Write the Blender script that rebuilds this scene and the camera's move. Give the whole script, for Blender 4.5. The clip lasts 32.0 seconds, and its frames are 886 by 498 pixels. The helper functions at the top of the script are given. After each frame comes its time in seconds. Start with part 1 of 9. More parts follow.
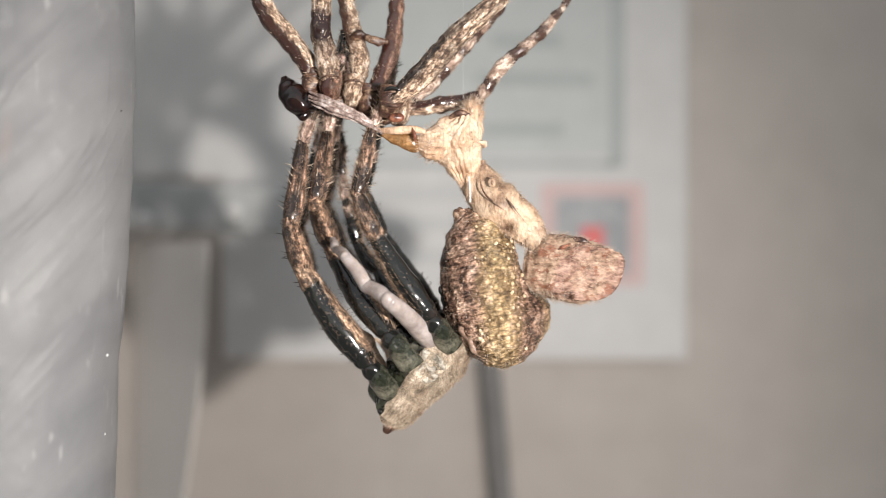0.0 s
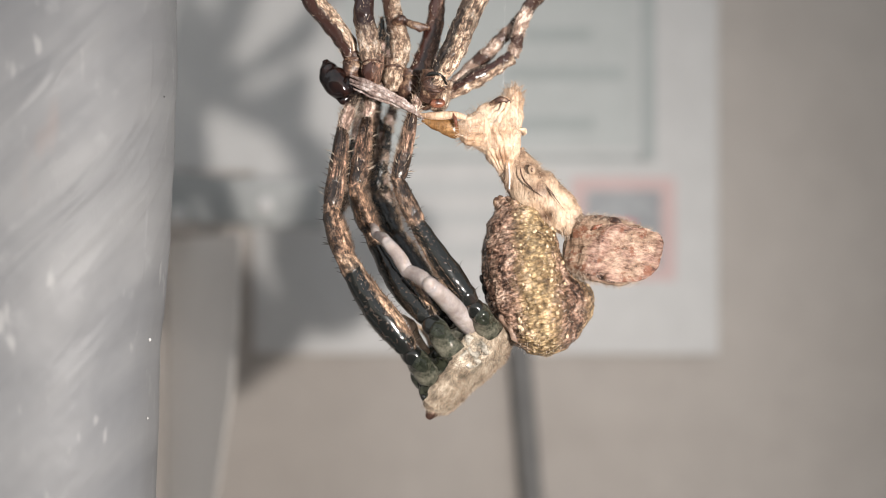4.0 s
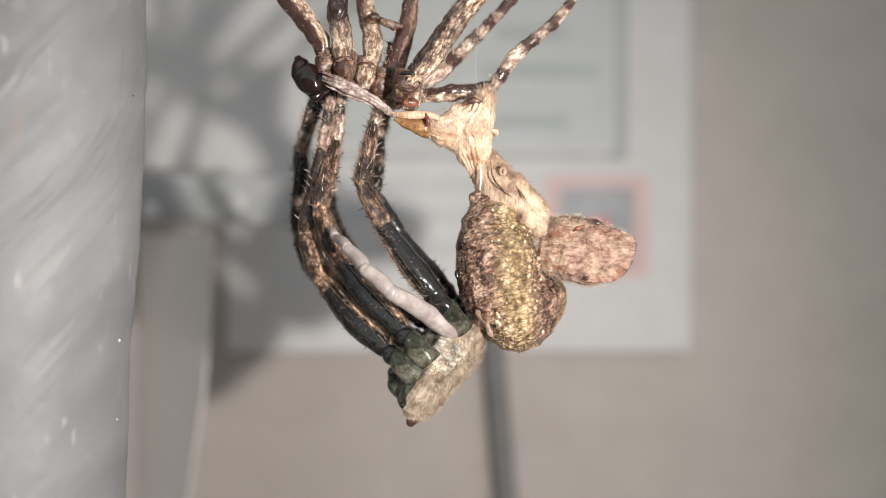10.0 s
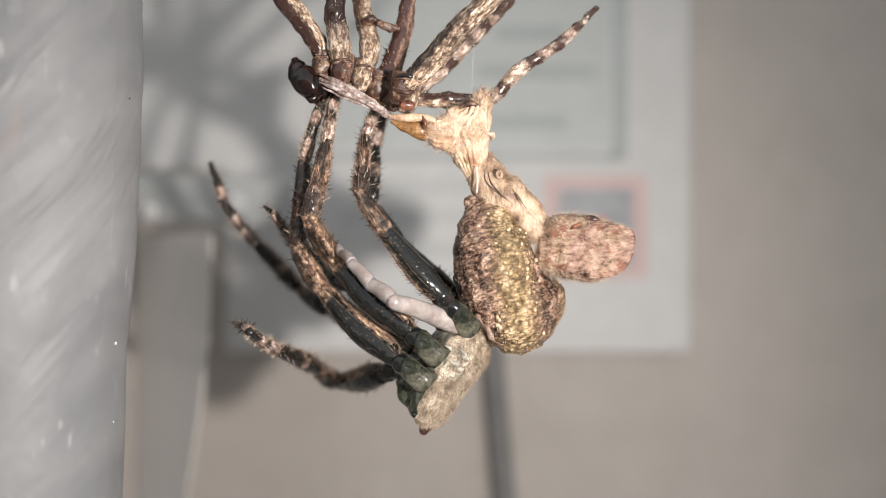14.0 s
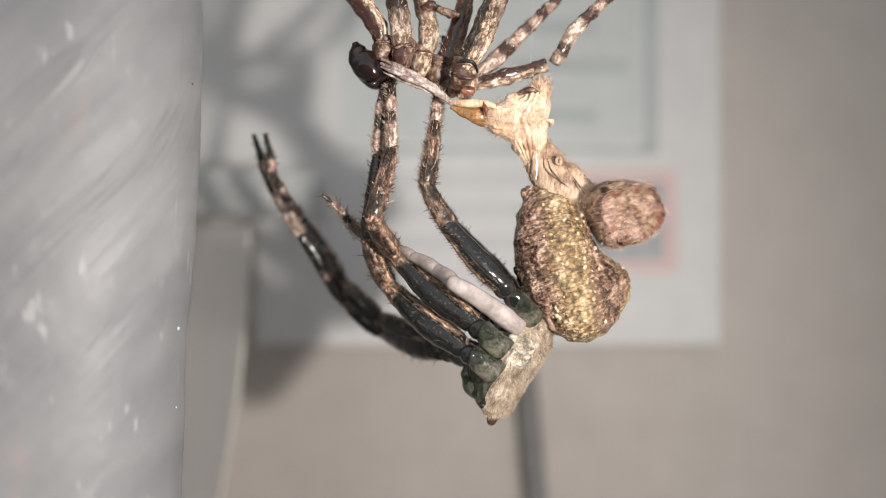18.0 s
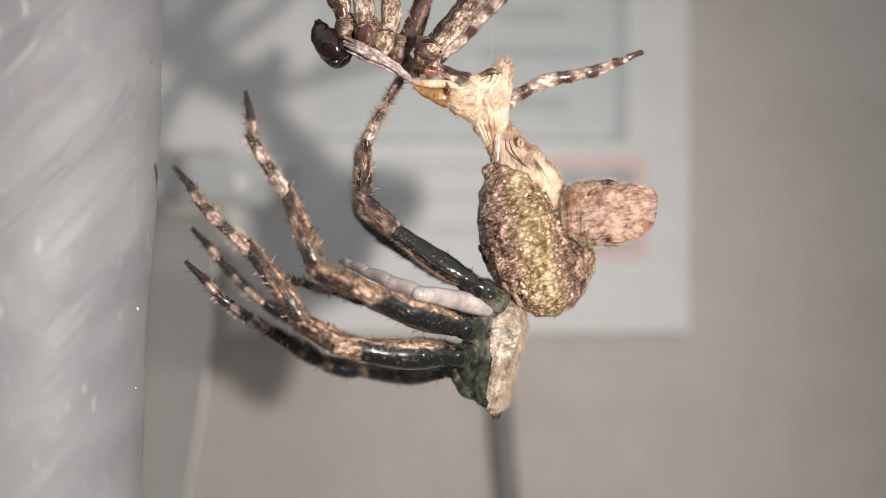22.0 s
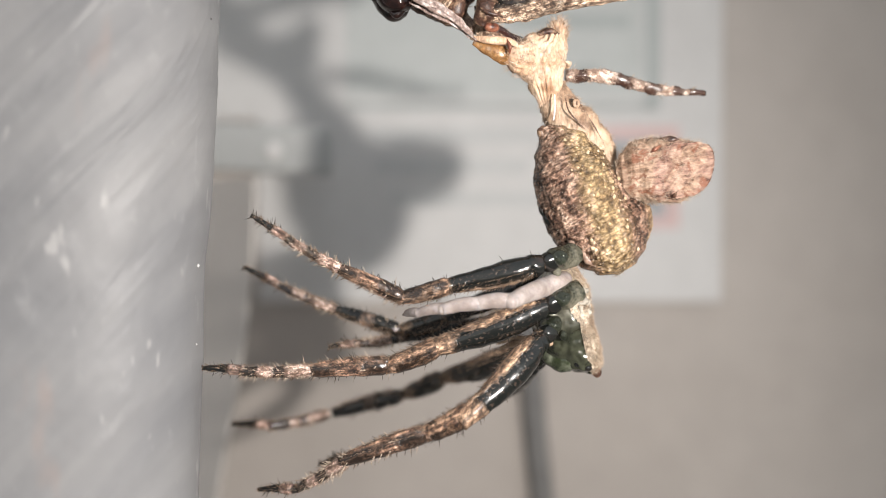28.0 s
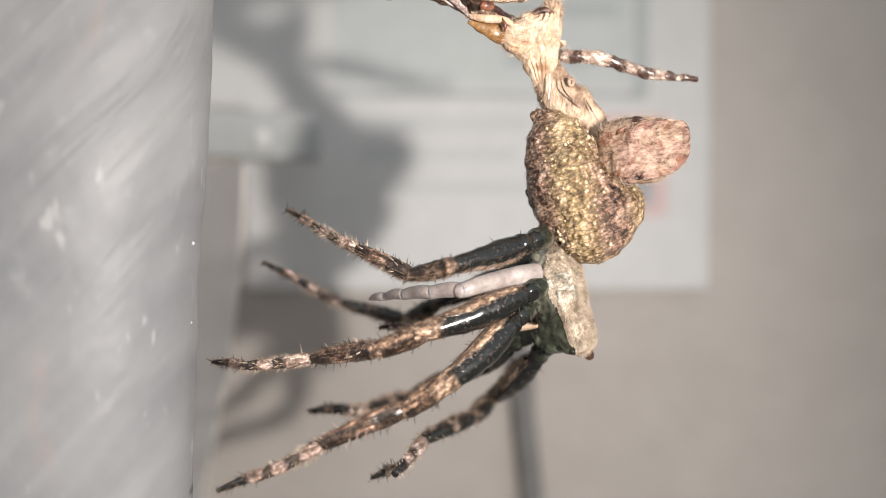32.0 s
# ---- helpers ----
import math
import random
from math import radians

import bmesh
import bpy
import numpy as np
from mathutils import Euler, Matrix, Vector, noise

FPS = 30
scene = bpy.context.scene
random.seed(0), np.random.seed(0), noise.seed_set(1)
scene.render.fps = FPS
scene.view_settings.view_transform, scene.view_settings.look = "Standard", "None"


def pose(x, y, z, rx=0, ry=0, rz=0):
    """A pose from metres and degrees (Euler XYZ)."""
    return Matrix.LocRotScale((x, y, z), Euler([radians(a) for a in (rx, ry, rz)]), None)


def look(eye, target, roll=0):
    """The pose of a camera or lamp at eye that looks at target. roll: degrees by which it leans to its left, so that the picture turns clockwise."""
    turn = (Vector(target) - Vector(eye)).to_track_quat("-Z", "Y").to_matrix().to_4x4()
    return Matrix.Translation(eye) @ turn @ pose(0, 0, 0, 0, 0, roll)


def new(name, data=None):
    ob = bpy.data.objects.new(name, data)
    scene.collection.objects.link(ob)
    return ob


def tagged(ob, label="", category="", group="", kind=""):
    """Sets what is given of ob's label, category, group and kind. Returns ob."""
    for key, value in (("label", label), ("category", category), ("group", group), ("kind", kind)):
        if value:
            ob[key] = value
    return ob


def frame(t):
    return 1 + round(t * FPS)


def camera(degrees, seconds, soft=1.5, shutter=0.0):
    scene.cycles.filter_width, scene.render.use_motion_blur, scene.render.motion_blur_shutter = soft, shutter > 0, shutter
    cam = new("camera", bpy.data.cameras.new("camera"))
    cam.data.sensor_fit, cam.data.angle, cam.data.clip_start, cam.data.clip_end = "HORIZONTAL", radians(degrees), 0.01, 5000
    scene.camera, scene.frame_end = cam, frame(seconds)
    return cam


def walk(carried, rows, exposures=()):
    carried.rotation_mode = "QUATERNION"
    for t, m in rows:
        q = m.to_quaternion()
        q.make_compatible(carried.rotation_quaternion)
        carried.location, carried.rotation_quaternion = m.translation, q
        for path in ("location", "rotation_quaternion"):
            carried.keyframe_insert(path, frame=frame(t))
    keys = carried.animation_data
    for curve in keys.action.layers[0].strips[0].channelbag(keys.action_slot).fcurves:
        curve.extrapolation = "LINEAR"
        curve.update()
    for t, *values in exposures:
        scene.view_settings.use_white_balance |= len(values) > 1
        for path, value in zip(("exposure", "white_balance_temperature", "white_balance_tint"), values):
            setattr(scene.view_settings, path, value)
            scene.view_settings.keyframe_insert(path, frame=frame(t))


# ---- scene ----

# Macro view of a freshly moulting spider that hangs from its shed skin beside a plastic jar.
# Sheet units below: 45 to the millimetre at the spider's distance.
U = 45.0
REACH = 41.044           # mm from lens to spider
MM = 0.001

# ---- camera ----
cam = camera(46.0, 32.0, soft=0.45, shutter=0.5)
cam.data.dof.use_dof = True
cam.data.dof.focus_distance = 0.0397
cam.data.dof.aperture_fstop = 31.0
walk(cam, [
    (0, pose(0.00064, -0.04104, 0.00044, 90.102, 0, 0.181)),
    (0.5, pose(0.00033, -0.04104, 0.00046, 90.111, 0, 0.694)),
    (1, pose(0.00038, -0.04104, 0.00039, 90.071, 0, 0.249)),
    (1.5, pose(-0.00006, -0.04104, 0.00023, 90.251, 0, 0.009)),
    (2, pose(-0.00044, -0.04104, 0.00014, 90.376, 0, 0.147)),
    (2.5, pose(-0.00067, -0.04104, 0.00015, 90.362, 0, 0.020)),
    (4.5, pose(0.00031, -0.04104, -0.00033, 90.265, 0, 1.519)),
    (5, pose(0.00081, -0.04104, -0.00017, 90.135, 0, 1.413)),
    (5.5, pose(0.00102, -0.04104, -0.00006, 90.129, 0, 0.757)),
    (6, pose(0.00054, -0.04104, -0.00006, 90.185, 0, 0.275)),
    (6.5, pose(0.00020, -0.04104, -0.00002, 90.168, 0, 0.283)),
    (7, pose(0.00005, -0.04104, 0.00006, 90.011, 0, -0.024)),
    (7.5, pose(-0.00003, -0.04104, 0.00020, 89.865, 0, 0.147)),
    (8, pose(-0.00030, -0.04104, 0.00036, 89.830, 0, 0.294)),
    (8.5, pose(-0.00016, -0.04104, 0.00023, 89.863, 0, -0.081)),
    (9, pose(0.00002, -0.04104, 0.00005, 89.924, 0, 0.022)),
    (9.5, pose(0.00016, -0.04104, 0.00003, 89.965, 0, 0.079)),
    (10, pose(0.00006, -0.04104, -0.00005, 90.018, 0, -0.007)),
    (10.5, pose(-0.00036, -0.04104, -0.00014, 89.961, 0, -0.220)),
    (11, pose(-0.00084, -0.04104, -0.00001, 89.728, 0, -0.180)),
    (11.5, pose(-0.00088, -0.04104, 0.00007, 89.755, 0, -0.320)),
    (12, pose(-0.00040, -0.04104, -0.00015, 89.930, 0, -0.562)),
    (12.5, pose(0.00000, -0.04104, -0.00010, 89.952, 0, -0.234)),
    (13, pose(0.00064, -0.04104, -0.00001, 89.826, 0, -0.249)),
    (13.5, pose(0.00038, -0.04104, 0.00022, 89.888, 0, -0.037)),
    (14, pose(0.00024, -0.04104, 0.00011, 89.939, 0, 0.055)),
    (14.5, pose(-0.00008, -0.04104, -0.00013, 90.041, 0, 0.033)),
    (16.5, pose(-0.00040, -0.04104, -0.00033, 89.984, 0, -0.418)),
    (17, pose(-0.00108, -0.04104, -0.00039, 89.977, 0, -0.549)),
    (17.5, pose(-0.00137, -0.04104, -0.00038, 90.011, 0, -0.966)),
    (18, pose(-0.00209, -0.04104, -0.00049, 90.021, 0, 0.023)),
    (18.5, pose(-0.00185, -0.04104, -0.00051, 90.092, 0, -0.024)),
    (19, pose(-0.00153, -0.04104, -0.00052, 90.013, 0, -0.045)),
    (19.5, pose(-0.00149, -0.04104, -0.00063, 90.078, 0, 0.205)),
    (20, pose(-0.00089, -0.04104, -0.00059, 90.018, 0, 1.369)),
    (20.5, pose(-0.00073, -0.04104, -0.00064, 89.997, 0, 1.729)),
    (21, pose(-0.00078, -0.04104, -0.00091, 89.945, 0, 0.911)),
    (21.5, pose(-0.00127, -0.04104, -0.00103, 89.732, 0, -0.209)),
    (22, pose(-0.00136, -0.04104, -0.00106, 89.770, 0, -1.043)),
    (22.5, pose(-0.00103, -0.04104, -0.00105, 89.559, 0, -1.014)),
    (23, pose(-0.00069, -0.04104, -0.00115, 89.557, 0, -0.817)),
    (23.5, pose(-0.00087, -0.04104, -0.00126, 89.719, 0, -0.600)),
    (24, pose(-0.00114, -0.04104, -0.00143, 89.625, 0, -0.931)),
    (24.5, pose(-0.00162, -0.04104, -0.00144, 89.485, 0, -0.741)),
    (25, pose(-0.00160, -0.04104, -0.00170, 89.196, 0, -0.762)),
    (25.5, pose(-0.00162, -0.04104, -0.00197, 88.758, 0, -0.555)),
    (27.5, pose(-0.00272, -0.04104, -0.00218, 88.480, 0, -0.853)),
    (28, pose(-0.00341, -0.04104, -0.00193, 88.710, 0, -0.822)),
    (28.5, pose(-0.00328, -0.04104, -0.00212, 89.063, 0, -1.448)),
    (29, pose(-0.00368, -0.04104, -0.00232, 89.194, 0, -1.343)),
    (29.5, pose(-0.00364, -0.04104, -0.00226, 89.016, 0, -2.092)),
    (30, pose(-0.00415, -0.04104, -0.00231, 89.041, 0, -1.893)),
    (30.5, pose(-0.00405, -0.04104, -0.00253, 89.070, 0, -1.611)),
    (31, pose(-0.00396, -0.04104, -0.00253, 88.636, 0, -1.962)),
    (31.5, pose(-0.00414, -0.04104, -0.00252, 88.204, 0, -2.119)),
    (32, pose(-0.00395, -0.04104, -0.00268, 88.605, 0, -1.853)),
], exposures=[(0, 0.1), (8, 0.09), (11, 0.08), (13, 0.06), (17, 0.05), (18, 0.12), (20, 0.11), (22, 0.06), (23.5, 0.06), (25.5, 0.13), (28, 0.21), (29, 0.31), (30, 0.19), (31, 0.4), (32, 0.27)])

# ---- light: dim daylight of a shaded place, and the torch beside the lens ----
world = bpy.data.worlds.new("shade")
scene.world = world
world.use_nodes = True
wn = world.node_tree
sky = wn.nodes.new("ShaderNodeTexSky")
sky.sky_type, sky.sun_disc = "NISHITA", False
sky.sun_elevation, sky.sun_rotation = radians(38), radians(200)
haze = wn.nodes.new("ShaderNodeMix")
haze.data_type = "RGBA"
haze.inputs[0].default_value = 0.8
haze.inputs[7].default_value = (4.5, 4.5, 4.4, 1.0)
wn.links.new(sky.outputs[0], haze.inputs[6])
wn.links.new(haze.outputs[2], wn.nodes["Background"].inputs[0])
wn.nodes["Background"].inputs[1].default_value = 0.14

torch = new("torch_lamp", bpy.data.lights.new("torch_lamp", "SPOT"))
torch.data.shadow_soft_size, torch.data.spot_size, torch.data.spot_blend = 0.0011, radians(95), 1.0
torch.data.energy, torch.data.color = 0.167, (1.0, 0.936, 0.886)
torch.matrix_world = look((0.0177, -0.0412, -0.0019), (-0.0228, 0.0369, -0.0130))


# ---- helpers for building ----
def at(u, v, depth=0.0):
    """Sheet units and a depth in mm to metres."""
    s = (1 + depth / REACH) / U * MM
    return Vector(((u - 784) * s, depth * MM, (441 - v) * s))


HUB = at(766, 225)


def seg(x1, y1, z1, x2, y2, z2, spin=0.0):
    """The pose of a piece whose local z runs from the first to the second place (mm); local -y faces the viewer."""
    a, b = Vector((x1, y1, z1)) * MM, Vector((x2, y2, z2)) * MM
    zax = (b - a).normalized()
    xax = Vector((0, 1, 0)).cross(zax)
    if xax.length < 1e-4:
        xax = Vector((0, 0, 1))
    xax.normalize()
    m = Matrix((xax, zax.cross(xax), zax)).transposed().to_4x4()
    return Matrix.Translation(a) @ m @ pose(0, 0, 0, 0, 0, spin)


def rel(u1, v1, u2, v2, spin=0.0, d1=0.0, d2=0.0):
    """seg() from sheet offsets against the hub, v downwards."""
    return seg(u1 / U, d1, -v1 / U, u2 / U, d2, -v2 / U, spin)


def fore(u1, v1, u2, v2, length, spin=0.0, side=-1, d1=0.0):
    """rel() for a piece of known length: what is missing across goes into depth."""
    flat = math.hypot(u2 - u1, v2 - v1)
    d2 = d1 + side * math.sqrt(max(length * length - flat * flat, 0)) / U
    return rel(u1, v1, u2, v2, spin, d1, d2)


def mesh_of(name, verts, faces, smooth=True):
    me = bpy.data.meshes.new(name)
    me.from_pydata([tuple(Vector(v) * MM) for v in verts], [], faces)
    me.update()
    if smooth:
        me.polygons.foreach_set("use_smooth", [True] * len(me.polygons))
    return me


def lay_of(ctrl, radii, sides, n):
    """For each vertex of a tube: its place across (x, y) and along (z), in mm."""
    pts = curve_points(ctrl, n)
    out, run = [], 0.0
    for k, p in enumerate(pts):
        if k:
            run += (p - pts[k - 1]).length
        s = k / n * (len(radii) - 1)
        i = min(int(s), len(radii) - 2)
        r = radii[i] + (radii[i + 1] - radii[i]) * (s - i)
        for a in range(sides):
            w = 2 * math.pi * a / sides
            out.append((math.cos(w) * r, math.sin(w) * r, run))
    return out


def laid(name, shape, lay):
    """A mesh that carries its lay as an attribute for its material."""
    me = mesh_of(name, *shape)
    flat = me.attributes.new("lay", "FLOAT_VECTOR", "POINT")
    flat.data.foreach_set("vector", np.array(lay, dtype=np.float32).ravel())
    return me


def part(name, shape, material, parent, label="", smooth=True):
    """Links (verts, faces) in mm, or a ready mesh, as one object under parent."""
    me = shape if isinstance(shape, bpy.types.Mesh) else mesh_of(name, shape[0], shape[1], smooth)
    if not me.materials:
        me.materials.append(material)
    ob = new(name, me)
    ob.parent = parent
    if name in ("bristle_coat", "fuzz", "felt", "hairs", "frayed_hairs"):
        ob["kind"] = "stuff"
    if label:
        ob["label"] = label
    return ob


def thing(name, place, label, category, **more):
    ob = new(name)
    ob.location = place
    ob.empty_display_size = 0.002
    return tagged(ob, label, category, **more)


def joined(*shapes):
    verts, faces = [], []
    for v, f in shapes:
        n = len(verts)
        verts += list(v)
        faces += [tuple(i + n for i in q) for q in f]
    return verts, faces


def loft(rings):
    """Skin over rings of equal count, closed at both ends."""
    n = len(rings[0])
    verts = [p for r in rings for p in r]
    faces = []
    for k in range(len(rings) - 1):
        for i in range(n):
            j = (i + 1) % n
            faces.append((k * n + i, k * n + j, (k + 1) * n + j, (k + 1) * n + i))
    faces.append(tuple(reversed(range(n))))
    faces.append(tuple((len(rings) - 1) * n + i for i in range(n)))
    return verts, faces


def curve_points(ctrl, n):
    """n + 1 places on a smooth line through the given ones."""
    c = [Vector(p) for p in ctrl]
    c = [c[0] * 2 - c[1]] + c + [c[-1] * 2 - c[-2]]
    m = len(c) - 3
    out = []
    for k in range(n + 1):
        s = min(k / n * m, m - 1e-6)
        i = int(s)
        t = s - i
        a, b, d, e = c[i:i + 4]
        out.append(0.5 * ((2 * b) + (d - a) * t + (2 * a - 5 * b + 4 * d - e) * t * t + (3 * b - a - 3 * d + e) * t ** 3))
    return out


def tube(ctrl, radii, sides=14, n=24, rough=0.0, grain=3.0, seed=0, flat=1.0):
    """A tube along a smooth line; radii are spread evenly over it; rough adds lumps."""
    pts = curve_points(ctrl, n)
    ref = Vector((0.13, 1, 0.07))
    rings = []
    for k, p in enumerate(pts):
        d = (pts[min(k + 1, n)] - pts[max(k - 1, 0)]).normalized()
        x = ref.cross(d).normalized()
        y = d.cross(x)
        s = k / n * (len(radii) - 1)
        i = min(int(s), len(radii) - 2)
        t = s - i
        t = t * t * (3 - 2 * t)
        r = radii[i] * (1 - t) + radii[i + 1] * t
        ring = []
        for a in range(sides):
            w = 2 * math.pi * a / sides
            q = p + x * math.cos(w) * r + y * math.sin(w) * r * flat
            if rough:
                q = q + (x * math.cos(w) + y * math.sin(w)) * rough * noise.noise(q * grain + Vector((seed * 7.3, 0, 0)))
            ring.append(q)
        rings.append(ring)
    return loft(rings)


def ball(centre, rx, ry, rz, nu=20, nv=12, rough=0.0, grain=3.0):
    rings = []
    c = Vector(centre)
    for k in range(nv + 1):
        a = math.pi * (0.02 + 0.96 * k / nv)
        ring = []
        for i in range(nu):
            b = 2 * math.pi * i / nu
            d = Vector((math.sin(a) * math.cos(b), math.sin(a) * math.sin(b), math.cos(a)))
            q = Vector((d.x * rx, d.y * ry, d.z * rz))
            if rough:
                q += d * rough * noise.noise((q + c) * grain)
            ring.append(c + q)
        rings.append(list(reversed(ring)))
    return loft(rings)


def spike(base, way, length, r, bend=0.0):
    """A fine tapering bristle."""
    way = Vector(way).normalized()
    x = way.orthogonal().normalized()
    y = way.cross(x)
    base = Vector(base)
    mid = base + way * length * 0.55 + x * bend * length
    tip = base + way * length
    v = []
    for c, s in ((base - way * r, r), (mid, r * 0.6)):
        for k in range(3):
            w = 2.0944 * k
            v.append(c + (x * math.cos(w) + y * math.sin(w)) * s)
    v.append(tip)
    f = [(0, 1, 4, 3), (1, 2, 5, 4), (2, 0, 3, 5), (3, 4, 6), (4, 5, 6), (5, 3, 6)]
    return v, f


def bristles(shape, count, length, r, lean, rnd, pick=None):
    """Bristles that stand on the faces of a shape, leaning towards lean."""
    verts, faces = shape
    out = []
    lean = Vector(lean)
    tries = 0
    while len(out) < count and tries < count * 12:
        tries += 1
        q = faces[rnd.randrange(len(faces))]
        if len(q) > 4:
            continue
        a, b, c = (Vector(verts[i]) for i in q[:3])
        nrm = (b - a).cross(c - a)
        if nrm.length < 1e-9:
            continue
        nrm.normalize()
        p = a * 0.34 + b * 0.33 + c * 0.33
        if pick and not pick(p, nrm):
            continue
        way = nrm + lean + Vector((rnd.uniform(-.3, .3), rnd.uniform(-.3, .3), rnd.uniform(-.3, .3)))
        out.append(spike(p, way, length * rnd.uniform(0.55, 1.25), r, rnd.uniform(-.06, .06)))
    return joined(*out)


# ---- materials ----
def shader(name, rough=0.5, spec=0.5):
    m = bpy.data.materials.new(name)
    m.use_nodes = True
    nt = m.node_tree
    b = nt.nodes["Principled BSDF"]
    b.inputs["Roughness"].default_value = rough
    b.inputs["Specular IOR Level"].default_value = spec
    return m, nt, b


def rgb(c):
    return (c[0], c[1], c[2], 1.0)


def coords(nt, kind="Object"):
    return nt.nodes.new("ShaderNodeTexCoord").outputs[kind]


def grain(nt, vec, scale, detail=4.0, kind="noise", rough=0.6, stretch=None):
    """A noise or cell field; scale in waves per mm."""
    if stretch:
        mp = nt.nodes.new("ShaderNodeMapping")
        mp.inputs["Scale"].default_value = stretch
        nt.links.new(vec, mp.inputs["Vector"])
        vec = mp.outputs[0]
    n = nt.nodes.new("ShaderNodeTexNoise" if kind == "noise" else "ShaderNodeTexVoronoi")
    n.inputs["Scale"].default_value = scale * 1000
    if kind == "noise":
        n.inputs["Detail"].default_value = detail
        n.inputs["Roughness"].default_value = rough
    nt.links.new(vec, n.inputs["Vector"])
    return n.outputs["Fac" if kind == "noise" else "Distance"]


def ramp(nt, fac, stops):
    r = nt.nodes.new("ShaderNodeValToRGB")
    e = r.color_ramp.elements
    e[0].position, e[1].position = stops[0][0], stops[-1][0]
    for p, _ in stops[1:-1]:
        e.new(p)
    for k, (p, c) in enumerate(stops):
        e[k].color = rgb(c) if not isinstance(c, float) else (c, c, c, 1)
    nt.links.new(fac, r.inputs[0])
    return r.outputs[0]


def mixed(nt, fac, a, b, blend="MIX"):
    x = nt.nodes.new("ShaderNodeMix")
    x.data_type, x.blend_type = "RGBA", blend
    for sock, v in ((x.inputs[0], fac), (x.inputs[6], a), (x.inputs[7], b)):
        if isinstance(v, (int, float)):
            sock.default_value = v
        elif isinstance(v, tuple):
            sock.default_value = rgb(v)
        else:
            nt.links.new(v, sock)
    return x.outputs[2]


def maths(nt, op, a, b=None, c=None):
    n = nt.nodes.new("ShaderNodeMath")
    n.operation = op
    for k, v in enumerate((a, b, c)):
        if v is None:
            continue
        if isinstance(v, (int, float)):
            n.inputs[k].default_value = v
        else:
            nt.links.new(v, n.inputs[k])
    return n.outputs[0]


def axes(nt, vec):
    s = nt.nodes.new("ShaderNodeSeparateXYZ")
    nt.links.new(vec, s.inputs[0])
    return s.outputs


def bump(nt, b, height, depth, strength=0.6):
    """depth in mm"""
    n = nt.nodes.new("ShaderNodeBump")
    n.inputs["Strength"].default_value = strength
    n.inputs["Distance"].default_value = depth * MM
    nt.links.new(height, n.inputs["Height"])
    nt.links.new(n.outputs[0], b.inputs["Normal"])


def mottled(name, dark, mid, light, scale=5.0, rough=0.55, relief=0.03, spec=0.45, fine=22.0, sss=0.0, speck=0.75):
    """Blotches at one scale and speckle at a finer one."""
    m, nt, b = shader(name, rough, spec)
    v = coords(nt)
    big = grain(nt, v, scale, 5)
    small = grain(nt, v, fine, 3)
    base = ramp(nt, big, [(0.34, dark), (0.5, mid), (0.66, light)])
    spot = ramp(nt, small, [(0.38, 0.45), (0.62, 1.25)])
    nt.links.new(mixed(nt, speck, base, spot, "MULTIPLY"), b.inputs["Base Color"])
    bump(nt, b, maths(nt, "ADD", big, maths(nt, "MULTIPLY", small, 0.5)), relief)
    if sss:
        b.inputs["Subsurface Weight"].default_value = sss
        b.inputs["Subsurface Radius"].default_value = (0.0004, 0.0003, 0.0002)
        b.inputs["Subsurface Scale"].default_value = 1.0
    return m


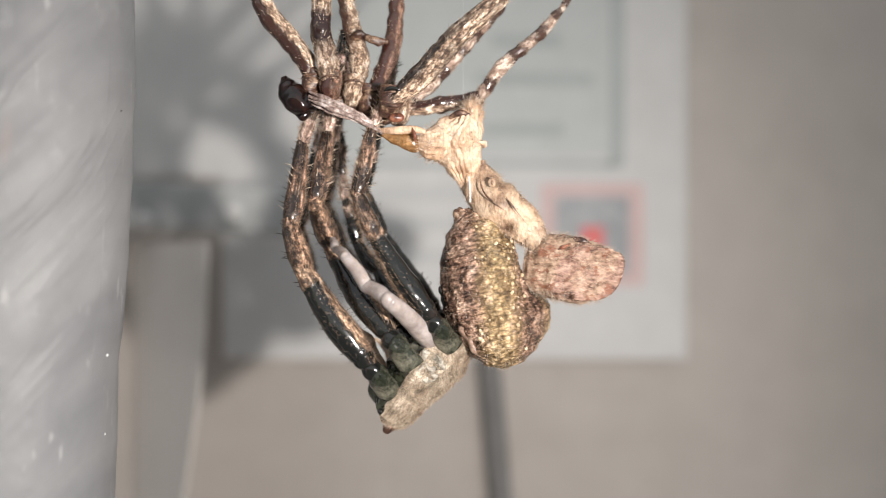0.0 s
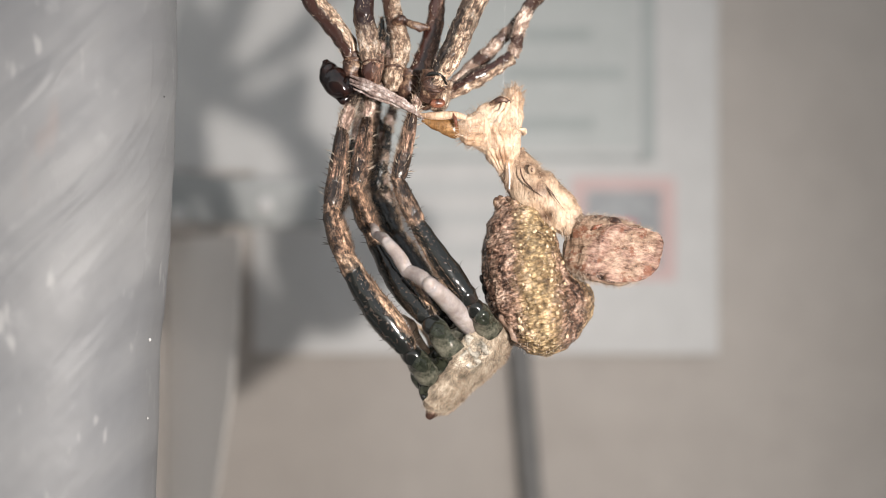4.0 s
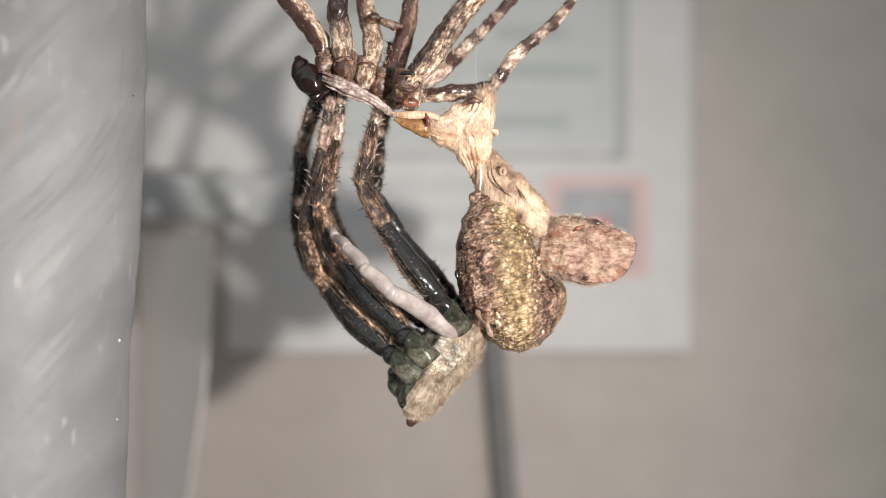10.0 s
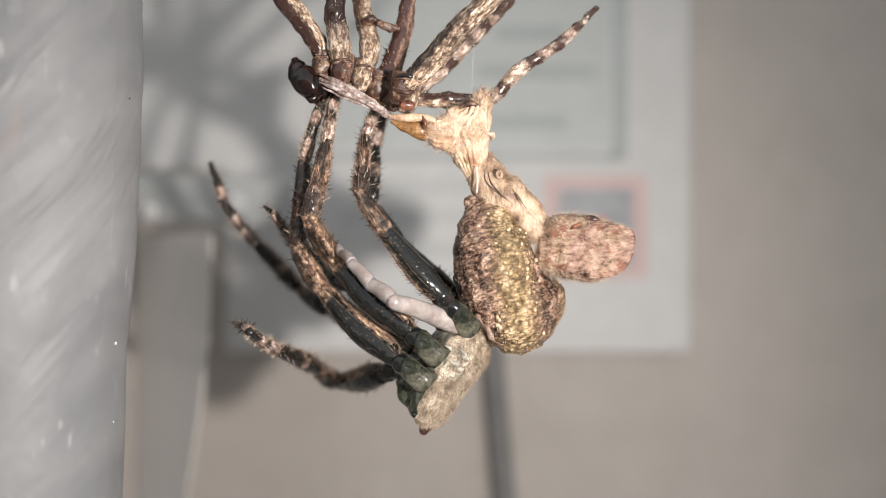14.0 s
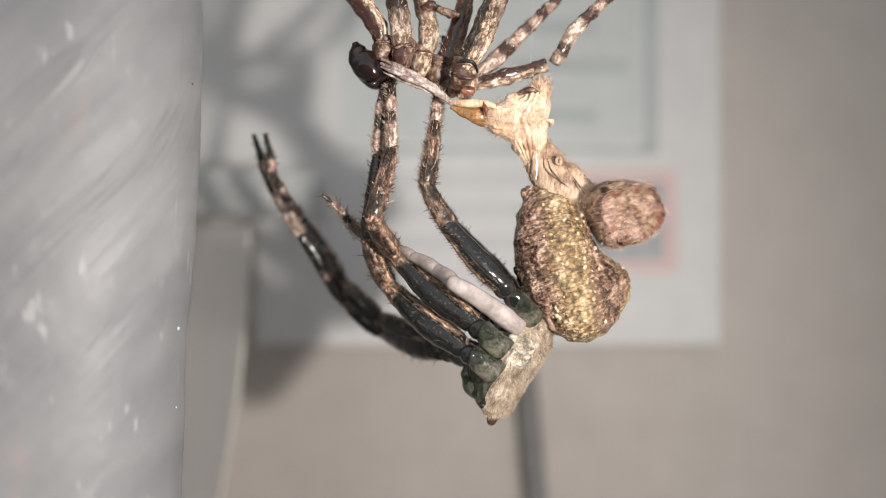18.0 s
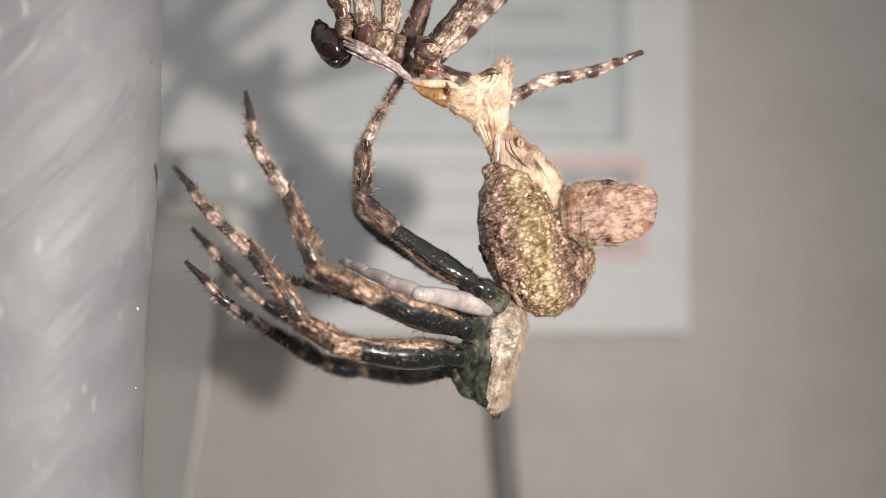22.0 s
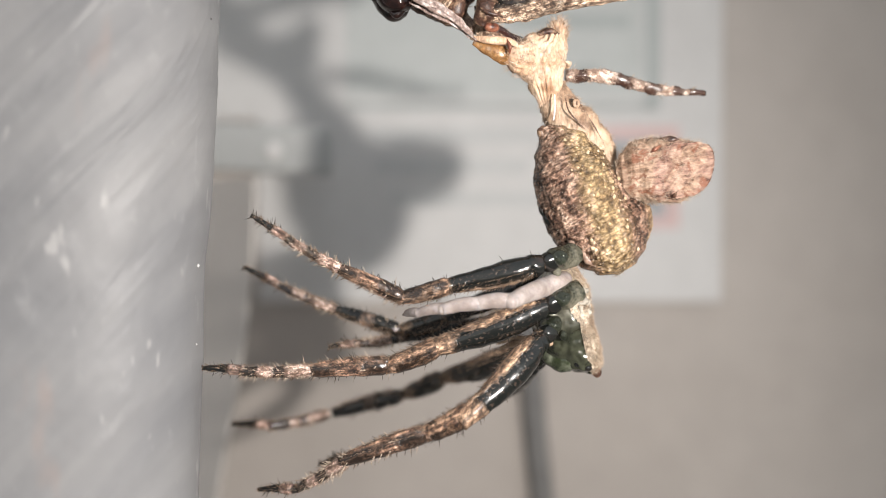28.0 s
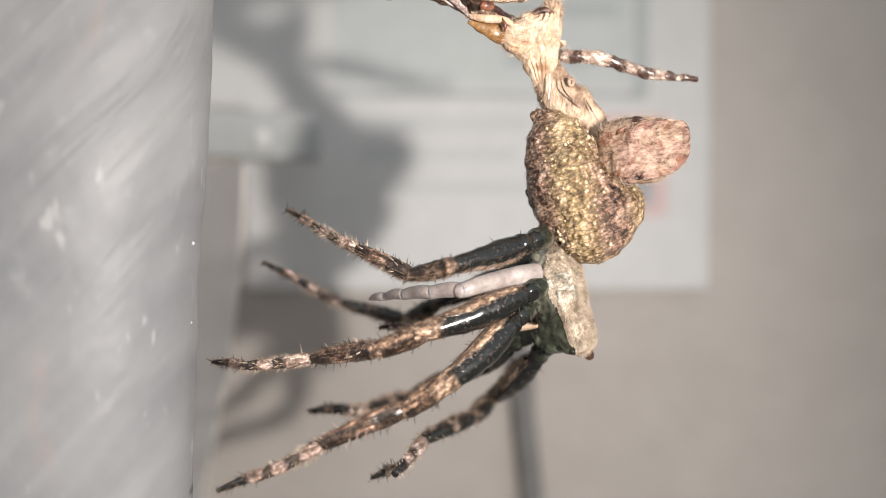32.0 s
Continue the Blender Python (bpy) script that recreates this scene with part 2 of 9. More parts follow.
def leg_skin(name, bands, length, gloss, tan=(0.33, 0.225, 0.15), black=(0.006, 0.007, 0.0065), edge=0.12, soft=0.3, scurf_dark=(0.02, 0.012, 0.009), dash=0.16, line=0.8, coat=0.35):
    """Leg cuticle: glossy black below, tan scurf on the upper side, dark rings along its length."""
    m, nt, b = shader(name, 0.3, 0.5)
    at_node = nt.nodes.new("ShaderNodeAttribute")
    at_node.attribute_name = "lay"
    v = at_node.outputs["Vector"]
    mm = nt.nodes.new("ShaderNodeVectorMath")
    mm.operation = "SCALE"
    mm.inputs["Scale"].default_value = MM
    nt.links.new(v, mm.inputs[0])
    ob = nt.nodes.new("ShaderNodeObjectInfo")
    shift = nt.nodes.new("ShaderNodeVectorMath")
    nt.links.new(mm.outputs[0], shift.inputs[0])
    drift = nt.nodes.new("ShaderNodeVectorMath")
    drift.operation = "SCALE"
    drift.inputs[0].default_value = (0.03, 0.05, 0.0)
    nt.links.new(ob.outputs["Random"], drift.inputs["Scale"])
    nt.links.new(drift.outputs[0], shift.inputs[1])
    p = shift.outputs[0]
    ax = axes(nt, v)
    big = grain(nt, p, 2.2, 4)
    small = grain(nt, p, 17.0, 4, stretch=(1, 1, 0.75))
    streak = grain(nt, p, 5.5, 6, rough=0.68, stretch=(1, 1, 0.6))
    scurf = mixed(nt, 0.8, ramp(nt, streak, [(0.41, scurf_dark), (0.47, (tan[0] * 0.42, tan[1] * 0.37, tan[2] * 0.34)), (0.55, tan), (0.65, (min(0.8, tan[0] * 1.75), min(0.7, tan[1] * 1.8), min(0.6, tan[2] * 1.9)))]),
                  ramp(nt, small, [(0.43, dash), (0.54, 1.4)]), "MULTIPLY")
    lines = grain(nt, p, 6.0, 3, stretch=(1, 1, 0.07))
    scurf = mixed(nt, line, scurf, ramp(nt, lines, [(0.4, 0.25), (0.5, 0.8), (0.58, 1.5)]), "MULTIPLY")
    side = maths(nt, "ADD", ax[0], maths(nt, "MULTIPLY", maths(nt, "SUBTRACT", big, 0.5), 0.5))
    up = ramp(nt, maths(nt, "ADD", side, 0.5), [(0.5 + edge - soft * 0.3, 0.0), (0.5 + edge + soft * 0.3, 1.0)])
    along = maths(nt, "ADD", maths(nt, "DIVIDE", ax[2], length), maths(nt, "MULTIPLY", maths(nt, "SUBTRACT", big, 0.5), 0.2))
    ring = ramp(nt, along, bands)
    tanpart = maths(nt, "MAXIMUM", up, ring) if gloss else ring
    flecks = ramp(nt, grain(nt, p, 8.0, 2), [(0.58, 0.0), (0.66, 0.8)])
    tanpart = maths(nt, "MAXIMUM", tanpart, maths(nt, "MULTIPLY", flecks, 0.05))
    nt.links.new(mixed(nt, tanpart, mixed(nt, flecks, black, (0.05, 0.035, 0.028)), scurf), b.inputs["Base Color"])
    nt.links.new(ramp(nt, tanpart, [(0.2, 0.19), (0.8, 0.45)]), b.inputs["Roughness"])
    nt.links.new(ramp(nt, tanpart, [(0.1, coat), (0.6, coat * 0.15)]), b.inputs["Coat Weight"])
    b.inputs["Coat Roughness"].default_value = 0.1
    bump(nt, b, maths(nt, "MULTIPLY", maths(nt, "ADD", small, streak), maths(nt, "ADD", tanpart, 0.015)), 0.09, 1.0)
    return m


LEN = {1: (200, 90, 150, 115, 80), 2: (203, 94, 135, 117, 76), 3: (120, 60, 80, 65, 50), 4: (168, 88, 118, 106, 72)}
FEMUR = leg_skin("leg_femur_cuticle", [(0.0, 0.0), (0.88, 0.0), (0.96, 0.8)], 4.2, True, tan=(0.44, 0.29, 0.19), edge=0.33, soft=0.22, scurf_dark=(0.085, 0.05, 0.032), dash=0.4)
PATELLA = leg_skin("leg_patella_cuticle", [(0.0, 1.0), (0.14, 0.8), (0.26, 0.3), (0.6, 0.25), (0.8, 0.05), (0.95, 0.1), (1.0, 0.8)], 2.0, True, tan=(0.38, 0.238, 0.155), black=(0.012, 0.008, 0.006), edge=0.05, scurf_dark=(0.035, 0.018, 0.012), dash=0.3)
TIBIA = leg_skin("leg_tibia_cuticle", [(0.0, 0.9), (0.07, 0.1), (0.34, 0.12), (0.46, 0.9), (0.64, 0.9), (0.74, 0.15), (1.0, 0.1)], 3.0, True, tan=(0.43, 0.262, 0.18), black=(0.012, 0.008, 0.006), edge=0.24, scurf_dark=(0.035, 0.018, 0.012), dash=0.3, line=1.0)
FAR_FEMUR = leg_skin("far_leg_femur_cuticle", [(0.0, 0.0), (0.92, 0.0), (0.98, 0.5)], 4.2, True, edge=0.26, soft=0.2, scurf_dark=(0.06, 0.035, 0.025), dash=0.35)
FAR_PATELLA = leg_skin("far_leg_patella_cuticle", [(0.0, 0.2), (0.2, 0.0), (0.75, 0.0), (0.97, 0.5)], 2.0, True, edge=0.26)
FAR_TIBIA = leg_skin("far_leg_tibia_cuticle", [(0.0, 0.5), (0.08, 0.0), (0.4, 0.0), (0.48, 0.55), (0.56, 0.55), (0.62, 0.0), (1.0, 0.0)], 3.0, True, tan=(0.44, 0.31, 0.235), edge=0.24)
FAR_META = leg_skin("far_leg_metatarsus_cuticle", [(0.0, 1.0), (0.42, 1.0), (0.5, 0.1), (0.6, 0.1), (0.68, 0.8), (0.78, 0.8), (0.86, 0.0)], 2.4, False, tan=(0.58, 0.43, 0.37), black=(0.012, 0.011, 0.012), scurf_dark=(0.22, 0.15, 0.12), dash=0.5)
META = leg_skin("leg_metatarsus_cuticle", [(0.0, 1.0), (0.44, 1.0), (0.52, 0.08), (0.66, 0.08), (0.74, 0.95), (0.88, 0.95), (0.96, 0.05)], 2.4, False, tan=(0.6, 0.43, 0.36), scurf_dark=(0.2, 0.125, 0.095), dash=0.55, line=0.5)
TARSUS = leg_skin("leg_tarsus_cuticle", [(0.0, 0.0), (0.12, 0.1), (0.2, 1.0), (0.48, 1.0), (0.58, 0.0), (1.0, 0.0)], 1.6, False, tan=(0.52, 0.36, 0.3), scurf_dark=(0.14, 0.085, 0.066), dash=0.4)
OLD_TAN = (0.66, 0.485, 0.35)
OLD_BLACK = (0.042, 0.018, 0.014)
OLDLEG = leg_skin("shed_leg_cuticle", [(0.0, 0.8), (0.1, 0.0), (0.9, 0.0), (1.0, 0.6)], 4.5, True, tan=OLD_TAN, black=OLD_BLACK, edge=0.08, soft=0.15, scurf_dark=(0.17, 0.105, 0.072), dash=0.45, line=0.4, coat=0.5)
OLDMAROON = leg_skin("shed_leg_maroon_cuticle", [(0.0, 0.5), (0.1, 0.0), (0.55, 0.0), (0.62, 0.5), (0.7, 0.0), (1.0, 0.0)], 4.5, True, tan=(0.3, 0.17, 0.115), black=(0.05, 0.02, 0.015), edge=0.16, soft=0.3, scurf_dark=(0.09, 0.045, 0.03), dash=0.45, line=0.4, coat=0.5)
OLDSTRIPE = leg_skin("shed_leg_streaked_cuticle", [(0.0, 0.1), (0.2, 0.0), (0.5, 0.2), (0.75, 0.7), (1.0, 1.0)], 5.6, True, tan=OLD_TAN, black=(0.02, 0.016, 0.015), edge=-0.06, soft=0.3, scurf_dark=(0.09, 0.05, 0.033), dash=0.3, line=0.75, coat=0.2)
OLDBAND = leg_skin("shed_leg_black_banded_cuticle", [(0.0, 0.5), (0.2, 0.85), (0.34, 0.4), (0.42, 0.0), (0.64, 0.0), (0.7, 1.0), (1.0, 0.9)], 4.5, False, tan=OLD_TAN, black=(0.022, 0.01, 0.009), scurf_dark=(0.12, 0.075, 0.052), dash=0.45, line=0.4, coat=0.25)
OLDPALE = leg_skin("shed_leg_pale_cuticle", [(0.0, 0.85), (0.35, 0.7), (0.45, 0.1), (1.0, 0.1)], 4.5, True, tan=(0.6, 0.44, 0.315), black=(0.075, 0.036, 0.025), edge=0.0, soft=0.4, scurf_dark=(0.14, 0.085, 0.06), dash=0.45, line=0.4, coat=0.2)
OLDTIP = leg_skin("shed_leg_ringed_cuticle", [(0.0, 0.9), (0.06, 0.9), (0.08, 0.05), (0.14, 0.05), (0.16, 1.0), (0.34, 1.0), (0.37, 0.05), (0.46, 0.05), (0.49, 1.0), (0.58, 1.0), (0.61, 0.1), (0.67, 0.1), (0.7, 1.0), (0.76, 1.0), (0.78, 0.05), (0.84, 0.05), (0.86, 0.9), (0.9, 0.9), (0.92, 0.05)],
                  5.6, False, tan=(0.64, 0.48, 0.39), black=(0.035, 0.014, 0.01), scurf_dark=(0.3, 0.2, 0.15), dash=0.55, line=0.3, coat=0.1)
OLDDARK = mottled("shed_leg_dark_skin", (0.035, 0.018, 0.014), (0.09, 0.045, 0.03), (0.3, 0.2, 0.13), 3.0, 0.4, 0.03, fine=12)
BRISTLE_DARK = mottled("bristle_dark", (0.02, 0.014, 0.01), (0.04, 0.03, 0.022), (0.08, 0.06, 0.045), 3, 0.4, 0.0)
BRISTLE_PALE = mottled("bristle_pale", (0.36, 0.27, 0.2), (0.5, 0.4, 0.31), (0.66, 0.55, 0.45), 3, 0.45, 0.0)
FRAY = mottled("frayed_cream_fibre", (0.45, 0.32, 0.23), (0.62, 0.48, 0.37), (0.75, 0.62, 0.5), 3, 0.5, 0.0)
WHITE_LEG = mottled("soft_white_leg", (0.235, 0.195, 0.18), (0.32, 0.276, 0.258), (0.42, 0.37, 0.348), 1.6, 0.16, 0.03, 0.6, 7, sss=0.35, speck=0.1)
WETRIM = mottled("wet_pale_rim", (0.14, 0.125, 0.1), (0.33, 0.3, 0.25), (0.5, 0.46, 0.39), 2.0, 0.07, 0.05, 0.75, 8, speck=0.2)
GRANULE = mottled("cream_granule", (0.42, 0.31, 0.18), (0.55, 0.43, 0.28), (0.68, 0.57, 0.41), 3.0, 0.16, 0.0, 0.6, 8, speck=0.2)
GREEN = mottled("soft_green_cuticle", (0.01, 0.014, 0.007), (0.03, 0.037, 0.02), (0.12, 0.13, 0.095), 1.3, 0.1, 0.025, 0.65, 8, speck=0.25)
COXA = mottled("wet_grey_coxa", (0.008, 0.01, 0.006), (0.026, 0.029, 0.02), (0.13, 0.122, 0.092), 1.6, 0.06, 0.09, 0.55, 9, speck=0.35)
BLACKGLOSS = mottled("glossy_black", (0.003, 0.004, 0.004), (0.008, 0.009, 0.008), (0.022, 0.016, 0.014), 2.0, 0.16, 0.01, 0.65, 10, speck=0.3)
JAWBROWN = mottled("glossy_dark_brown", (0.003, 0.0015, 0.0015), (0.006, 0.003, 0.003), (0.022, 0.008, 0.006), 1.6, 0.14, 0.02, 0.65, 10, speck=0.3)
FUZZ = mottled("tan_fuzz", (0.13, 0.08, 0.052), (0.29, 0.19, 0.125), (0.47, 0.33, 0.22), 3, 0.5, 0.0)
FELT = mottled("tan_felt_hair", (0.13, 0.085, 0.06), (0.44, 0.345, 0.255), (0.64, 0.54, 0.43), 1.1, 0.5, 0.0, 0.3, 6, speck=0.4)
SHELL = mottled("tan_felt_carapace", (0.1, 0.085, 0.062), (0.37, 0.3, 0.222), (0.62, 0.53, 0.42), 1.7, 0.6, 0.06, 0.4, 15)
def papery(name, dark, mid, light, sss):
    """Thin dry skin with long fine creases along its height."""
    m, nt, b = shader(name, 0.42, 0.45)
    v = coords(nt)
    big = grain(nt, v, 1.1, 5)
    veins = grain(nt, v, 3.2, 4, stretch=(1.0, 1.0, 0.16))
    fine = grain(nt, v, 11.0, 4, stretch=(1.0, 1.0, 0.35))
    base = ramp(nt, big, [(0.32, dark), (0.46, mid), (0.66, light)])
    base = mixed(nt, 0.6, base, ramp(nt, veins, [(0.34, 0.45), (0.44, 1.0), (0.49, 0.5), (0.53, 1.05), (0.66, 1.2)]), "MULTIPLY")
    base = mixed(nt, 0.35, base, ramp(nt, fine, [(0.36, 0.55), (0.6, 1.15)]), "MULTIPLY")
    nt.links.new(base, b.inputs["Base Color"])
    bump(nt, b, maths(nt, "ADD", veins, maths(nt, "MULTIPLY", fine, 0.35)), 0.12, 0.9)
    b.inputs["Subsurface Weight"].default_value, b.inputs["Subsurface Scale"].default_value = sss, 1.0
    b.inputs["Subsurface Radius"].default_value = (0.0004, 0.0003, 0.0002)
    return m


CRUMPLE = papery("crumpled_tan_skin", (0.38, 0.222, 0.128), (0.61, 0.415, 0.28), (0.77, 0.585, 0.435), 0.15)
STRAP = papery("dry_tan_strap", (0.12, 0.066, 0.04), (0.42, 0.285, 0.19), (0.62, 0.47, 0.34), 0.0)
AMBER = mottled("amber_membrane", (0.12, 0.058, 0.022), (0.27, 0.14, 0.055), (0.5, 0.32, 0.17), 1.6, 0.2, 0.02, 0.5, 8, sss=0.2)
RED = mottled("red_brown_spot", (0.05, 0.02, 0.014), (0.18, 0.062, 0.036), (0.34, 0.15, 0.09), 4.0, 0.3, 0.02)
PATCH = mottled("bare_pinkish_skin", (0.1, 0.06, 0.042), (0.26, 0.17, 0.125), (0.42, 0.3, 0.235), 2.2, 0.4, 0.04, 0.4, 9, speck=0.55)
CLEAR = mottled("pale_glassy_strip", (0.1, 0.06, 0.05), (0.3, 0.22, 0.19), (0.62, 0.54, 0.5), 2.5, 0.08, 0.06, 0.8, 9)
SILK = mottled("silk", (0.7, 0.7, 0.68), (0.8, 0.8, 0.78), (0.85, 0.85, 0.83), 2, 0.3, 0.0)


def abdomen_skin():
    m, nt, b = shader("granular_olive_brown_abdomen", 0.23, 0.55)
    v = coords(nt)
    ax = axes(nt, v)
    big = grain(nt, v, 0.9, 5)
    mid = grain(nt, v, 1.9, 6, rough=0.7, stretch=(1.0, 1.0, 0.7))
    wavy = grain(nt, v, 7.5, 5, rough=0.65, stretch=(0.45, 0.45, 1.3))
    bent = nt.nodes.new("ShaderNodeVectorMath")
    bent.operation = "MULTIPLY_ADD"
    wob = nt.nodes.new("ShaderNodeTexNoise")
    wob.inputs["Scale"].default_value, wob.inputs["Detail"].default_value = 5200.0, 2.0
    nt.links.new(v, wob.inputs["Vector"])
    nt.links.new(wob.outputs["Color"], bent.inputs[0])
    bent.inputs[1].default_value = (0.00018, 0.00018, 0.00018)
    nt.links.new(v, bent.inputs[2])
    cells = grain(nt, bent.outputs[0], 5.4, kind="cells", stretch=(0.85, 0.85, 1.2))
    fine = grain(nt, v, 15, 3, stretch=(0.5, 0.5, 1.1))
    # the golden stripe runs slantwise down the front
    strip = maths(nt, "ABSOLUTE", maths(nt, "SUBTRACT", maths(nt, "MULTIPLY", ax[0], 1000.0), maths(nt, "SUBTRACT", maths(nt, "MULTIPLY", ax[2], 207.0), 1.2)))
    strip = maths(nt, "ADD", strip, maths(nt, "MULTIPLY", maths(nt, "SUBTRACT", mid, 0.5), 2.2))
    front = ramp(nt, maths(nt, "ADD", maths(nt, "MULTIPLY", ax[1], 400.0), 0.5), [(0.5, 1.0), (0.75, 0.25)])
    olive = maths(nt, "MULTIPLY", ramp(nt, strip, [(0.4, 1.0), (1.05, 0.0)]), front)
    rear = maths(nt, "MULTIPLY", ramp(nt, maths(nt, "ADD", maths(nt, "SUBTRACT", maths(nt, "MULTIPLY", ax[1], 400.0), maths(nt, "MULTIPLY", ax[0], 120.0)), 0.38), [(0.4, 0.0), (0.68, 0.95)]), ramp(nt, maths(nt, "ADD", maths(nt, "MULTIPLY", ax[0], 400.0), 0.5), [(0.55, 1.0), (0.8, 0.0)]))
    olive = maths(nt, "MAXIMUM", olive, maths(nt, "MULTIPLY", rear, ramp(nt, mid, [(0.36, 0.4), (0.55, 1.0)])))
    brown = ramp(nt, mid, [(0.36, (0.045, 0.025, 0.018)), (0.46, (0.17, 0.096, 0.066)), (0.53, (0.33, 0.2, 0.14)), (0.64, (0.62, 0.43, 0.32))])
    gold = ramp(nt, mid, [(0.34, (0.11, 0.066, 0.034)), (0.45, (0.27, 0.178, 0.09)), (0.55, (0.44, 0.31, 0.165)), (0.68, (0.64, 0.49, 0.31))])
    skin = mixed(nt, olive, brown, gold)
    seams = ramp(nt, cells, [(0.08, 1.55), (0.38, 1.1), (0.72, 0.35)])
    skin = mixed(nt, maths(nt, "ADD", maths(nt, "MULTIPLY", olive, 0.15), 0.55), skin, seams, "MULTIPLY")
    skin = mixed(nt, maths(nt, "SUBTRACT", 0.85, maths(nt, "MULTIPLY", olive, 0.4)), skin, ramp(nt, wavy, [(0.38, 0.2), (0.5, 0.85), (0.64, 1.55)]), "MULTIPLY")
    skin = mixed(nt, 0.4, skin, ramp(nt, fine, [(0.38, 0.4), (0.6, 1.35)]), "MULTIPLY")
    dots = maths(nt, "MULTIPLY", ramp(nt, cells, [(0.14, 1.0), (0.26, 0.0)]), ramp(nt, grain(nt, v, 1.7, 2), [(0.48, 0.0), (0.6, 0.7)]))
    skin = mixed(nt, maths(nt, "MULTIPLY", dots, maths(nt, "ADD", olive, 0.08)), skin, (0.78, 0.66, 0.42))
    nt.links.new(skin, b.inputs["Base Color"])
    bump(nt, b, maths(nt, "ADD", maths(nt, "MULTIPLY", cells, -0.7), maths(nt, "ADD", maths(nt, "MULTIPLY", wavy, 0.8), maths(nt, "MULTIPLY", fine, 0.25))), 0.14, 1.0)
    return m


def plate_skin():
    m, nt, b = shader("dry_shell_with_pink_face", 0.42, 0.5)
    v = coords(nt)
    ax = axes(nt, v)
    big = grain(nt, v, 1.6, 5)
    streak = grain(nt, v, 3.0, 7, rough=0.7, stretch=(1.0, 0.6, 0.45))
    fine = grain(nt, v, 12, 4, stretch=(1.0, 0.7, 0.3))
    far = maths(nt, "SUBTRACT", maths(nt, "MULTIPLY", ax[2], 1000.0), maths(nt, "MULTIPLY", ax[1], 1390.0))
    far = maths(nt, "ADD", far, maths(nt, "MULTIPLY", ax[0], 280.0))
    far = maths(nt, "ADD", far, maths(nt, "MULTIPLY", maths(nt, "SUBTRACT", big, 0.5), 0.8))
    pink = ramp(nt, maths(nt, "MULTIPLY", far, 0.25), [(0.5, 0.0), (0.56, 1.0)])
    tan = ramp(nt, streak, [(0.36, (0.05, 0.025, 0.017)), (0.42, (0.24, 0.145, 0.095)), (0.56, (0.42, 0.29, 0.205)), (0.7, (0.62, 0.49, 0.385))])
    rose = ramp(nt, streak, [(0.39, (0.07, 0.03, 0.022)), (0.45, (0.22, 0.122, 0.09)), (0.53, (0.33, 0.2, 0.15)), (0.68, (0.5, 0.35, 0.275))])
    skin = mixed(nt, 0.6, mixed(nt, pink, tan, rose), ramp(nt, fine, [(0.35, 0.5), (0.65, 1.3)]), "MULTIPLY")
    rust = ramp(nt, grain(nt, v, 2.4, 3), [(0.56, 0.0), (0.63, 0.85)])
    nt.links.new(mixed(nt, rust, skin, (0.2, 0.075, 0.04)), b.inputs["Base Color"])
    bump(nt, b, maths(nt, "ADD", streak, maths(nt, "MULTIPLY", fine, 0.4)), 0.12, 1.0)
    return m


PLATE = plate_skin()
def underside_skin():
    m, nt, b = shader("wet_underside", 0.1, 0.65)
    v = coords(nt)
    ax = axes(nt, v)
    big = grain(nt, v, 1.2, 4)
    head = ramp(nt, maths(nt, "ADD", maths(nt, "MULTIPLY", ax[2], 220.0), maths(nt, "MULTIPLY", maths(nt, "SUBTRACT", big, 0.5), 0.4)), [(0.42, 0.0), (0.58, 1.0)])
    pale = ramp(nt, big, [(0.32, (0.04, 0.04, 0.03)), (0.5, (0.15, 0.145, 0.115)), (0.68, (0.36, 0.34, 0.285))])
    dark = ramp(nt, big, [(0.35, (0.014, 0.016, 0.01)), (0.65, (0.055, 0.058, 0.038))])
    nt.links.new(mixed(nt, head, pale, dark), b.inputs["Base Color"])
    bump(nt, b, grain(nt, v, 1.9, 1), 0.3, 1.0)
    return m


UNDERSIDE = underside_skin()
ABDOMEN = abdomen_skin()


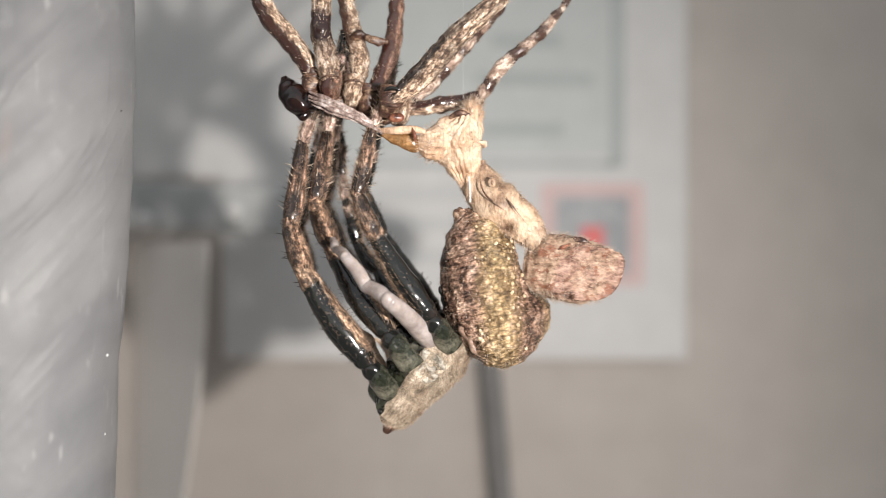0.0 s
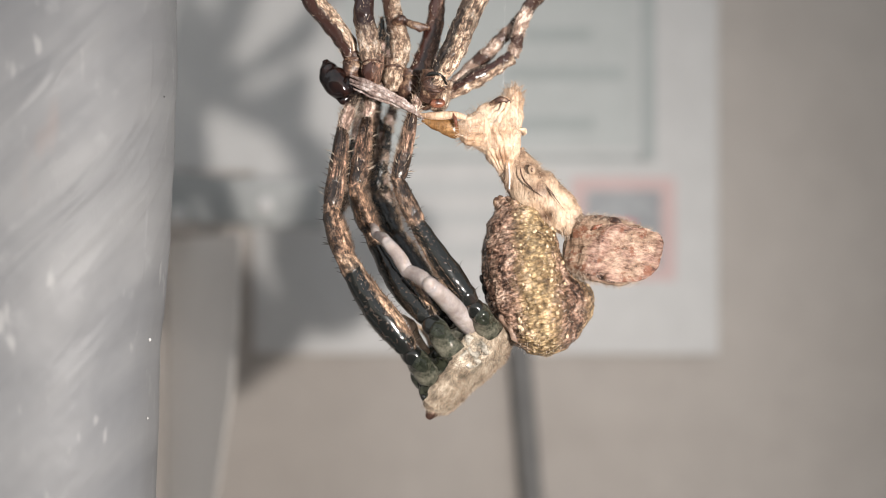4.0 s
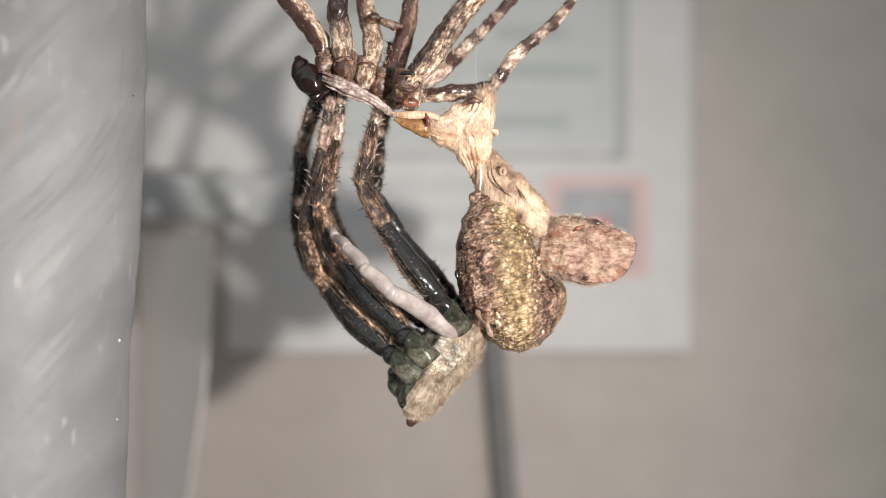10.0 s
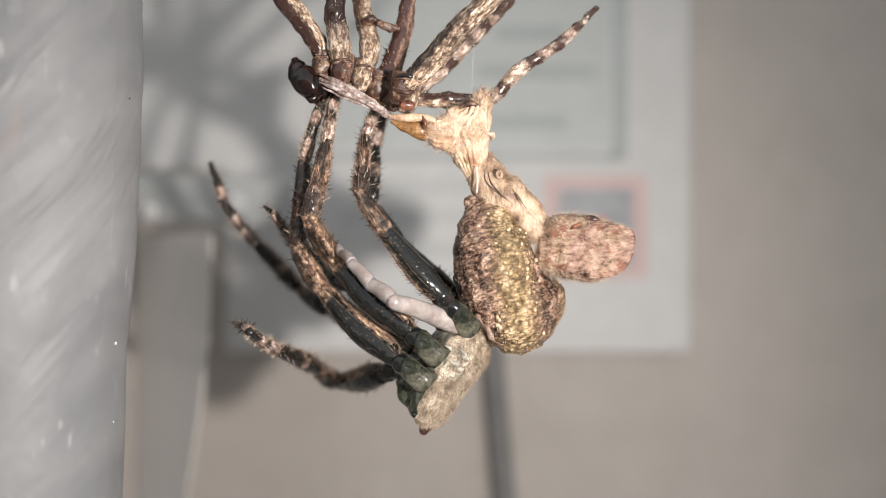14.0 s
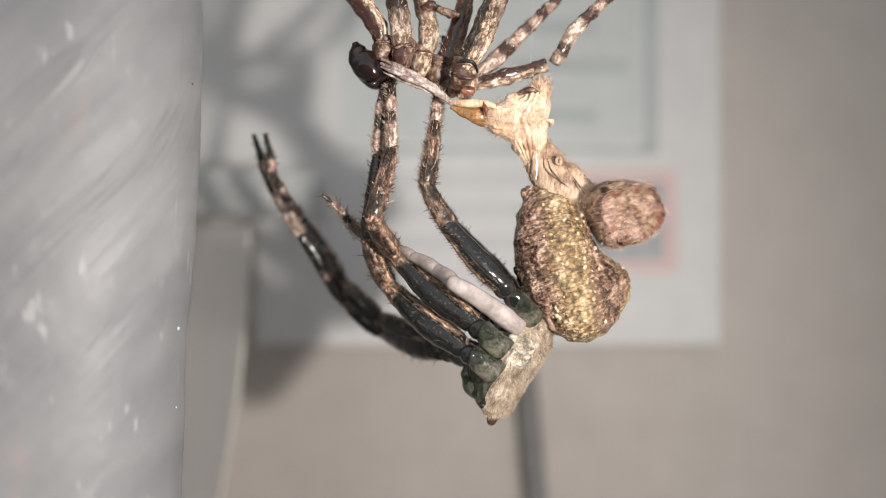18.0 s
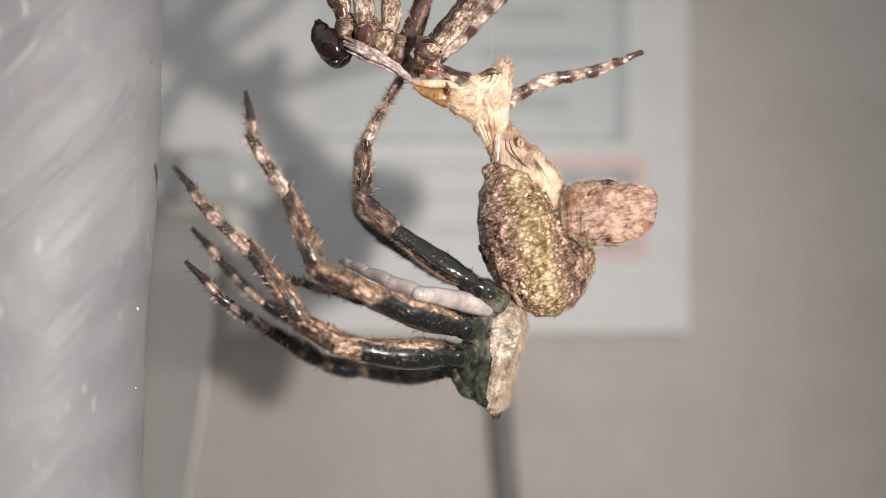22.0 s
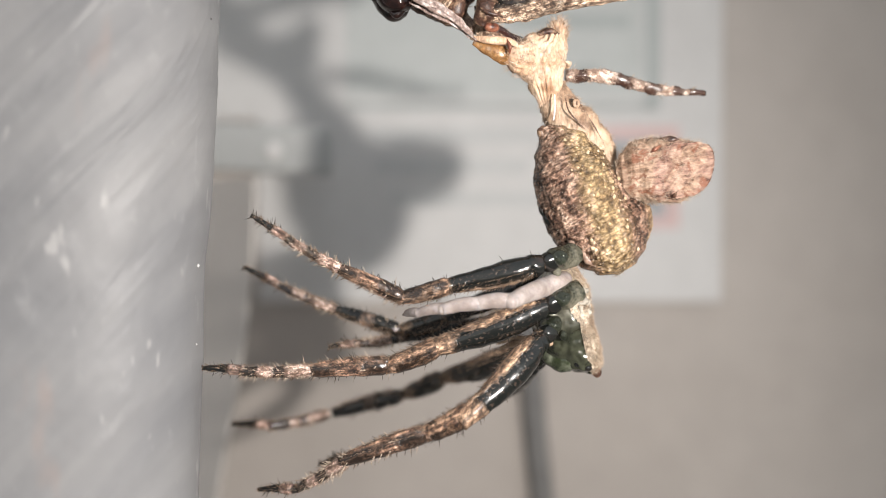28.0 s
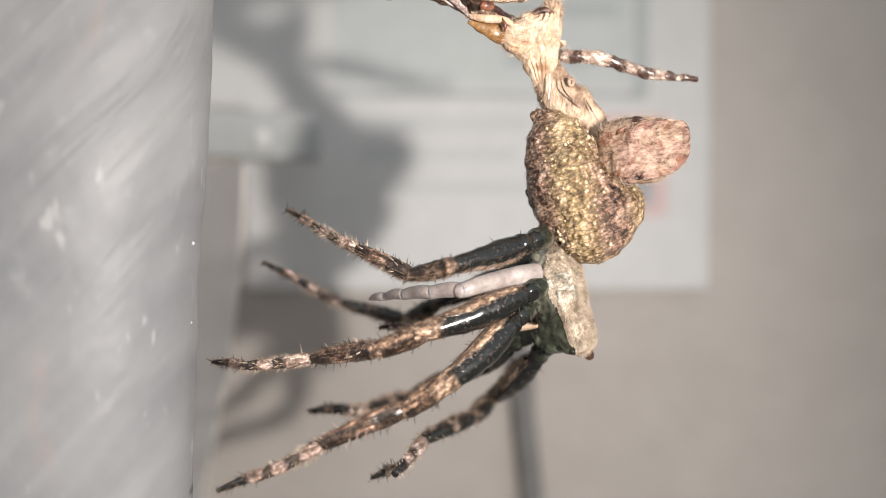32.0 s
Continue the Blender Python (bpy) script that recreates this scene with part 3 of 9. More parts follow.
def jar_plastic():
    m, nt, b = shader("cloudy_grey_plastic", 0.4, 0.2)
    v = coords(nt)
    ax = axes(nt, v)
    turn = ax[0]
    along = maths(nt, "ADD", maths(nt, "MULTIPLY", turn, 0.67), maths(nt, "MULTIPLY", ax[2], 0.74))
    across = maths(nt, "SUBTRACT", maths(nt, "MULTIPLY", ax[2], 0.67), maths(nt, "MULTIPLY", turn, 0.74))
    def unrolled(sa, sc):
        c = nt.nodes.new("ShaderNodeCombineXYZ")
        nt.links.new(maths(nt, "MULTIPLY", along, sa), c.inputs[0])
        nt.links.new(maths(nt, "MULTIPLY", across, sc), c.inputs[1])
        return c.outputs[0]
    s1 = grain(nt, unrolled(0.16, 1.0), 0.55, 4, rough=0.55)
    s4 = grain(nt, unrolled(0.12, 1.2), 1.6, 3)
    s2 = grain(nt, v, 0.16, 4)
    s3 = grain(nt, v, 0.8, 5, stretch=(1.0, 1.0, 0.6))
    drip = grain(nt, v, 1.5, 2, stretch=(1.0, 1.0, 0.35))
    base = ramp(nt, s1, [(0.34, (0.195, 0.198, 0.205)), (0.46, (0.216, 0.219, 0.225)), (0.58, (0.23, 0.232, 0.237)), (0.68, (0.252, 0.254, 0.258))])
    base = mixed(nt, 0.5, base, ramp(nt, s2, [(0.36, (0.72, 0.72, 0.74)), (0.62, (1.12, 1.1, 1.08))]), "MULTIPLY")
    base = mixed(nt, 0.09, base, ramp(nt, s4, [(0.36, 0.6), (0.62, 1.25)]), "MULTIPLY")
    blot = ramp(nt, s3, [(0.62, 0.0), (0.74, 0.28)])
    smear = grain(nt, v, 0.35, 3, stretch=(1.0, 1.0, 0.3))
    base = mixed(nt, ramp(nt, smear, [(0.62, 0.0), (0.7, 0.45)]), base, (0.32, 0.24, 0.21))
    base = mixed(nt, ramp(nt, drip, [(0.66, 0.0), (0.73, 0.4)]), base, (0.5, 0.49, 0.48))
    nt.links.new(mixed(nt, blot, base, (0.42, 0.42, 0.42)), b.inputs["Base Color"])
    nt.links.new(ramp(nt, s2, [(0.35, 0.36), (0.65, 0.52)]), b.inputs["Roughness"])
    bump(nt, b, maths(nt, "ADD", s1, maths(nt, "MULTIPLY", s3, 0.35)), 0.1, 0.35)
    glass = nt.nodes.new("ShaderNodeBsdfTranslucent")
    glass.inputs[0].default_value = (0.6, 0.6, 0.6, 1)
    mx = nt.nodes.new("ShaderNodeMixShader")
    mx.inputs[0].default_value = 0.2
    nt.links.new(b.outputs[0], mx.inputs[1])
    nt.links.new(glass.outputs[0], mx.inputs[2])
    nt.links.new(mx.outputs[0], nt.nodes["Material Output"].inputs[0])
    return m


def plain(name, a, b_, scale, rough, relief=0.05):
    m, nt, b = shader(name, rough, 0.35)
    v = coords(nt)
    big = grain(nt, v, scale, 5)
    small = grain(nt, v, scale * 14, 3)
    nt.links.new(mixed(nt, 0.15, ramp(nt, big, [(0.3, a), (0.7, b_)]), ramp(nt, small, [(0.3, 0.7), (0.7, 1.2)]), "MULTIPLY"), b.inputs["Base Color"])
    bump(nt, b, small, relief, 0.4)
    return m


JAR = jar_plastic()
WALL = plain("beige_wall_paint", (0.372, 0.336, 0.305), (0.448, 0.411, 0.38), 0.03, 0.7)
PAPER = plain("white_paper", (0.51, 0.505, 0.496), (0.57, 0.563, 0.553), 0.04, 0.6)
PANEL = plain("pale_grey_green_print", (0.43, 0.45, 0.44), (0.49, 0.51, 0.5), 0.05, 0.6)
GREYPRINT = plain("grey_print", (0.33, 0.355, 0.35), (0.39, 0.415, 0.41), 0.1, 0.6)
PINKPRINT = plain("pink_print", (0.55, 0.4, 0.385), (0.6, 0.45, 0.435), 0.1, 0.6)
CODEPRINT = plain("dark_grey_print", (0.26, 0.27, 0.28), (0.4, 0.41, 0.42), 0.9, 0.6)
REDPRINT = plain("red_print", (0.6, 0.12, 0.12), (0.65, 0.18, 0.17), 0.2, 0.6)
CABLE = plain("dark_grey_cable", (0.12, 0.118, 0.116), (0.17, 0.166, 0.16), 0.4, 0.5)
BAR = plain("grey_plastic_bar", (0.33, 0.34, 0.335), (0.42, 0.425, 0.42), 0.2, 0.25)
SLAB = plain("beige_grey_plate", (0.64, 0.6, 0.565), (0.7, 0.66, 0.62), 0.1, 0.5)
TABLE = plain("grey_table", (0.3, 0.29, 0.27), (0.38, 0.36, 0.34), 0.02, 0.6)


# ---- the setting ----
def box(x0, x1, y0, y1, z0, z1, edge=0.0):
    """A box in mm with its edges taken off."""
    bm = bmesh.new()
    bmesh.ops.create_cube(bm, size=1.0)
    for v in bm.verts:
        v.co = Vector(((x0 + x1) / 2 + v.co.x * (x1 - x0), (y0 + y1) / 2 + v.co.y * (y1 - y0), (z0 + z1) / 2 + v.co.z * (z1 - z0)))
    if edge:
        bmesh.ops.bevel(bm, geom=bm.edges[:], offset=edge, segments=3, affect="EDGES", profile=0.6)
    bm.verts.index_update()
    out = [v.co.copy() for v in bm.verts], [tuple(v.index for v in f.verts) for f in bm.faces]
    bm.free()
    return out


BACK = 36.9              # mm from spider to wall


def wu(u, y=BACK):
    return (u - 784) * (REACH + y) / (U * REACH)


def wv(v, y=BACK):
    return (441 - v) * (REACH + y) / (U * REACH)


wall = part("wall_north", box(-900, 900, BACK, BACK + 60, -70, 800), WALL, None, "plain beige painted wall", smooth=False)
tagged(wall, category="wall", kind="structure")
table = part("floor", box(-900, 900, -900, BACK, -110, -70), TABLE, None, "plain grey tabletop ledge under the jar", smooth=False)
tagged(table, category="ledge", kind="structure")

# printed notice on the wall
notice = thing("wall_notice", Vector((wu(830), BACK, wv(150))) * MM, "white printed notice with grey panel and pink square, stuck on wall", "notice")


def on_notice(name, u0, u1, v0, v1, proud, thick, material, label="", edge=0.0):
    o = notice.location / MM
    return part(name, box(wu(u0) - o.x, wu(u1) - o.x, -proud - thick, -proud, wv(v1) - o.z, wv(v0) - o.z, edge), material, notice, label, smooth=False)


def sheet_shape(thick, edge):
    """The sheet, cut away below on one side."""
    o = notice.location / MM
    rim = [(wu(60) - o.x, wv(-330) - o.z), (wu(60) - o.x, wv(300) - o.z), (wu(404) - o.x, wv(300) - o.z), (wu(404) - o.x, wv(622) - o.z), (wu(1222) - o.x, wv(622) - o.z), (wu(1222) - o.x, wv(-330) - o.z)]
    rings = []
    for y, grow in ((0.0, 0.0), (-thick + edge, 0.0), (-thick, -edge)):
        rings.append([(x + grow * (1 if x > 0 else -1), y, z + grow * (1 if z > 0 else -1)) for x, z in rim])
    return loft(rings)


part("sheet", sheet_shape(0.5, 0.1), PAPER, notice, "white paper sheet", smooth=False)
on_notice("panel", 560, 1082, -300, 262, 0.504, 0.02, PANEL, "pale grey-green printed panel")
on_notice("border_line", 1086, 1112, -300, 284, 0.504, 0.02, GREYPRINT, "grey border line")
on_notice("border_line", 560, 1091, 272, 284, 0.504, 0.02, GREYPRINT, "grey border line")
for v0, ua, ub in ((50, 880, 1000), (118, 850, 1055), (206, 860, 1005)):
    on_notice("text_bar", ua, ub, v0, v0 + 22, 0.528 if v0 < 262 else 0.504, 0.012, GREYPRINT, "blurred grey line of print")
on_notice("pink_frame", 966, 1146, 312, 492, 0.504, 0.02, PINKPRINT, "pink printed square")
on_notice("code_block", 990, 1122, 334, 472, 0.528, 0.02, CODEPRINT, "grey printed block")
on_notice("red_mark", 1036, 1076, 388, 428, 0.552, 0.02, REDPRINT, "red printed mark")

FAINT = plain("faint_print", (0.46, 0.467, 0.462), (0.51, 0.517, 0.512), 0.1, 0.6)
for v0, ua, ub in ((318, 600, 900), (372, 610, 880), (430, 640, 900)):
    on_notice("text_bar", ua, ub, v0, v0 + 22, 0.504, 0.012, FAINT, "faint blurred line of print")

# grey plastic bar over the edge of the notice
bar = thing("plastic_bar", Vector((wu(300, 33), BACK - 0.5, wv(335, 33))) * MM, "grey plastic bar with rounded end on the wall", "bar")
rail_shape = box(-16, -9.96 - wu(300, 33), 30.0 - BACK + 0.5, 31.6 - BACK + 0.5, 1.5 - wv(335, 33), 4.85 - wv(335, 33), 0.45)
part("rail", ([Vector((p.x, p.y, p.z - 0.05 * (p.x - 8.0))) for p in rail_shape[0]], rail_shape[1]), BAR, bar, "grey plastic rail")
part("spacer", box(-15, -9, 31.8 - BACK + 0.5, 0, -20, 2.0, 0.3), SLAB, bar, "grey spacer against the wall")
# two white bumps added on the rail in place of its mirror glints
part("glint_spot", ball((-13.9 - wu(300, 33), 29.95 - BACK + 0.5, 3.1 - wv(335, 33)), 0.6, 0.3, 0.65), PAPER, bar, "white bump standing in for a glint on the rail")
part("glint_spot", ball((-19.8 - wu(300, 33), 29.95 - BACK + 0.5, 2.5 - wv(335, 33)), 0.6, 0.3, 0.65), PAPER, bar, "white bump standing in for a glint on the rail")

# pale plate below the rail: it stands off the wall along its free edge and leans back to it, turned from the torch
def slab_shape():
    front, slope, reach, thick = 23.0, 1.6, 8.4, 0.14
    edge = [(376, 412), (379, 424), (377, 470), (372, 560), (354, 700), (316, 870), (246, 1150)]
    rim = [(wu(u, front), front, wv(v, front)) for u, v in edge]
    x1 = wu(376, front) - reach
    y1 = front + slope * reach
    rim += [(x1, y1, rim[-1][2]), (x1, y1, rim[0][2])]
    n = Vector((-slope, -1.0, 0)).normalized()
    o = bar.location / MM
    flat_rim = []
    for x, y, z in rim:
        y = front + slope * (wu(376, front) - x)
        flat_rim.append(Vector((x, y, z)) - o)
    return loft([[p - n * thick for p in flat_rim], [p - n * 0.03 for p in flat_rim], flat_rim])


part("slab", slab_shape(), SLAB, bar, "pale beige-grey plastic plate", smooth=False)

# cable that hangs below the notice
cable_thing = thing("cable", Vector((wu(876), BACK - 1, wv(560))) * MM, "dark grey cable hanging from behind the notice", "cable")
o = cable_thing.location / MM
part("sheath", tube([(wu(872, 35) - o.x, 0.5, wv(555, 35) - o.z), (wu(877, 35) - o.x, 0.2, wv(640, 35) - o.z), (wu(887, 35) - o.x, 0.2, wv(760, 35) - o.z),
                     (wu(898, 35) - o.x, 0.2, wv(890, 35) - o.z), (wu(918, 35) - o.x, 0.3, wv(1100, 35) - o.z), (wu(1000, 35) - o.x, 0.3, -70 - o.z)],
                    [0.85, 0.85], 16, 60), CABLE, cable_thing)


# cloudy plastic jar with slanting ridges
def pick_from(table, w):
    for (a, p), (b, q) in zip(table, table[1:]):
        if w <= b:
            t = max(0.0, (w - a) / (b - a))
            t = t * t * (3 - 2 * t)
            return p + (q - p) * t
    return table[-1][1]


JAR_OUT = [(-70, -2.4), (-30, -1.3), (-12.3, -0.73), (-9.3, -0.61), (-7.7, -0.55), (-3.8, -0.46), (-3.1, -0.41), (-2.3, -0.31), (-1.35, -0.22), (0.3, -0.07), (2.7, 0.04), (5.3, 0.1), (7.3, 0.17), (9.3, 0.13), (14, 0.0), (20, -0.3), (45, -1.5), (60, -6)]
HALF_W, HALF_D = 11.0, 5.2


def crease(s, z):
    """Relief of the slanting folds at the arc s and the height z, both in mm."""
    ph, run = z - s * 1.05, z + s
    wander = noise.noise(Vector((ph * 0.35, run * 0.07, 3.0)))
    broad = noise.noise(Vector((ph * 0.8 + wander, run * 0.06, 0.0)))
    fine = noise.noise(Vector((ph * 2.3 + 1.5 * wander, run * 0.13, 7.0)))
    keen = noise.noise(Vector((ph * 1.5 + wander, run * 0.09, 19.0)))
    return 0.07 * broad + 0.01 * fine + 0.06 * max(0.0, 1.0 - abs(keen) * 7.0) ** 2 * (0.5 + max(-0.5, min(0.5, 2.0 * noise.noise(Vector((ph * 0.4, run * 0.1, 31.0))))))


def flask_shape():
    rings = []
    rows = 420
    heights, outs = [p for p, q in JAR_OUT], [q for p, q in JAR_OUT]
    angles = [-math.pi / 2 - 0.75 + 2.75 * i / 420 for i in range(420)] + [-math.pi / 2 + 2.0 + (2 * math.pi - 2.75) * i / 50 for i in range(50)]
    for k in range(rows + 1):
        t = k / rows
        z = -70 + 50 * t / 0.1 if t < 0.1 else (-20 + 40 * (t - 0.1) / 0.78 if t < 0.88 else 20 + 40 * (t - 0.88) / 0.12)
        out = float(np.interp(z, heights, outs))
        ring, arc, last = [], 0.0, None
        for w in angles:
            c, s = math.cos(w), math.sin(w)
            p = Vector((math.copysign(abs(c) ** 0.8, c) * (HALF_W + out), math.copysign(abs(s) ** 0.8, s) * (HALF_D + out * 0.3), z))
            arc += (p - last).length if last else 0.0
            last = p
            n = Vector((c / HALF_W, s / HALF_D, 0)).normalized()
            amp = (0.35 + 0.65 * min(1.0, max(0.0, (z + 5.0) / 4.0))) * (0.3 + 0.7 * min(1.0, max(0.0, (n.x - 0.02) / 0.35)))
            fold = amp * crease(arc, z) * (0.55 if n.x > 0.9 else 1.0)
            fold += 0.03 * noise.noise(p * 0.7) + 0.008 * noise.noise(p * 2.7)
            ring.append(p + n * fold)
        rings.append(ring)
    return loft(rings)


jar = thing("plastic_flask", Vector((-11.42 - HALF_W, -2.0, 0)) * MM, "cloudy grey plastic flask with slanting creases", "flask")
part("body", flask_shape(), JAR, jar)
part("seam", tube([(HALF_W - 2.45, -1.1, -69), (HALF_W - 0.95, -1.1, -14), (HALF_W - 0.83, -1.1, -9.3), (HALF_W - 0.66, -1.1, -4.2)], [0.05, 0.05, 0.05, 0.02], 8, 60), PAPER, jar, "thin pale moulding seam")
for px, pz, pr in ((-0.42, -3.4, 0.05), (-0.5, -6.3, 0.03), (0.1, 5.6, 0.025)):
    part("pip", ball((HALF_W + px, -0.66, pz), pr, pr, pr * 1.3, 12, 8), PAPER if pz < 0 else BLACKGLOSS, jar, "tiny pale moulding pip" if pz < 0 else "tiny dark speck")


# ---- the spider ----
spider = thing("spider", HUB, "mottled brown spider with black glossy legs, freshly moulting, hanging", "spider")
rnd = random.Random(4)


def leg_piece(number, index):
    """One joint of a leg, along local z."""
    ln = LEN[number][index] / U
    fat = {1: 0.95, 2: 0.95, 3: 0.7, 4: 0.8}[number]
    radii = ((0.32, 0.52, 0.6, 0.6, 0.54, 0.45, 0.33), (0.3, 0.44, 0.47, 0.42, 0.4, 0.27), (0.26, 0.39, 0.4, 0.37, 0.35, 0.33, 0.22),
             (0.2, 0.28, 0.27, 0.23, 0.22, 0.24, 0.16), (0.15, 0.21, 0.2, 0.18, 0.14, 0.08))[index]
    bow = (-0.12, -0.06, 0.03, -0.04, 0.05)[index] * (1 if number != 4 else 0.6)
    line, radii = [(0, 0, -0.1), (bow * 0.7, 0, ln * 0.3), (bow, 0, ln * 0.6), (0, 0, ln * 1.04 + 0.08)], [r * fat for r in radii]
    return tube(line, radii, 20, 36, rough=0.03, grain=2.4, seed=number * 5 + index), lay_of(line, radii, 20, 36)


NAMES = ("femur", "patella", "tibia", "metatarsus", "tarsus")
SKINS = (FEMUR, PATELLA, TIBIA, META, TARSUS)
FAR_SKINS = (FAR_FEMUR, FAR_PATELLA, FAR_TIBIA, FAR_META, TARSUS)
LEG = {}
bank = {"joint": mesh_of("trochanter", *joined(ball((-0.05, 0, -0.22), 0.37, 0.36, 0.4, 24, 16, 0.09), ball((-0.03, 0, 0.35), 0.43, 0.43, 0.5, 24, 16, 0.05))),
        "coxa": mesh_of("coxa", *joined(tube([(0.0, 0, -0.2), (0.02, 0.12, -0.5), (-0.02, 0.4, -0.9), (-0.05, 0.7, -1.4)], [0.28, 0.4, 0.46, 0.42], 24, 24, 0.14, 2.0), ball((0.05, -0.06, -0.62), 0.3, 0.28, 0.34, 28, 20, 0.14, 3.0)))}
for number in (1, 2, 4, 3):
    for side in "NF":
        key = side + str(number)
        if key == "N3":
            continue
        LEG[key] = []
        for i in range(5):
            slot = (number, i, side)
            if slot not in bank:
                shape, lay = leg_piece(number, i)
                if number == 4:
                    lay = [(-x, y, z) for x, y, z in lay]
                if side == "F":
                    lay = [(x - 0.12, y, z) for x, y, z in lay]
                spines = bristles(shape, (44, 30, 60, 56, 26)[i], 0.27, 0.02, (0, 0, 0.5), rnd)
                fuzz = bristles(shape, (460, 260, 480, 380, 180)[i], 0.16, 0.008, (0, 0, 0.85), rnd, (lambda p, nn, flip=1 if number != 4 else -1: nn.x * flip > 0.1) if i < 3 else None)
                bank[slot] = (laid(NAMES[i], shape, lay), mesh_of("bristle_coat", *spines), mesh_of("fuzz", *fuzz))
            body_mesh, spine_mesh, fuzz_mesh = bank[slot]
            piece = part(NAMES[i], body_mesh, (FAR_SKINS if side == "F" else SKINS)[i], spider, ("glossy black femur with tan upper side", "tan and brown patella", "brown spiny tibia", "banded metatarsus", "dark-tipped banded tarsus")[i])
            part("bristle_coat", spine_mesh, BRISTLE_PALE if i == 3 else BRISTLE_DARK, piece)
            part("fuzz", fuzz_mesh, FUZZ, piece)
            if i in (2, 3):
                if (slot, "pale") not in bank:
                    bank[slot, "pale"] = mesh_of("bristle_coat", *bristles(leg_piece(number, i)[0], 20, 0.33, 0.026, (0, 0, 0.45), rnd))
                part("bristle_coat", bank[slot, "pale"], BRISTLE_PALE, piece)
            if i == 0:
                part("trochanter", bank["joint"], BLACKGLOSS, piece, "glossy black leg joint")
                part("coxa", bank["coxa"], COXA, piece, "wet grey-green leg base")
            LEG[key].append(piece)

# the pale regrown leg
LEG["N3"] = []
for i, (ln, radii) in enumerate(zip((110, 60, 60, 50, 45), ((0.38, 0.41, 0.36, 0.34, 0.32, 0.29), (0.29, 0.3, 0.28, 0.265), (0.265, 0.27, 0.24, 0.215), (0.21, 0.22, 0.19, 0.17), (0.17, 0.17, 0.14, 0.05)))):
    shape = joined(tube([(0, 0, -0.9 if i == 0 else 0.0), (0.05, 0, ln / U * 0.5), (0, 0, ln / U)], radii, 24, 30, rough=0.02, grain=2.5, seed=i), ball((0, 0, ln / U), radii[-1] * 0.98, radii[-1] * 0.98, radii[-1] * 0.98, 20, 12))
    LEG["N3"].append(part("pale_" + NAMES[i], shape, WHITE_LEG, spider, "soft white regrown leg joint"))


# abdomen: local z from its upper end to its lower end, +x towards the legs
def abdomen_shape(nu=240, nv=170):
    rings = []
    right = [(0, .12), (.05, .36), (.14, .62), (.3, .8), (.45, .85), (.56, .79), (.7, .9), (.82, .86), (.92, .68), (.98, .42), (1, .04)]
    left = [(0, .1), (.05, .26), (.14, .5), (.3, .74), (.45, .86), (.6, .9), (.72, .84), (.84, .68), (.94, .4), (1, .04)]
    for k in range(nv + 1):
        w = k / nv
        z = 6.5 * w
        ring = []
        for i in range(nu):
            a = 2 * math.pi * i / nu
            c, s = math.cos(a), math.sin(a)
            rx = pick_from(left if c > 0 else right, w) * 1.95
            ry = (pick_from(right, w) + pick_from(left, w)) * 0.98
            p = Vector((c * rx, s * ry, z))
            d = Vector((c, s, 0))
            hump = math.exp(-((w - 0.7) / 0.2) ** 2) * max(0.0, math.cos(a - radians(128))) ** 1.5
            p += d * hump * 1.0
            notch = math.exp(-((w - 0.4) / 0.1) ** 2) * max(0.0, math.cos(a - radians(150))) ** 4
            p -= d * notch * 0.25
            cell = noise.voronoi(Vector((p.x * 4.6, p.y * 4.6, p.z * 6.0)) + noise.noise_vector(p * 5.2) * 0.8)[0]
            strip = abs(p.x - (-1.25 + 1.35 * w))
            gold = max(0.0, min(1.0, (1.5 - strip) / 0.7)) if s < 0.1 else 0.3
            patchy = 0.55 + 0.9 * noise.noise(p * 0.9 + Vector((4.0, 0, 0)))
            pebble = 0.115 * (0.42 - cell[0]) * (0.4 + 0.7 * gold) * max(0.15, min(1.2, patchy))
            wrinkle = (1.0 - gold) * 0.06 * (abs(noise.noise(Vector((p.x * 2.0, p.y * 2.0, p.z * 5.5)))) - 0.2)
            p += d * (pebble - wrinkle + 0.12 * noise.noise(p * 1.1) + 0.05 * noise.noise(p * 3.0)) * min(1, w * 8, (1 - w) * 8)
            ring.append(p)
        rings.append(ring)
    return loft(rings)


abdomen_mesh = abdomen_shape()
abdomen = part("abdomen", abdomen_mesh, ABDOMEN, spider, "granular olive and brown abdomen with a hump")
part("fuzz", bristles(abdomen_mesh, 900, 0.15, 0.007, (0, 0, 0.5), rnd), BRISTLE_PALE, abdomen)
grit = random.Random(21)
grains = []
while len(grains) < 80:
    q = Vector(abdomen_mesh[0][grit.randrange(len(abdomen_mesh[0]))])
    near = abs(q.x - (-1.25 + 0.208 * q.z)) < 1.0 and q.y < 0.4
    if 0.6 < q.z < 6.0 and (near or (q.y > 0.2 and q.x < 0.6)) and noise.noise(q * 1.3) > -0.12:
        size = grit.uniform(0.035, 0.085)
        grains.append(ball(q, size, size, size * 1.15, 8, 6))
part("granule_scatter", joined(*grains), GRANULE, abdomen, "scattered shiny cream granules")
part("spinneret", joined(ball((0.34, -0.2, 0.16), 0.2, 0.18, 0.24, 14, 10, 0.08), ball((0.16, 0.0, 0.12), 0.16, 0.15, 0.2, 14, 10, 0.08)), OLDDARK, abdomen, "dark spinnerets")
part("epigyne", joined(ball((1.6, -0.35, 3.3), 0.16, 0.2, 0.3), ball((1.66, -0.3, 2.9), 0.1, 0.14, 0.2)), BLACKGLOSS, abdomen, "small glossy black plate")
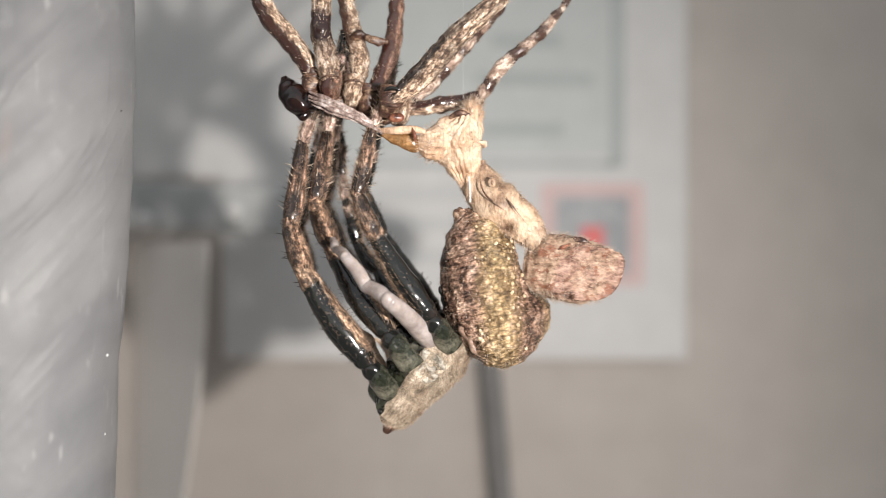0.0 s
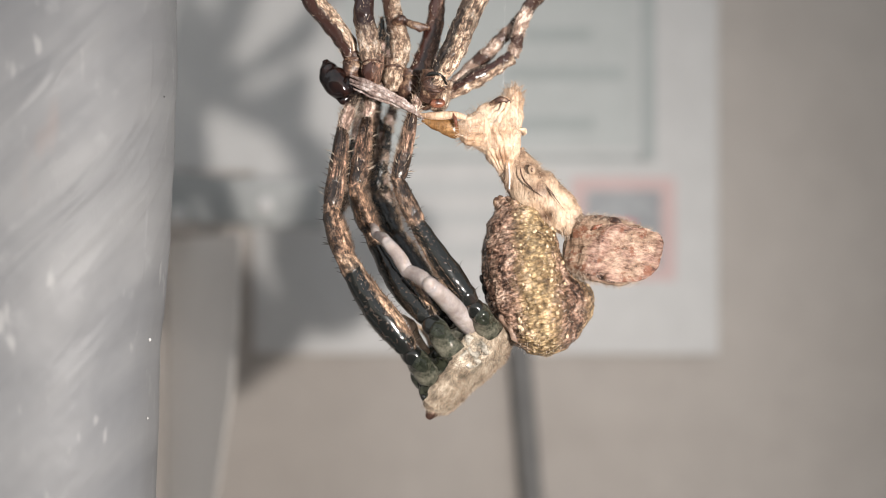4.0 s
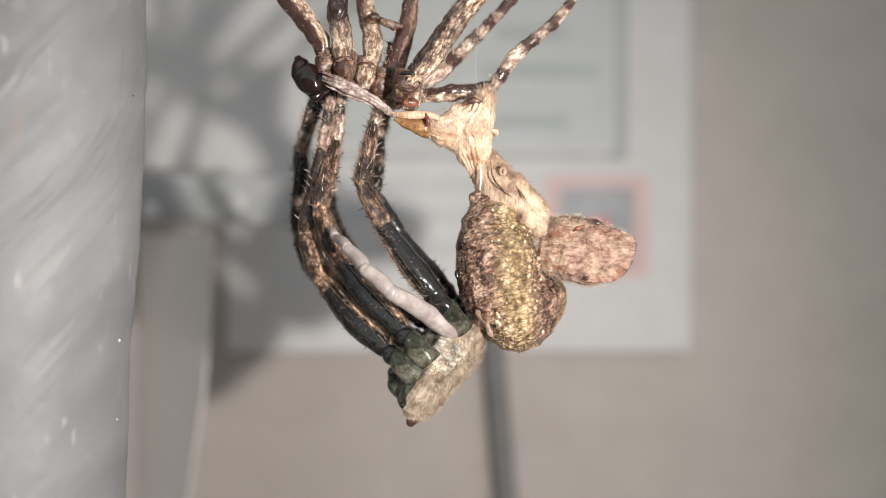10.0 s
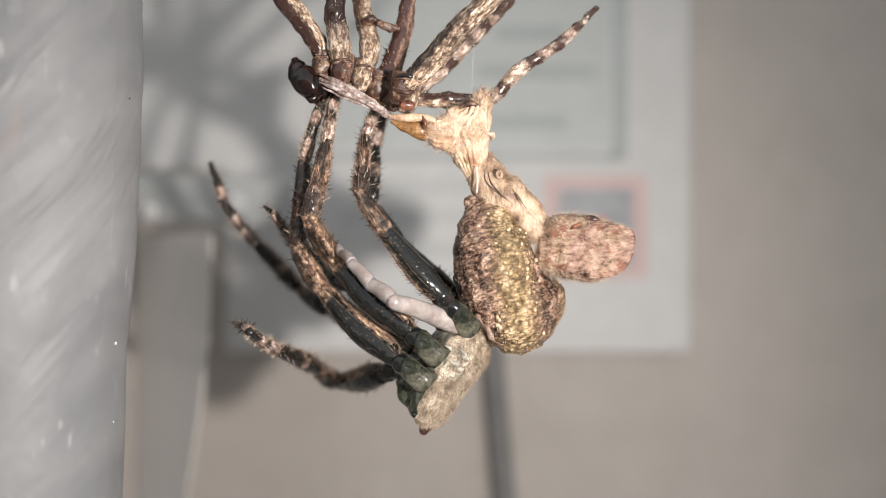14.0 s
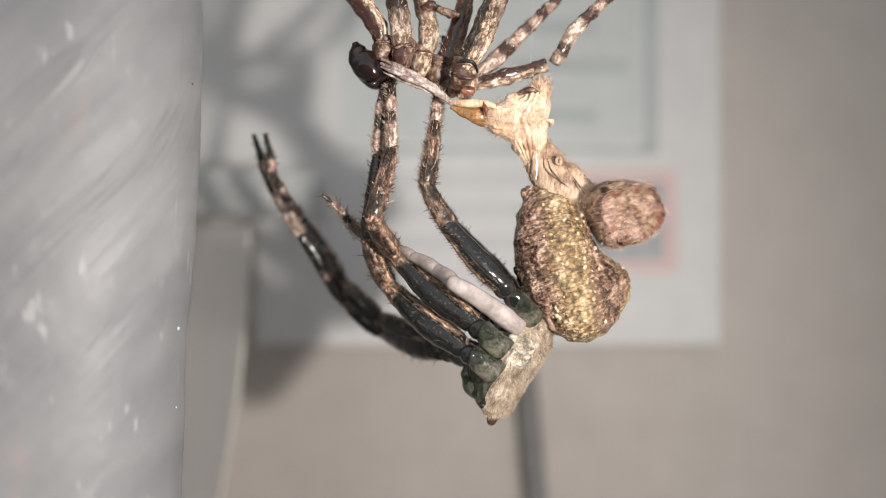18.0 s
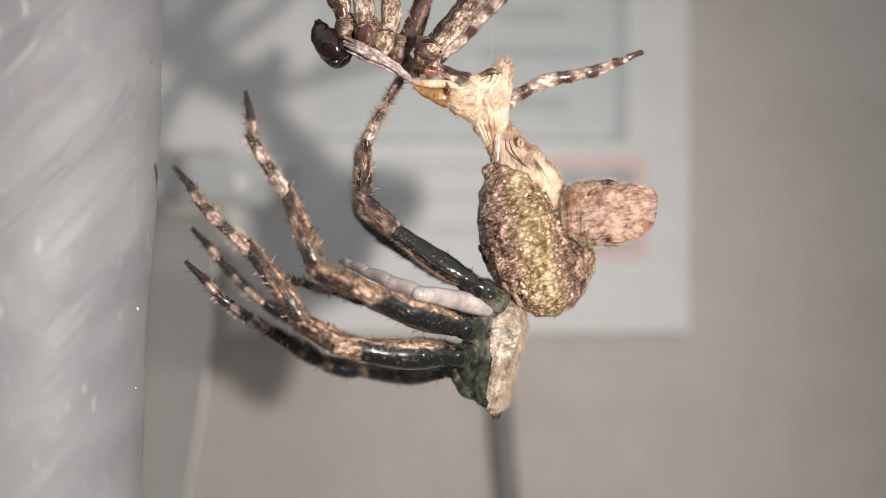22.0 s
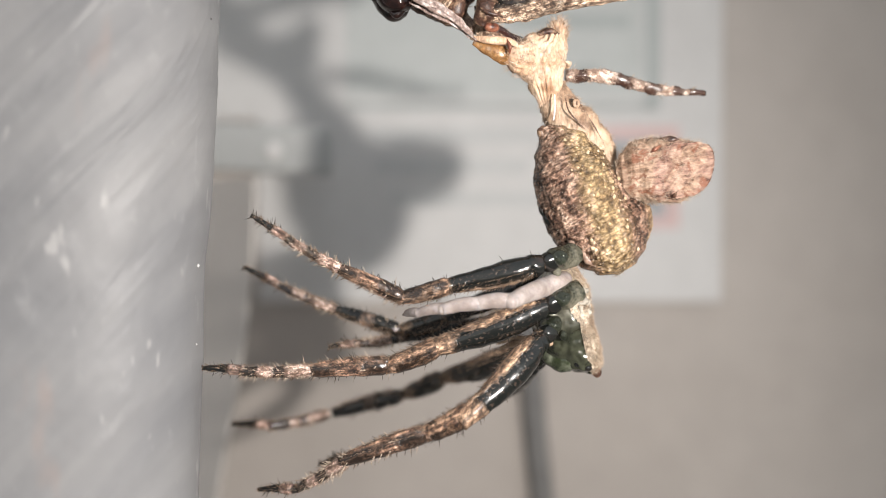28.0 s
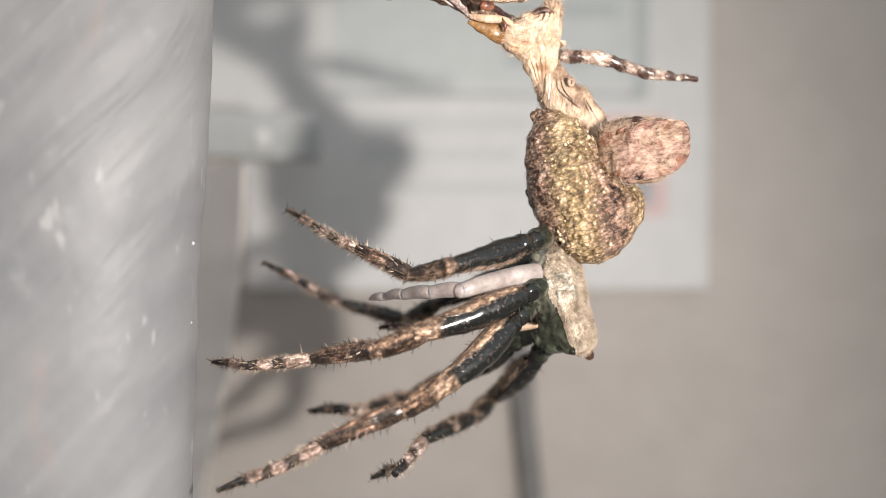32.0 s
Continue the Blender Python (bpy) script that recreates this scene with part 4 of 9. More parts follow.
part("pale_patch", tube([(1.3, -0.8, 3.6), (1.1, -0.94, 4.3), (0.82, -0.92, 5.1), (0.45, -0.72, 5.9)], [0.05, 0.33, 0.36, 0.1], 24, 40, rough=0.2, grain=2.6, flat=0.6), PATCH, abdomen, "pale bare patch of skin")


# carapace: local z from waist to head, -x is the back
def carapace_shape(nu=140, nv=120):
    rings = []
    back = [(0, .15), (.08, .46), (.25, .7), (.45, .66), (.62, .58), (.8, .66), (.93, .58), (1, .26)]
    under = [(0, .1), (.06, .85), (.2, 1.55), (.5, 1.75), (.75, 1.7), (.88, 1.25), (.96, .6), (1, .1)]
    wide = [(0, .3), (.1, 1.05), (.3, 1.65), (.5, 1.7), (.68, 1.45), (.82, 1.3), (.94, 1.1), (1, .5)]
    for k in range(nv + 1):
        w = k / nv
        ring = []
        for i in range(nu):
            a = 2 * math.pi * i / nu
            c, s = math.cos(a), math.sin(a)
            p = Vector((c * (pick_from(under, w) if c > 0 else pick_from(back, w)), s * pick_from(wide, w), 4.6 * w))
            d = Vector((c, s, 0))
            p += d * (0.07 * noise.noise(p * 1.8) + 0.03 * noise.noise(p * 6.0))
            ring.append(p)
        rings.append(ring)
    return loft(rings)


def split_shape(shape, test):
    """The faces of a shape whose middle passes the test."""
    verts, faces = shape
    keep = [f for f in faces if test(sum((Vector(verts[i]) for i in f), Vector()) / len(f))]
    return verts, keep


def skirt(p):
    """How far round the felted back reaches, more on the sides of the broad middle."""
    return 0.42 * math.exp(-((p.z - 1.5) / 1.0) ** 2) + 0.06 * math.sin(p.z * 2.2) + 0.1 * noise.noise(p * 3.0)


cara = carapace_shape()
carapace = part("carapace", split_shape(cara, lambda p: p.x < skirt(p)), SHELL, spider, "felted tan carapace")
under_cara = [Vector((v.x * 0.97, v.y * 0.97, v.z)) for v in cara[0]], split_shape(cara, lambda p: p.x > -0.3)[1]
part("underside", under_cara, UNDERSIDE, carapace, "wet dark green soft underside")
def felted(p, n):
    """Everywhere but the bare groove in the middle of the back."""
    return not (p.y < 0 and -0.6 < p.x < 0.22 and 1.1 < p.z < 2.3) or noise.noise(p * 4.0) > 0.3


part("felt", bristles(split_shape(cara, lambda p: p.x < skirt(p) - 0.03), 2600, 0.17, 0.008, (0, 0, 0.9), rnd, felted), FELT, carapace)
part("fuzz", bristles(split_shape(cara, lambda p: p.x < skirt(p) - 0.03), 600, 0.2, 0.006, (0, 0, 0.15), rnd, felted), FELT, carapace)
part("felt", bristles(split_shape(cara, lambda p: p.x < skirt(p) - 0.03), 1800, 0.14, 0.007, (0, 0, 0.9), rnd, felted), FUZZ, carapace)
for sy in (-1, 1):
    part("chelicera", tube([(0.3, sy * 0.48, 3.7), (0.8, sy * 0.5, 3.85), (1.3, sy * 0.4, 3.6), (1.6, sy * 0.36, 3.3)], [0.4, 0.48, 0.4, 0.2], 18, 20, 0.06), GREEN, carapace, "glossy green-black jaw")
    part("eye", ball((0.42, sy * 0.98, 4.0), 0.17, 0.16, 0.17), BLACKGLOSS, carapace, "black bead eye")
    part("eye", ball((0.08, sy * 1.0, 4.28), 0.13, 0.12, 0.13), BLACKGLOSS, carapace, "black bead eye")
    part("eye", ball((-0.05, sy * 0.36, 4.42), 0.1, 0.1, 0.1), BLACKGLOSS, carapace, "black bead eye")
    part("eye", ball((0.2, sy * 0.55, 4.25), 0.12, 0.12, 0.12), BLACKGLOSS, carapace, "black bead eye")
    part("eye", ball((-0.2, sy * 0.62, 4.2), 0.09, 0.09, 0.09), BLACKGLOSS, carapace, "black bead eye")
    palp_shape = tube([(1.2, sy * 0.9, 3.0), (1.9, sy * 1.0, 2.95), (2.6, sy * 0.95, 2.7), (3.2, sy * 0.85, 2.75)], [0.13, 0.17, 0.15, 0.06], 12, 18, 0.05)
    palp = part("pedipalp", palp_shape, STRAP, carapace, "short pinkish tan feeler")
def groove_rim(z0, z1, c0, c1):
    """A wet rim round one half of the bare groove, laid on the side of the back."""
    line = []
    for k in range(9):
        w = -0.6 + 2 * math.pi * 0.86 * k / 8
        c = (c0 + c1) / 2 + (c1 - c0) / 2 * math.cos(w)
        r = 0.68 if c < 0 else 1.65
        line.append((c * r * 1.02, -math.sqrt(1 - c * c) * 1.66, (z0 + z1) / 2 + (z1 - z0) / 2 * math.sin(w)))
    return tube(line, [0.02, 0.1, 0.05, 0.12, 0.04, 0.1, 0.02], 12, 40, 0.16, 4.0, flat=0.5)


for rim_span in ((1.18, 1.7, -0.72, 0.12), (1.72, 2.2, -0.82, -0.1)):
    part("groove_ridge", groove_rim(*rim_span), WETRIM, carapace, "shiny pale rim of the bare groove")
part("tubercle", joined(ball((-0.28, -0.12, 4.62), 0.2, 0.24, 0.22, 16, 12, 0.08), ball((-0.22, 0.3, 4.58), 0.18, 0.2, 0.2, 16, 12, 0.08)), OLDDARK, carapace, "dark eye tubercle")
lumps = random.Random(9)
for k in range(10):
    zz = 0.35 + 3.1 * (k % 5) / 5 + lumps.uniform(-0.12, 0.12)
    sy = -1 if k < 5 else 1
    rr = lumps.uniform(0.14, 0.26)
    part("joint_membrane", ball((lumps.uniform(0.35, 1.15), sy * lumps.uniform(1.25, 1.55), zz), rr, rr, rr * 1.2, 16, 12, 0.06), COXA, carapace, "wet grey-green membrane lump")
waist = part("waist", tube([(0, 0, 0), (0, 0.1, 0.4), (0, 0, 0.9)], [0.34, 0.3, 0.36], 16, 10, 0.04), GREEN, spider, "thin green waist")


# ---- the shed skin ----
def ex(u, v, d=0.0):
    """Sheet offsets against the hub, v down, depth in mm."""
    return Vector((u / U, d, -v / U))


shed = thing("shed_skin", HUB, "tan empty shed spider skin with curled dry legs", "spider skin")


def old_leg(name, ctrl, radii, material, label, seed, hair=60):
    shape = tube(ctrl, radii, 20, 40, rough=0.08, grain=3.0, seed=seed)
    ob = part(name, laid(name, shape, lay_of(ctrl, radii, 20, 40)), material, shed, label)
    lean = (Vector(ctrl[-1]) - Vector(ctrl[0])).normalized() * 0.7
    part("bristle_coat", bristles(shape, hair // 3, 0.26, 0.022, lean, rnd), BRISTLE_PALE, ob)
    part("fuzz", bristles(shape, hair * 3, 0.13, 0.009, lean, rnd), BRISTLE_PALE, ob)
    return ob


for sy, u in ((-0.5, 0), (0.7, 8)):
    part("shed_fang_base", tube([ex(-180 + u, -70, sy), ex(-205 + u, -62, sy), ex(-226 + u, -82, sy), ex(-238 + u, -108, sy)], [0.2, 0.42, 0.54, 0.56, 0.5, 0.36, 0.1], 32, 40, 0.06), JAWBROWN, shed, "glossy black-brown empty jaw")
part("shed_fang", tube([ex(-196, -50, -0.5), ex(-204, -38, -0.55), ex(-216, -42, -0.5)], [0.2, 0.17, 0.05], 12, 12), JAWBROWN, shed, "dark red fang")
for dv, dd, rr in ((0, 0, 0.11), (7, -0.12, 0.08), (-8, 0.05, 0.09), (12, 0.1, 0.06)):
    part("skin_strip", tube([ex(-192, -72 + dv, -0.9 + dd), ex(-150, -54 + dv, -1.2 + dd), ex(-105, -34 + dv * 0.7, -1.2 + dd), ex(-62, -10 + dv * 0.3, -0.7 + dd)], [rr * 0.5, rr * 1.2, rr, rr * 0.5], 12, 30, 0.05, 4.0, seed=int(dv), flat=0.6), CLEAR, shed, "glassy pale strip of skin")
part("rim", tube([ex(-195, -80, 0), ex(-140, -72, 0.6), ex(-90, -62, 0.8), ex(-55, -38, 0.3)], [0.25, 0.42, 0.42, 0.25], 14, 24, 0.1), OLDDARK, shed, "torn dark rim of the shed shell")
for u, v, d, mat in ((-188, -98, -0.35, OLDDARK), (-153, -92, -0.75, OLDMAROON), (-118, -90, 0.1, OLDPALE), (-90, -74, 0.3, OLDDARK), (-50, -64, -0.8, OLDDARK), (-34, -56, 0.4, OLDPALE)):
    hub_line = [ex(u - 6, v + 24, d + 0.2), ex(u - 2, v + 6, d), ex(u, v - 10, d), ex(u + 2, v - 26, d)]
    sleeve = tube(hub_line, [0.3, 0.44, 0.4, 0.42], 18, 20, 0.1, seed=int(u))
    part("shed_coxa", laid("shed_coxa", sleeve, lay_of(hub_line, [0.3, 0.44, 0.4, 0.42], 18, 20)), mat, shed, "ringed empty leg base")
    for lift in (-10,):
        part("coxa_ring", tube([ex(u - 19, v + lift + 3, d - 0.22), ex(u - 10, v + lift - 2, d - 0.4), ex(u + 8, v + lift - 3, d - 0.42), ex(u + 19, v + lift + 1, d - 0.2)], [0.02, 0.05, 0.05, 0.02], 8, 14), OLDDARK, shed)
old_leg("shed_leg", [ex(-190, -100, -0.4), ex(-205, -145, -0.6), ex(-262, -215, -0.8), ex(-290, -285, -0.8)], [0.24, 0.4, 0.42, 0.34], OLDLEG, "curled tan and brown empty leg", 1)
old_leg("shed_leg", [ex(-150, -85, -0.7), ex(-160, -130, -0.9), ex(-170, -190, -1.0), ex(-165, -280, -1.0)], [0.32, 0.44, 0.4, 0.36], OLDBAND, "dark-ringed empty leg", 2)
old_leg("shed_leg", [ex(-118, -85, 0.2), ex(-108, -140, 0.3), ex(-125, -215, 0.5), ex(-138, -285, 0.6)], [0.3, 0.4, 0.36, 0.32], OLDPALE, "curled tan empty leg", 3)
old_leg("shed_leg", [ex(-88, -70, 0.4), ex(-68, -110, 0.5), ex(-50, -175, 0.5), ex(-42, -240, 0.5), ex(-40, -290, 0.5)], [0.3, 0.42, 0.36, 0.3, 0.28], OLDMAROON, "glossy maroon-brown empty leg", 4)
part("shed_palp", tube([ex(-122, -180, 0.1), ex(-104, -186, 0), ex(-84, -176, -0.05), ex(-58, -174, 0.1)], [0.12, 0.2, 0.12, 0.17, 0.12], 16, 24, 0.1, 4.0), OLDDARK, shed, "short reddish empty feeler")
old_leg("shed_leg", [ex(-36, -55, 0.9), ex(24, -115, 1.2), ex(80, -175, 1.4), ex(150, -255, 1.5)], [0.28, 0.32, 0.26, 0.2], OLDTIP, "slim banded empty leg", 6, 45)
part("socket_ring", tube([ex(-66, -72, -1.0), ex(-52, -82, -1.25), ex(-34, -80, -1.25), ex(-24, -66, -1.0)], [0.04, 0.075, 0.075, 0.04], 12, 18), BLACKGLOSS, shed, "glossy black socket ring")
part("socket_ring", tube([ex(-66, -62, -1.2), ex(-54, -54, -1.35), ex(-38, -52, -1.35), ex(-28, -58, -1.1)], [0.04, 0.08, 0.08, 0.04], 12, 18), OLDDARK, shed, "brown socket ring")
part("red_spot", ball(ex(-40, -34, -0.9), 0.3, 0.16, 0.2, 18, 12, 0.05), RED, shed, "orange-red patch")
swing_leg = old_leg("shed_leg", [Vector((0, 0, -0.1)), Vector((0.1, 0, 1.6)), Vector((-0.05, 0, 3.4)), Vector((0, 0, 5.9))], [0.3, 0.48, 0.46, 0.34], OLDSTRIPE, "thick tan mottled empty leg", 5, 90)
knee_thigh = old_leg("shed_leg_femur", [Vector((0, 0, 0)), Vector((0.04, 0, 1.5)), Vector((0, 0, 3.2))], [0.26, 0.33, 0.27], OLDLEG, "dark-striped empty leg base joint", 7, 40)
knee_end = old_leg("shed_leg_end", [Vector((0, 0, 0)), Vector((-0.18, 0, 1.6)), Vector((0.05, 0, 3.6)), Vector((-0.06, 0, 5.7))], [0.27, 0.27, 0.23, 0.1], OLDTIP, "black and tan ringed empty leg end", 8, 60)


# crumpled old skin of the abdomen
def crumpled(ctrl, radii, sides, n, folds, depth, seed, flat):
    verts, faces = tube(ctrl, radii, sides, n, 0.0, 1.0, seed, flat)
    out = []
    for ring in range(n + 1):
        row = verts[ring * sides:(ring + 1) * sides]
        mid = sum(row, Vector()) / sides
        for a, v in enumerate(row):
            w = 2 * math.pi * a / sides
            c = v - mid
            size = min(1.0, c.length / 0.5)
            twist = 1.8 * noise.noise(Vector((ring * 0.07, seed * 3.1, math.cos(w)))) + ring * 0.02
            stray = 2.6 * noise.noise(Vector((math.cos(w) * 2.2, math.sin(w) * 2.2, ring * 0.012 + seed)))
            crease = (abs(math.sin(w * folds * 0.5 + twist * 0.5 + stray * 0.9)) ** 0.6 - 0.6) * (0.55 + 0.9 * noise.noise(v * 1.6))
            q = v + c.normalized() * depth * size * (1.0 * crease + 1.1 * noise.noise(v * 1.3) + 0.5 * noise.noise(v * 3.1) + 0.25 * noise.noise(v * 7.0))
            out.append(q)
    return out, faces


part("amber_pocket", crumpled([ex(-66, -8, -0.5), ex(-40, 0, -0.6), ex(-12, 8, -0.6), ex(8, 2, -0.4)], [0.1, 0.26, 0.38, 0.22], 20, 24, 4, 0.08, 1, 0.5), AMBER, shed, "amber translucent pocket of skin")
part("pale_fold", crumpled([ex(-75, -14, -0.8), ex(-45, -12, -0.9), ex(-8, -14, -0.9), ex(10, -10, -0.8)], [0.08, 0.14, 0.16, 0.1], 14, 24, 3, 0.1, 4, 0.8), CRUMPLE, shed, "pale torn fold")
part("red_spot", tube([ex(-12, -16, -1.0), ex(-8, -4, -1.12), ex(-6, 8, -1.05)], [0.03, 0.08, 0.03], 8, 10), RED, shed, "orange-red streak")
bunch = crumpled([ex(100, -58, -0.1), ex(82, -30, -0.2), ex(64, 4, -0.3), ex(76, 44, -0.2), ex(88, 84, 0)], [0.34, 0.72, 1.08, 0.72, 0.3], 170, 120, 23, 0.15, 2, 0.6)
part("crumpled_sack", bunch, CRUMPLE, shed, "crumpled pale tan old abdomen skin")
mouth = crumpled([ex(-4, 4, -0.45), ex(16, 6, -0.5), ex(44, 4, -0.4)], [0.3, 0.6, 0.78], 90, 60, 13, 0.1, 7, 0.7)
part("torn_mouth", mouth, CRUMPLE, shed, "pale torn mouth of the old skin")
tuft = crumpled([ex(84, -40, -0.2), ex(92, -56, -0.2), ex(100, -72, -0.1)], [0.34, 0.42, 0.12], 60, 44, 11, 0.26, 3, 0.6)
part("frayed_top", tuft, CRUMPLE, shed, "frayed crumpled tuft")
part("frayed_hairs", bristles(mouth, 160, 0.32, 0.014, (-0.5, 0, 0.2), rnd), FRAY, shed, "pale frayed fibres")
part("frayed_hairs", bristles(tuft, 170, 0.34, 0.015, (0.1, 0, 0.9), rnd), FRAY, shed, "pale frayed fibres")
part("dark_shred", crumpled([ex(52, -36, -0.5), ex(70, -44, -0.6), ex(88, -40, -0.55)], [0.08, 0.14, 0.08], 12, 14, 3, 0.1, 5, 0.8), OLDDARK, shed, "dark shred of skin")
strap_shape = crumpled([ex(98, 40, 0), ex(112, 84, 0), ex(136, 116, -0.2), ex(176, 146, -0.3), ex(204, 176, -0.3), ex(212, 202, -0.2)], [0.45, 0.8, 1.0, 0.78, 0.5, 0.2], 36, 50, 6, 0.12, 6, 0.7)
strap = part("strap", strap_shape, STRAP, shed, "dry tan strap of old skin")
pale_ring = part("pale_ring", ball(ex(126, 78, -0.88), 0.15, 0.08, 0.19, 20, 12, 0.02), STRAP, strap, "pale oval bump")
part("dark_ring", ball(ex(126, 78, -0.95), 0.05, 0.04, 0.09, 16, 10), OLDDARK, pale_ring, "dark oval spot")
part("dark_crease", tube([ex(104, 60, -0.75), ex(110, 92, -1.0), ex(128, 112, -1.1), ex(150, 128, -1.1)], [0.012, 0.035, 0.03, 0.012], 8, 24, 0.03), OLDDARK, strap, "dark crease")
part("dark_crease", tube([ex(140, 90, -1.0), ex(160, 118, -1.1), ex(184, 148, -1.0)], [0.01, 0.025, 0.01], 8, 24, 0.03), OLDDARK, strap, "dark crease")
part("fuzz", bristles(strap_shape, 900, 0.24, 0.01, (0.5, 0, -0.6), rnd), BRISTLE_PALE, strap)
part("fuzz", bristles(bunch, 420, 0.24, 0.01, (-0.5, 0, 0.3), rnd), BRISTLE_PALE, shed)
part("silk_thread", tube([ex(86, 66, -0.75), ex(88, 90, -0.8), ex(88, 112, -0.75)], [0.03, 0.035, 0.03], 6, 8), SILK, shed, "short white silk strand")
part("silk_thread", tube([ex(76, -62, 0.2), ex(77, -160, 0.3), ex(78, -900, 0.5)], [0.004, 0.004, 0.004], 5, 12), SILK, shed, "fine silk strand")


# the old back plate, dry and pinkish, that dangles from the strap
def plate_shape(nu=72, nv=60):
    """A dry cap: narrow at the hinge, cut off slantwise at the end, so that its flat end faces forwards."""
    rings = []
    down = [(0, .5), (.08, .85), (.3, 1.12), (.55, 1.22), (.8, 1.25), (1, 1.12)]
    up = [(0, .5), (.08, .9), (.3, 1.28), (.5, 1.34), (.8, 1.18), (1, 1.0)]
    wide = [(0, .2), (.15, .44), (.4, .64), (.7, .74), (1, .7)]
    for k in range(nv + 1):
        w = k / nv
        ring = []
        for i in range(nu):
            a = 2 * math.pi * i / nu
            c, s = math.cos(a), math.sin(a)
            c2, s2 = math.copysign(abs(c) ** 0.55, c), math.copysign(abs(s) ** 0.68, s)
            p = Vector((c2 * (pick_from(down, w) if c > 0 else pick_from(up, w)), s2 * pick_from(wide, w), -0.4 + 2.85 * w + w * (0.95 * s2 - 0.24 * c2 - 0.2 * abs(c2) ** 1.6)))
            p += Vector((c, s, 0)) * (0.13 * noise.noise(p * 1.3) + 0.06 * noise.noise(p * 4.0) + 0.03 * noise.noise(p * 11.0))
            ring.append(p)
        rings.append(ring)
    rim = rings[-1]
    mid = sum(rim, Vector()) / nu
    inwards = Vector((0, 0.75, -0.65))
    for inward, drop in ((0.95, 0.02), (0.84, 0.1), (0.7, 0.14), (0.55, 0.15), (0.4, 0.13), (0.25, 0.12), (0.08, 0.12)):
        rings.append([mid + (q - mid) * inward + inwards * (drop + 0.1 * noise.noise((mid + (q - mid) * inward) * 2.6) + 0.04 * noise.noise((mid + (q - mid) * inward) * 7.0)) for q in rim])
    return loft(rings)


old_plate = thing("shed_carapace", HUB, "dry pinkish tan shed carapace dangling beside the abdomen", "spider shell")
plate_mesh = plate_shape()
plate = part("shell", plate_mesh, PLATE, old_plate, "dry pinkish tan shell")
part("fuzz", bristles(plate_mesh, 2000, 0.23, 0.008, (0, -0.2, 0.7), rnd), BRISTLE_PALE, plate)
part("dark_edge", tube([(0.8, -0.6, 1.25), (1.06, -0.35, 1.5), (1.14, 0.0, 1.85), (1.02, 0.4, 2.3)], [0.02, 0.06, 0.07, 0.03], 12, 18, 0.08), OLDDARK, old_plate, "glossy dark lower edge")
part("membrane", tube([(-0.45, -0.3, 0.2), (-0.95, -0.3, 0.6), (-1.22, -0.2, 1.1)], [0.08, 0.2, 0.08], 14, 16, 0.03, flat=0.4), AMBER, old_plate, "brown translucent membrane")
part("inner_fold", tube([(-0.95, -0.1, 2.05), (-1.0, 0.2, 2.4), (-0.85, 0.5, 2.75)], [0.03, 0.08, 0.03], 14, 18, 0.1), OLDDARK, old_plate, "dark inner fold")
part("red_fleck", tube([(-0.75, -0.62, 1.0), (-0.85, -0.6, 1.2), (-1.02, -0.45, 1.45)], [0.04, 0.1, 0.03], 10, 12, 0.03), RED, old_plate, "red fleck")
for line, thick in (([(0.85, -0.4, 0.6), (0.85, -0.55, 0.9), (1.0, -0.4, 1.25)], 0.08), ([(1.12, -0.3, 1.5), (1.0, -0.5, 1.7), (0.85, -0.62, 1.85)], 0.07), ([(-1.25, -0.2, 1.3), (-1.2, -0.3, 1.7), (-1.1, -0.25, 2.2)], 0.12), ([(-1.25, 0.1, 1.2), (-1.18, 0.05, 1.7), (-1.05, 0.2, 2.1)], 0.1)):
    part("dark_speckle", tube(line, [0.02, thick, 0.02], 10, 14, 0.06, 5.0, flat=0.5), OLDDARK, old_plate, "dark brown blotch")
part("hinge", tube([(-0.1, 0, -0.3), (0, -0.05, 0.1), (0, 0, 0.5)], [0.12, 0.2, 0.25], 12, 10, 0.05), OLDDARK, old_plate, "dark dry hinge")


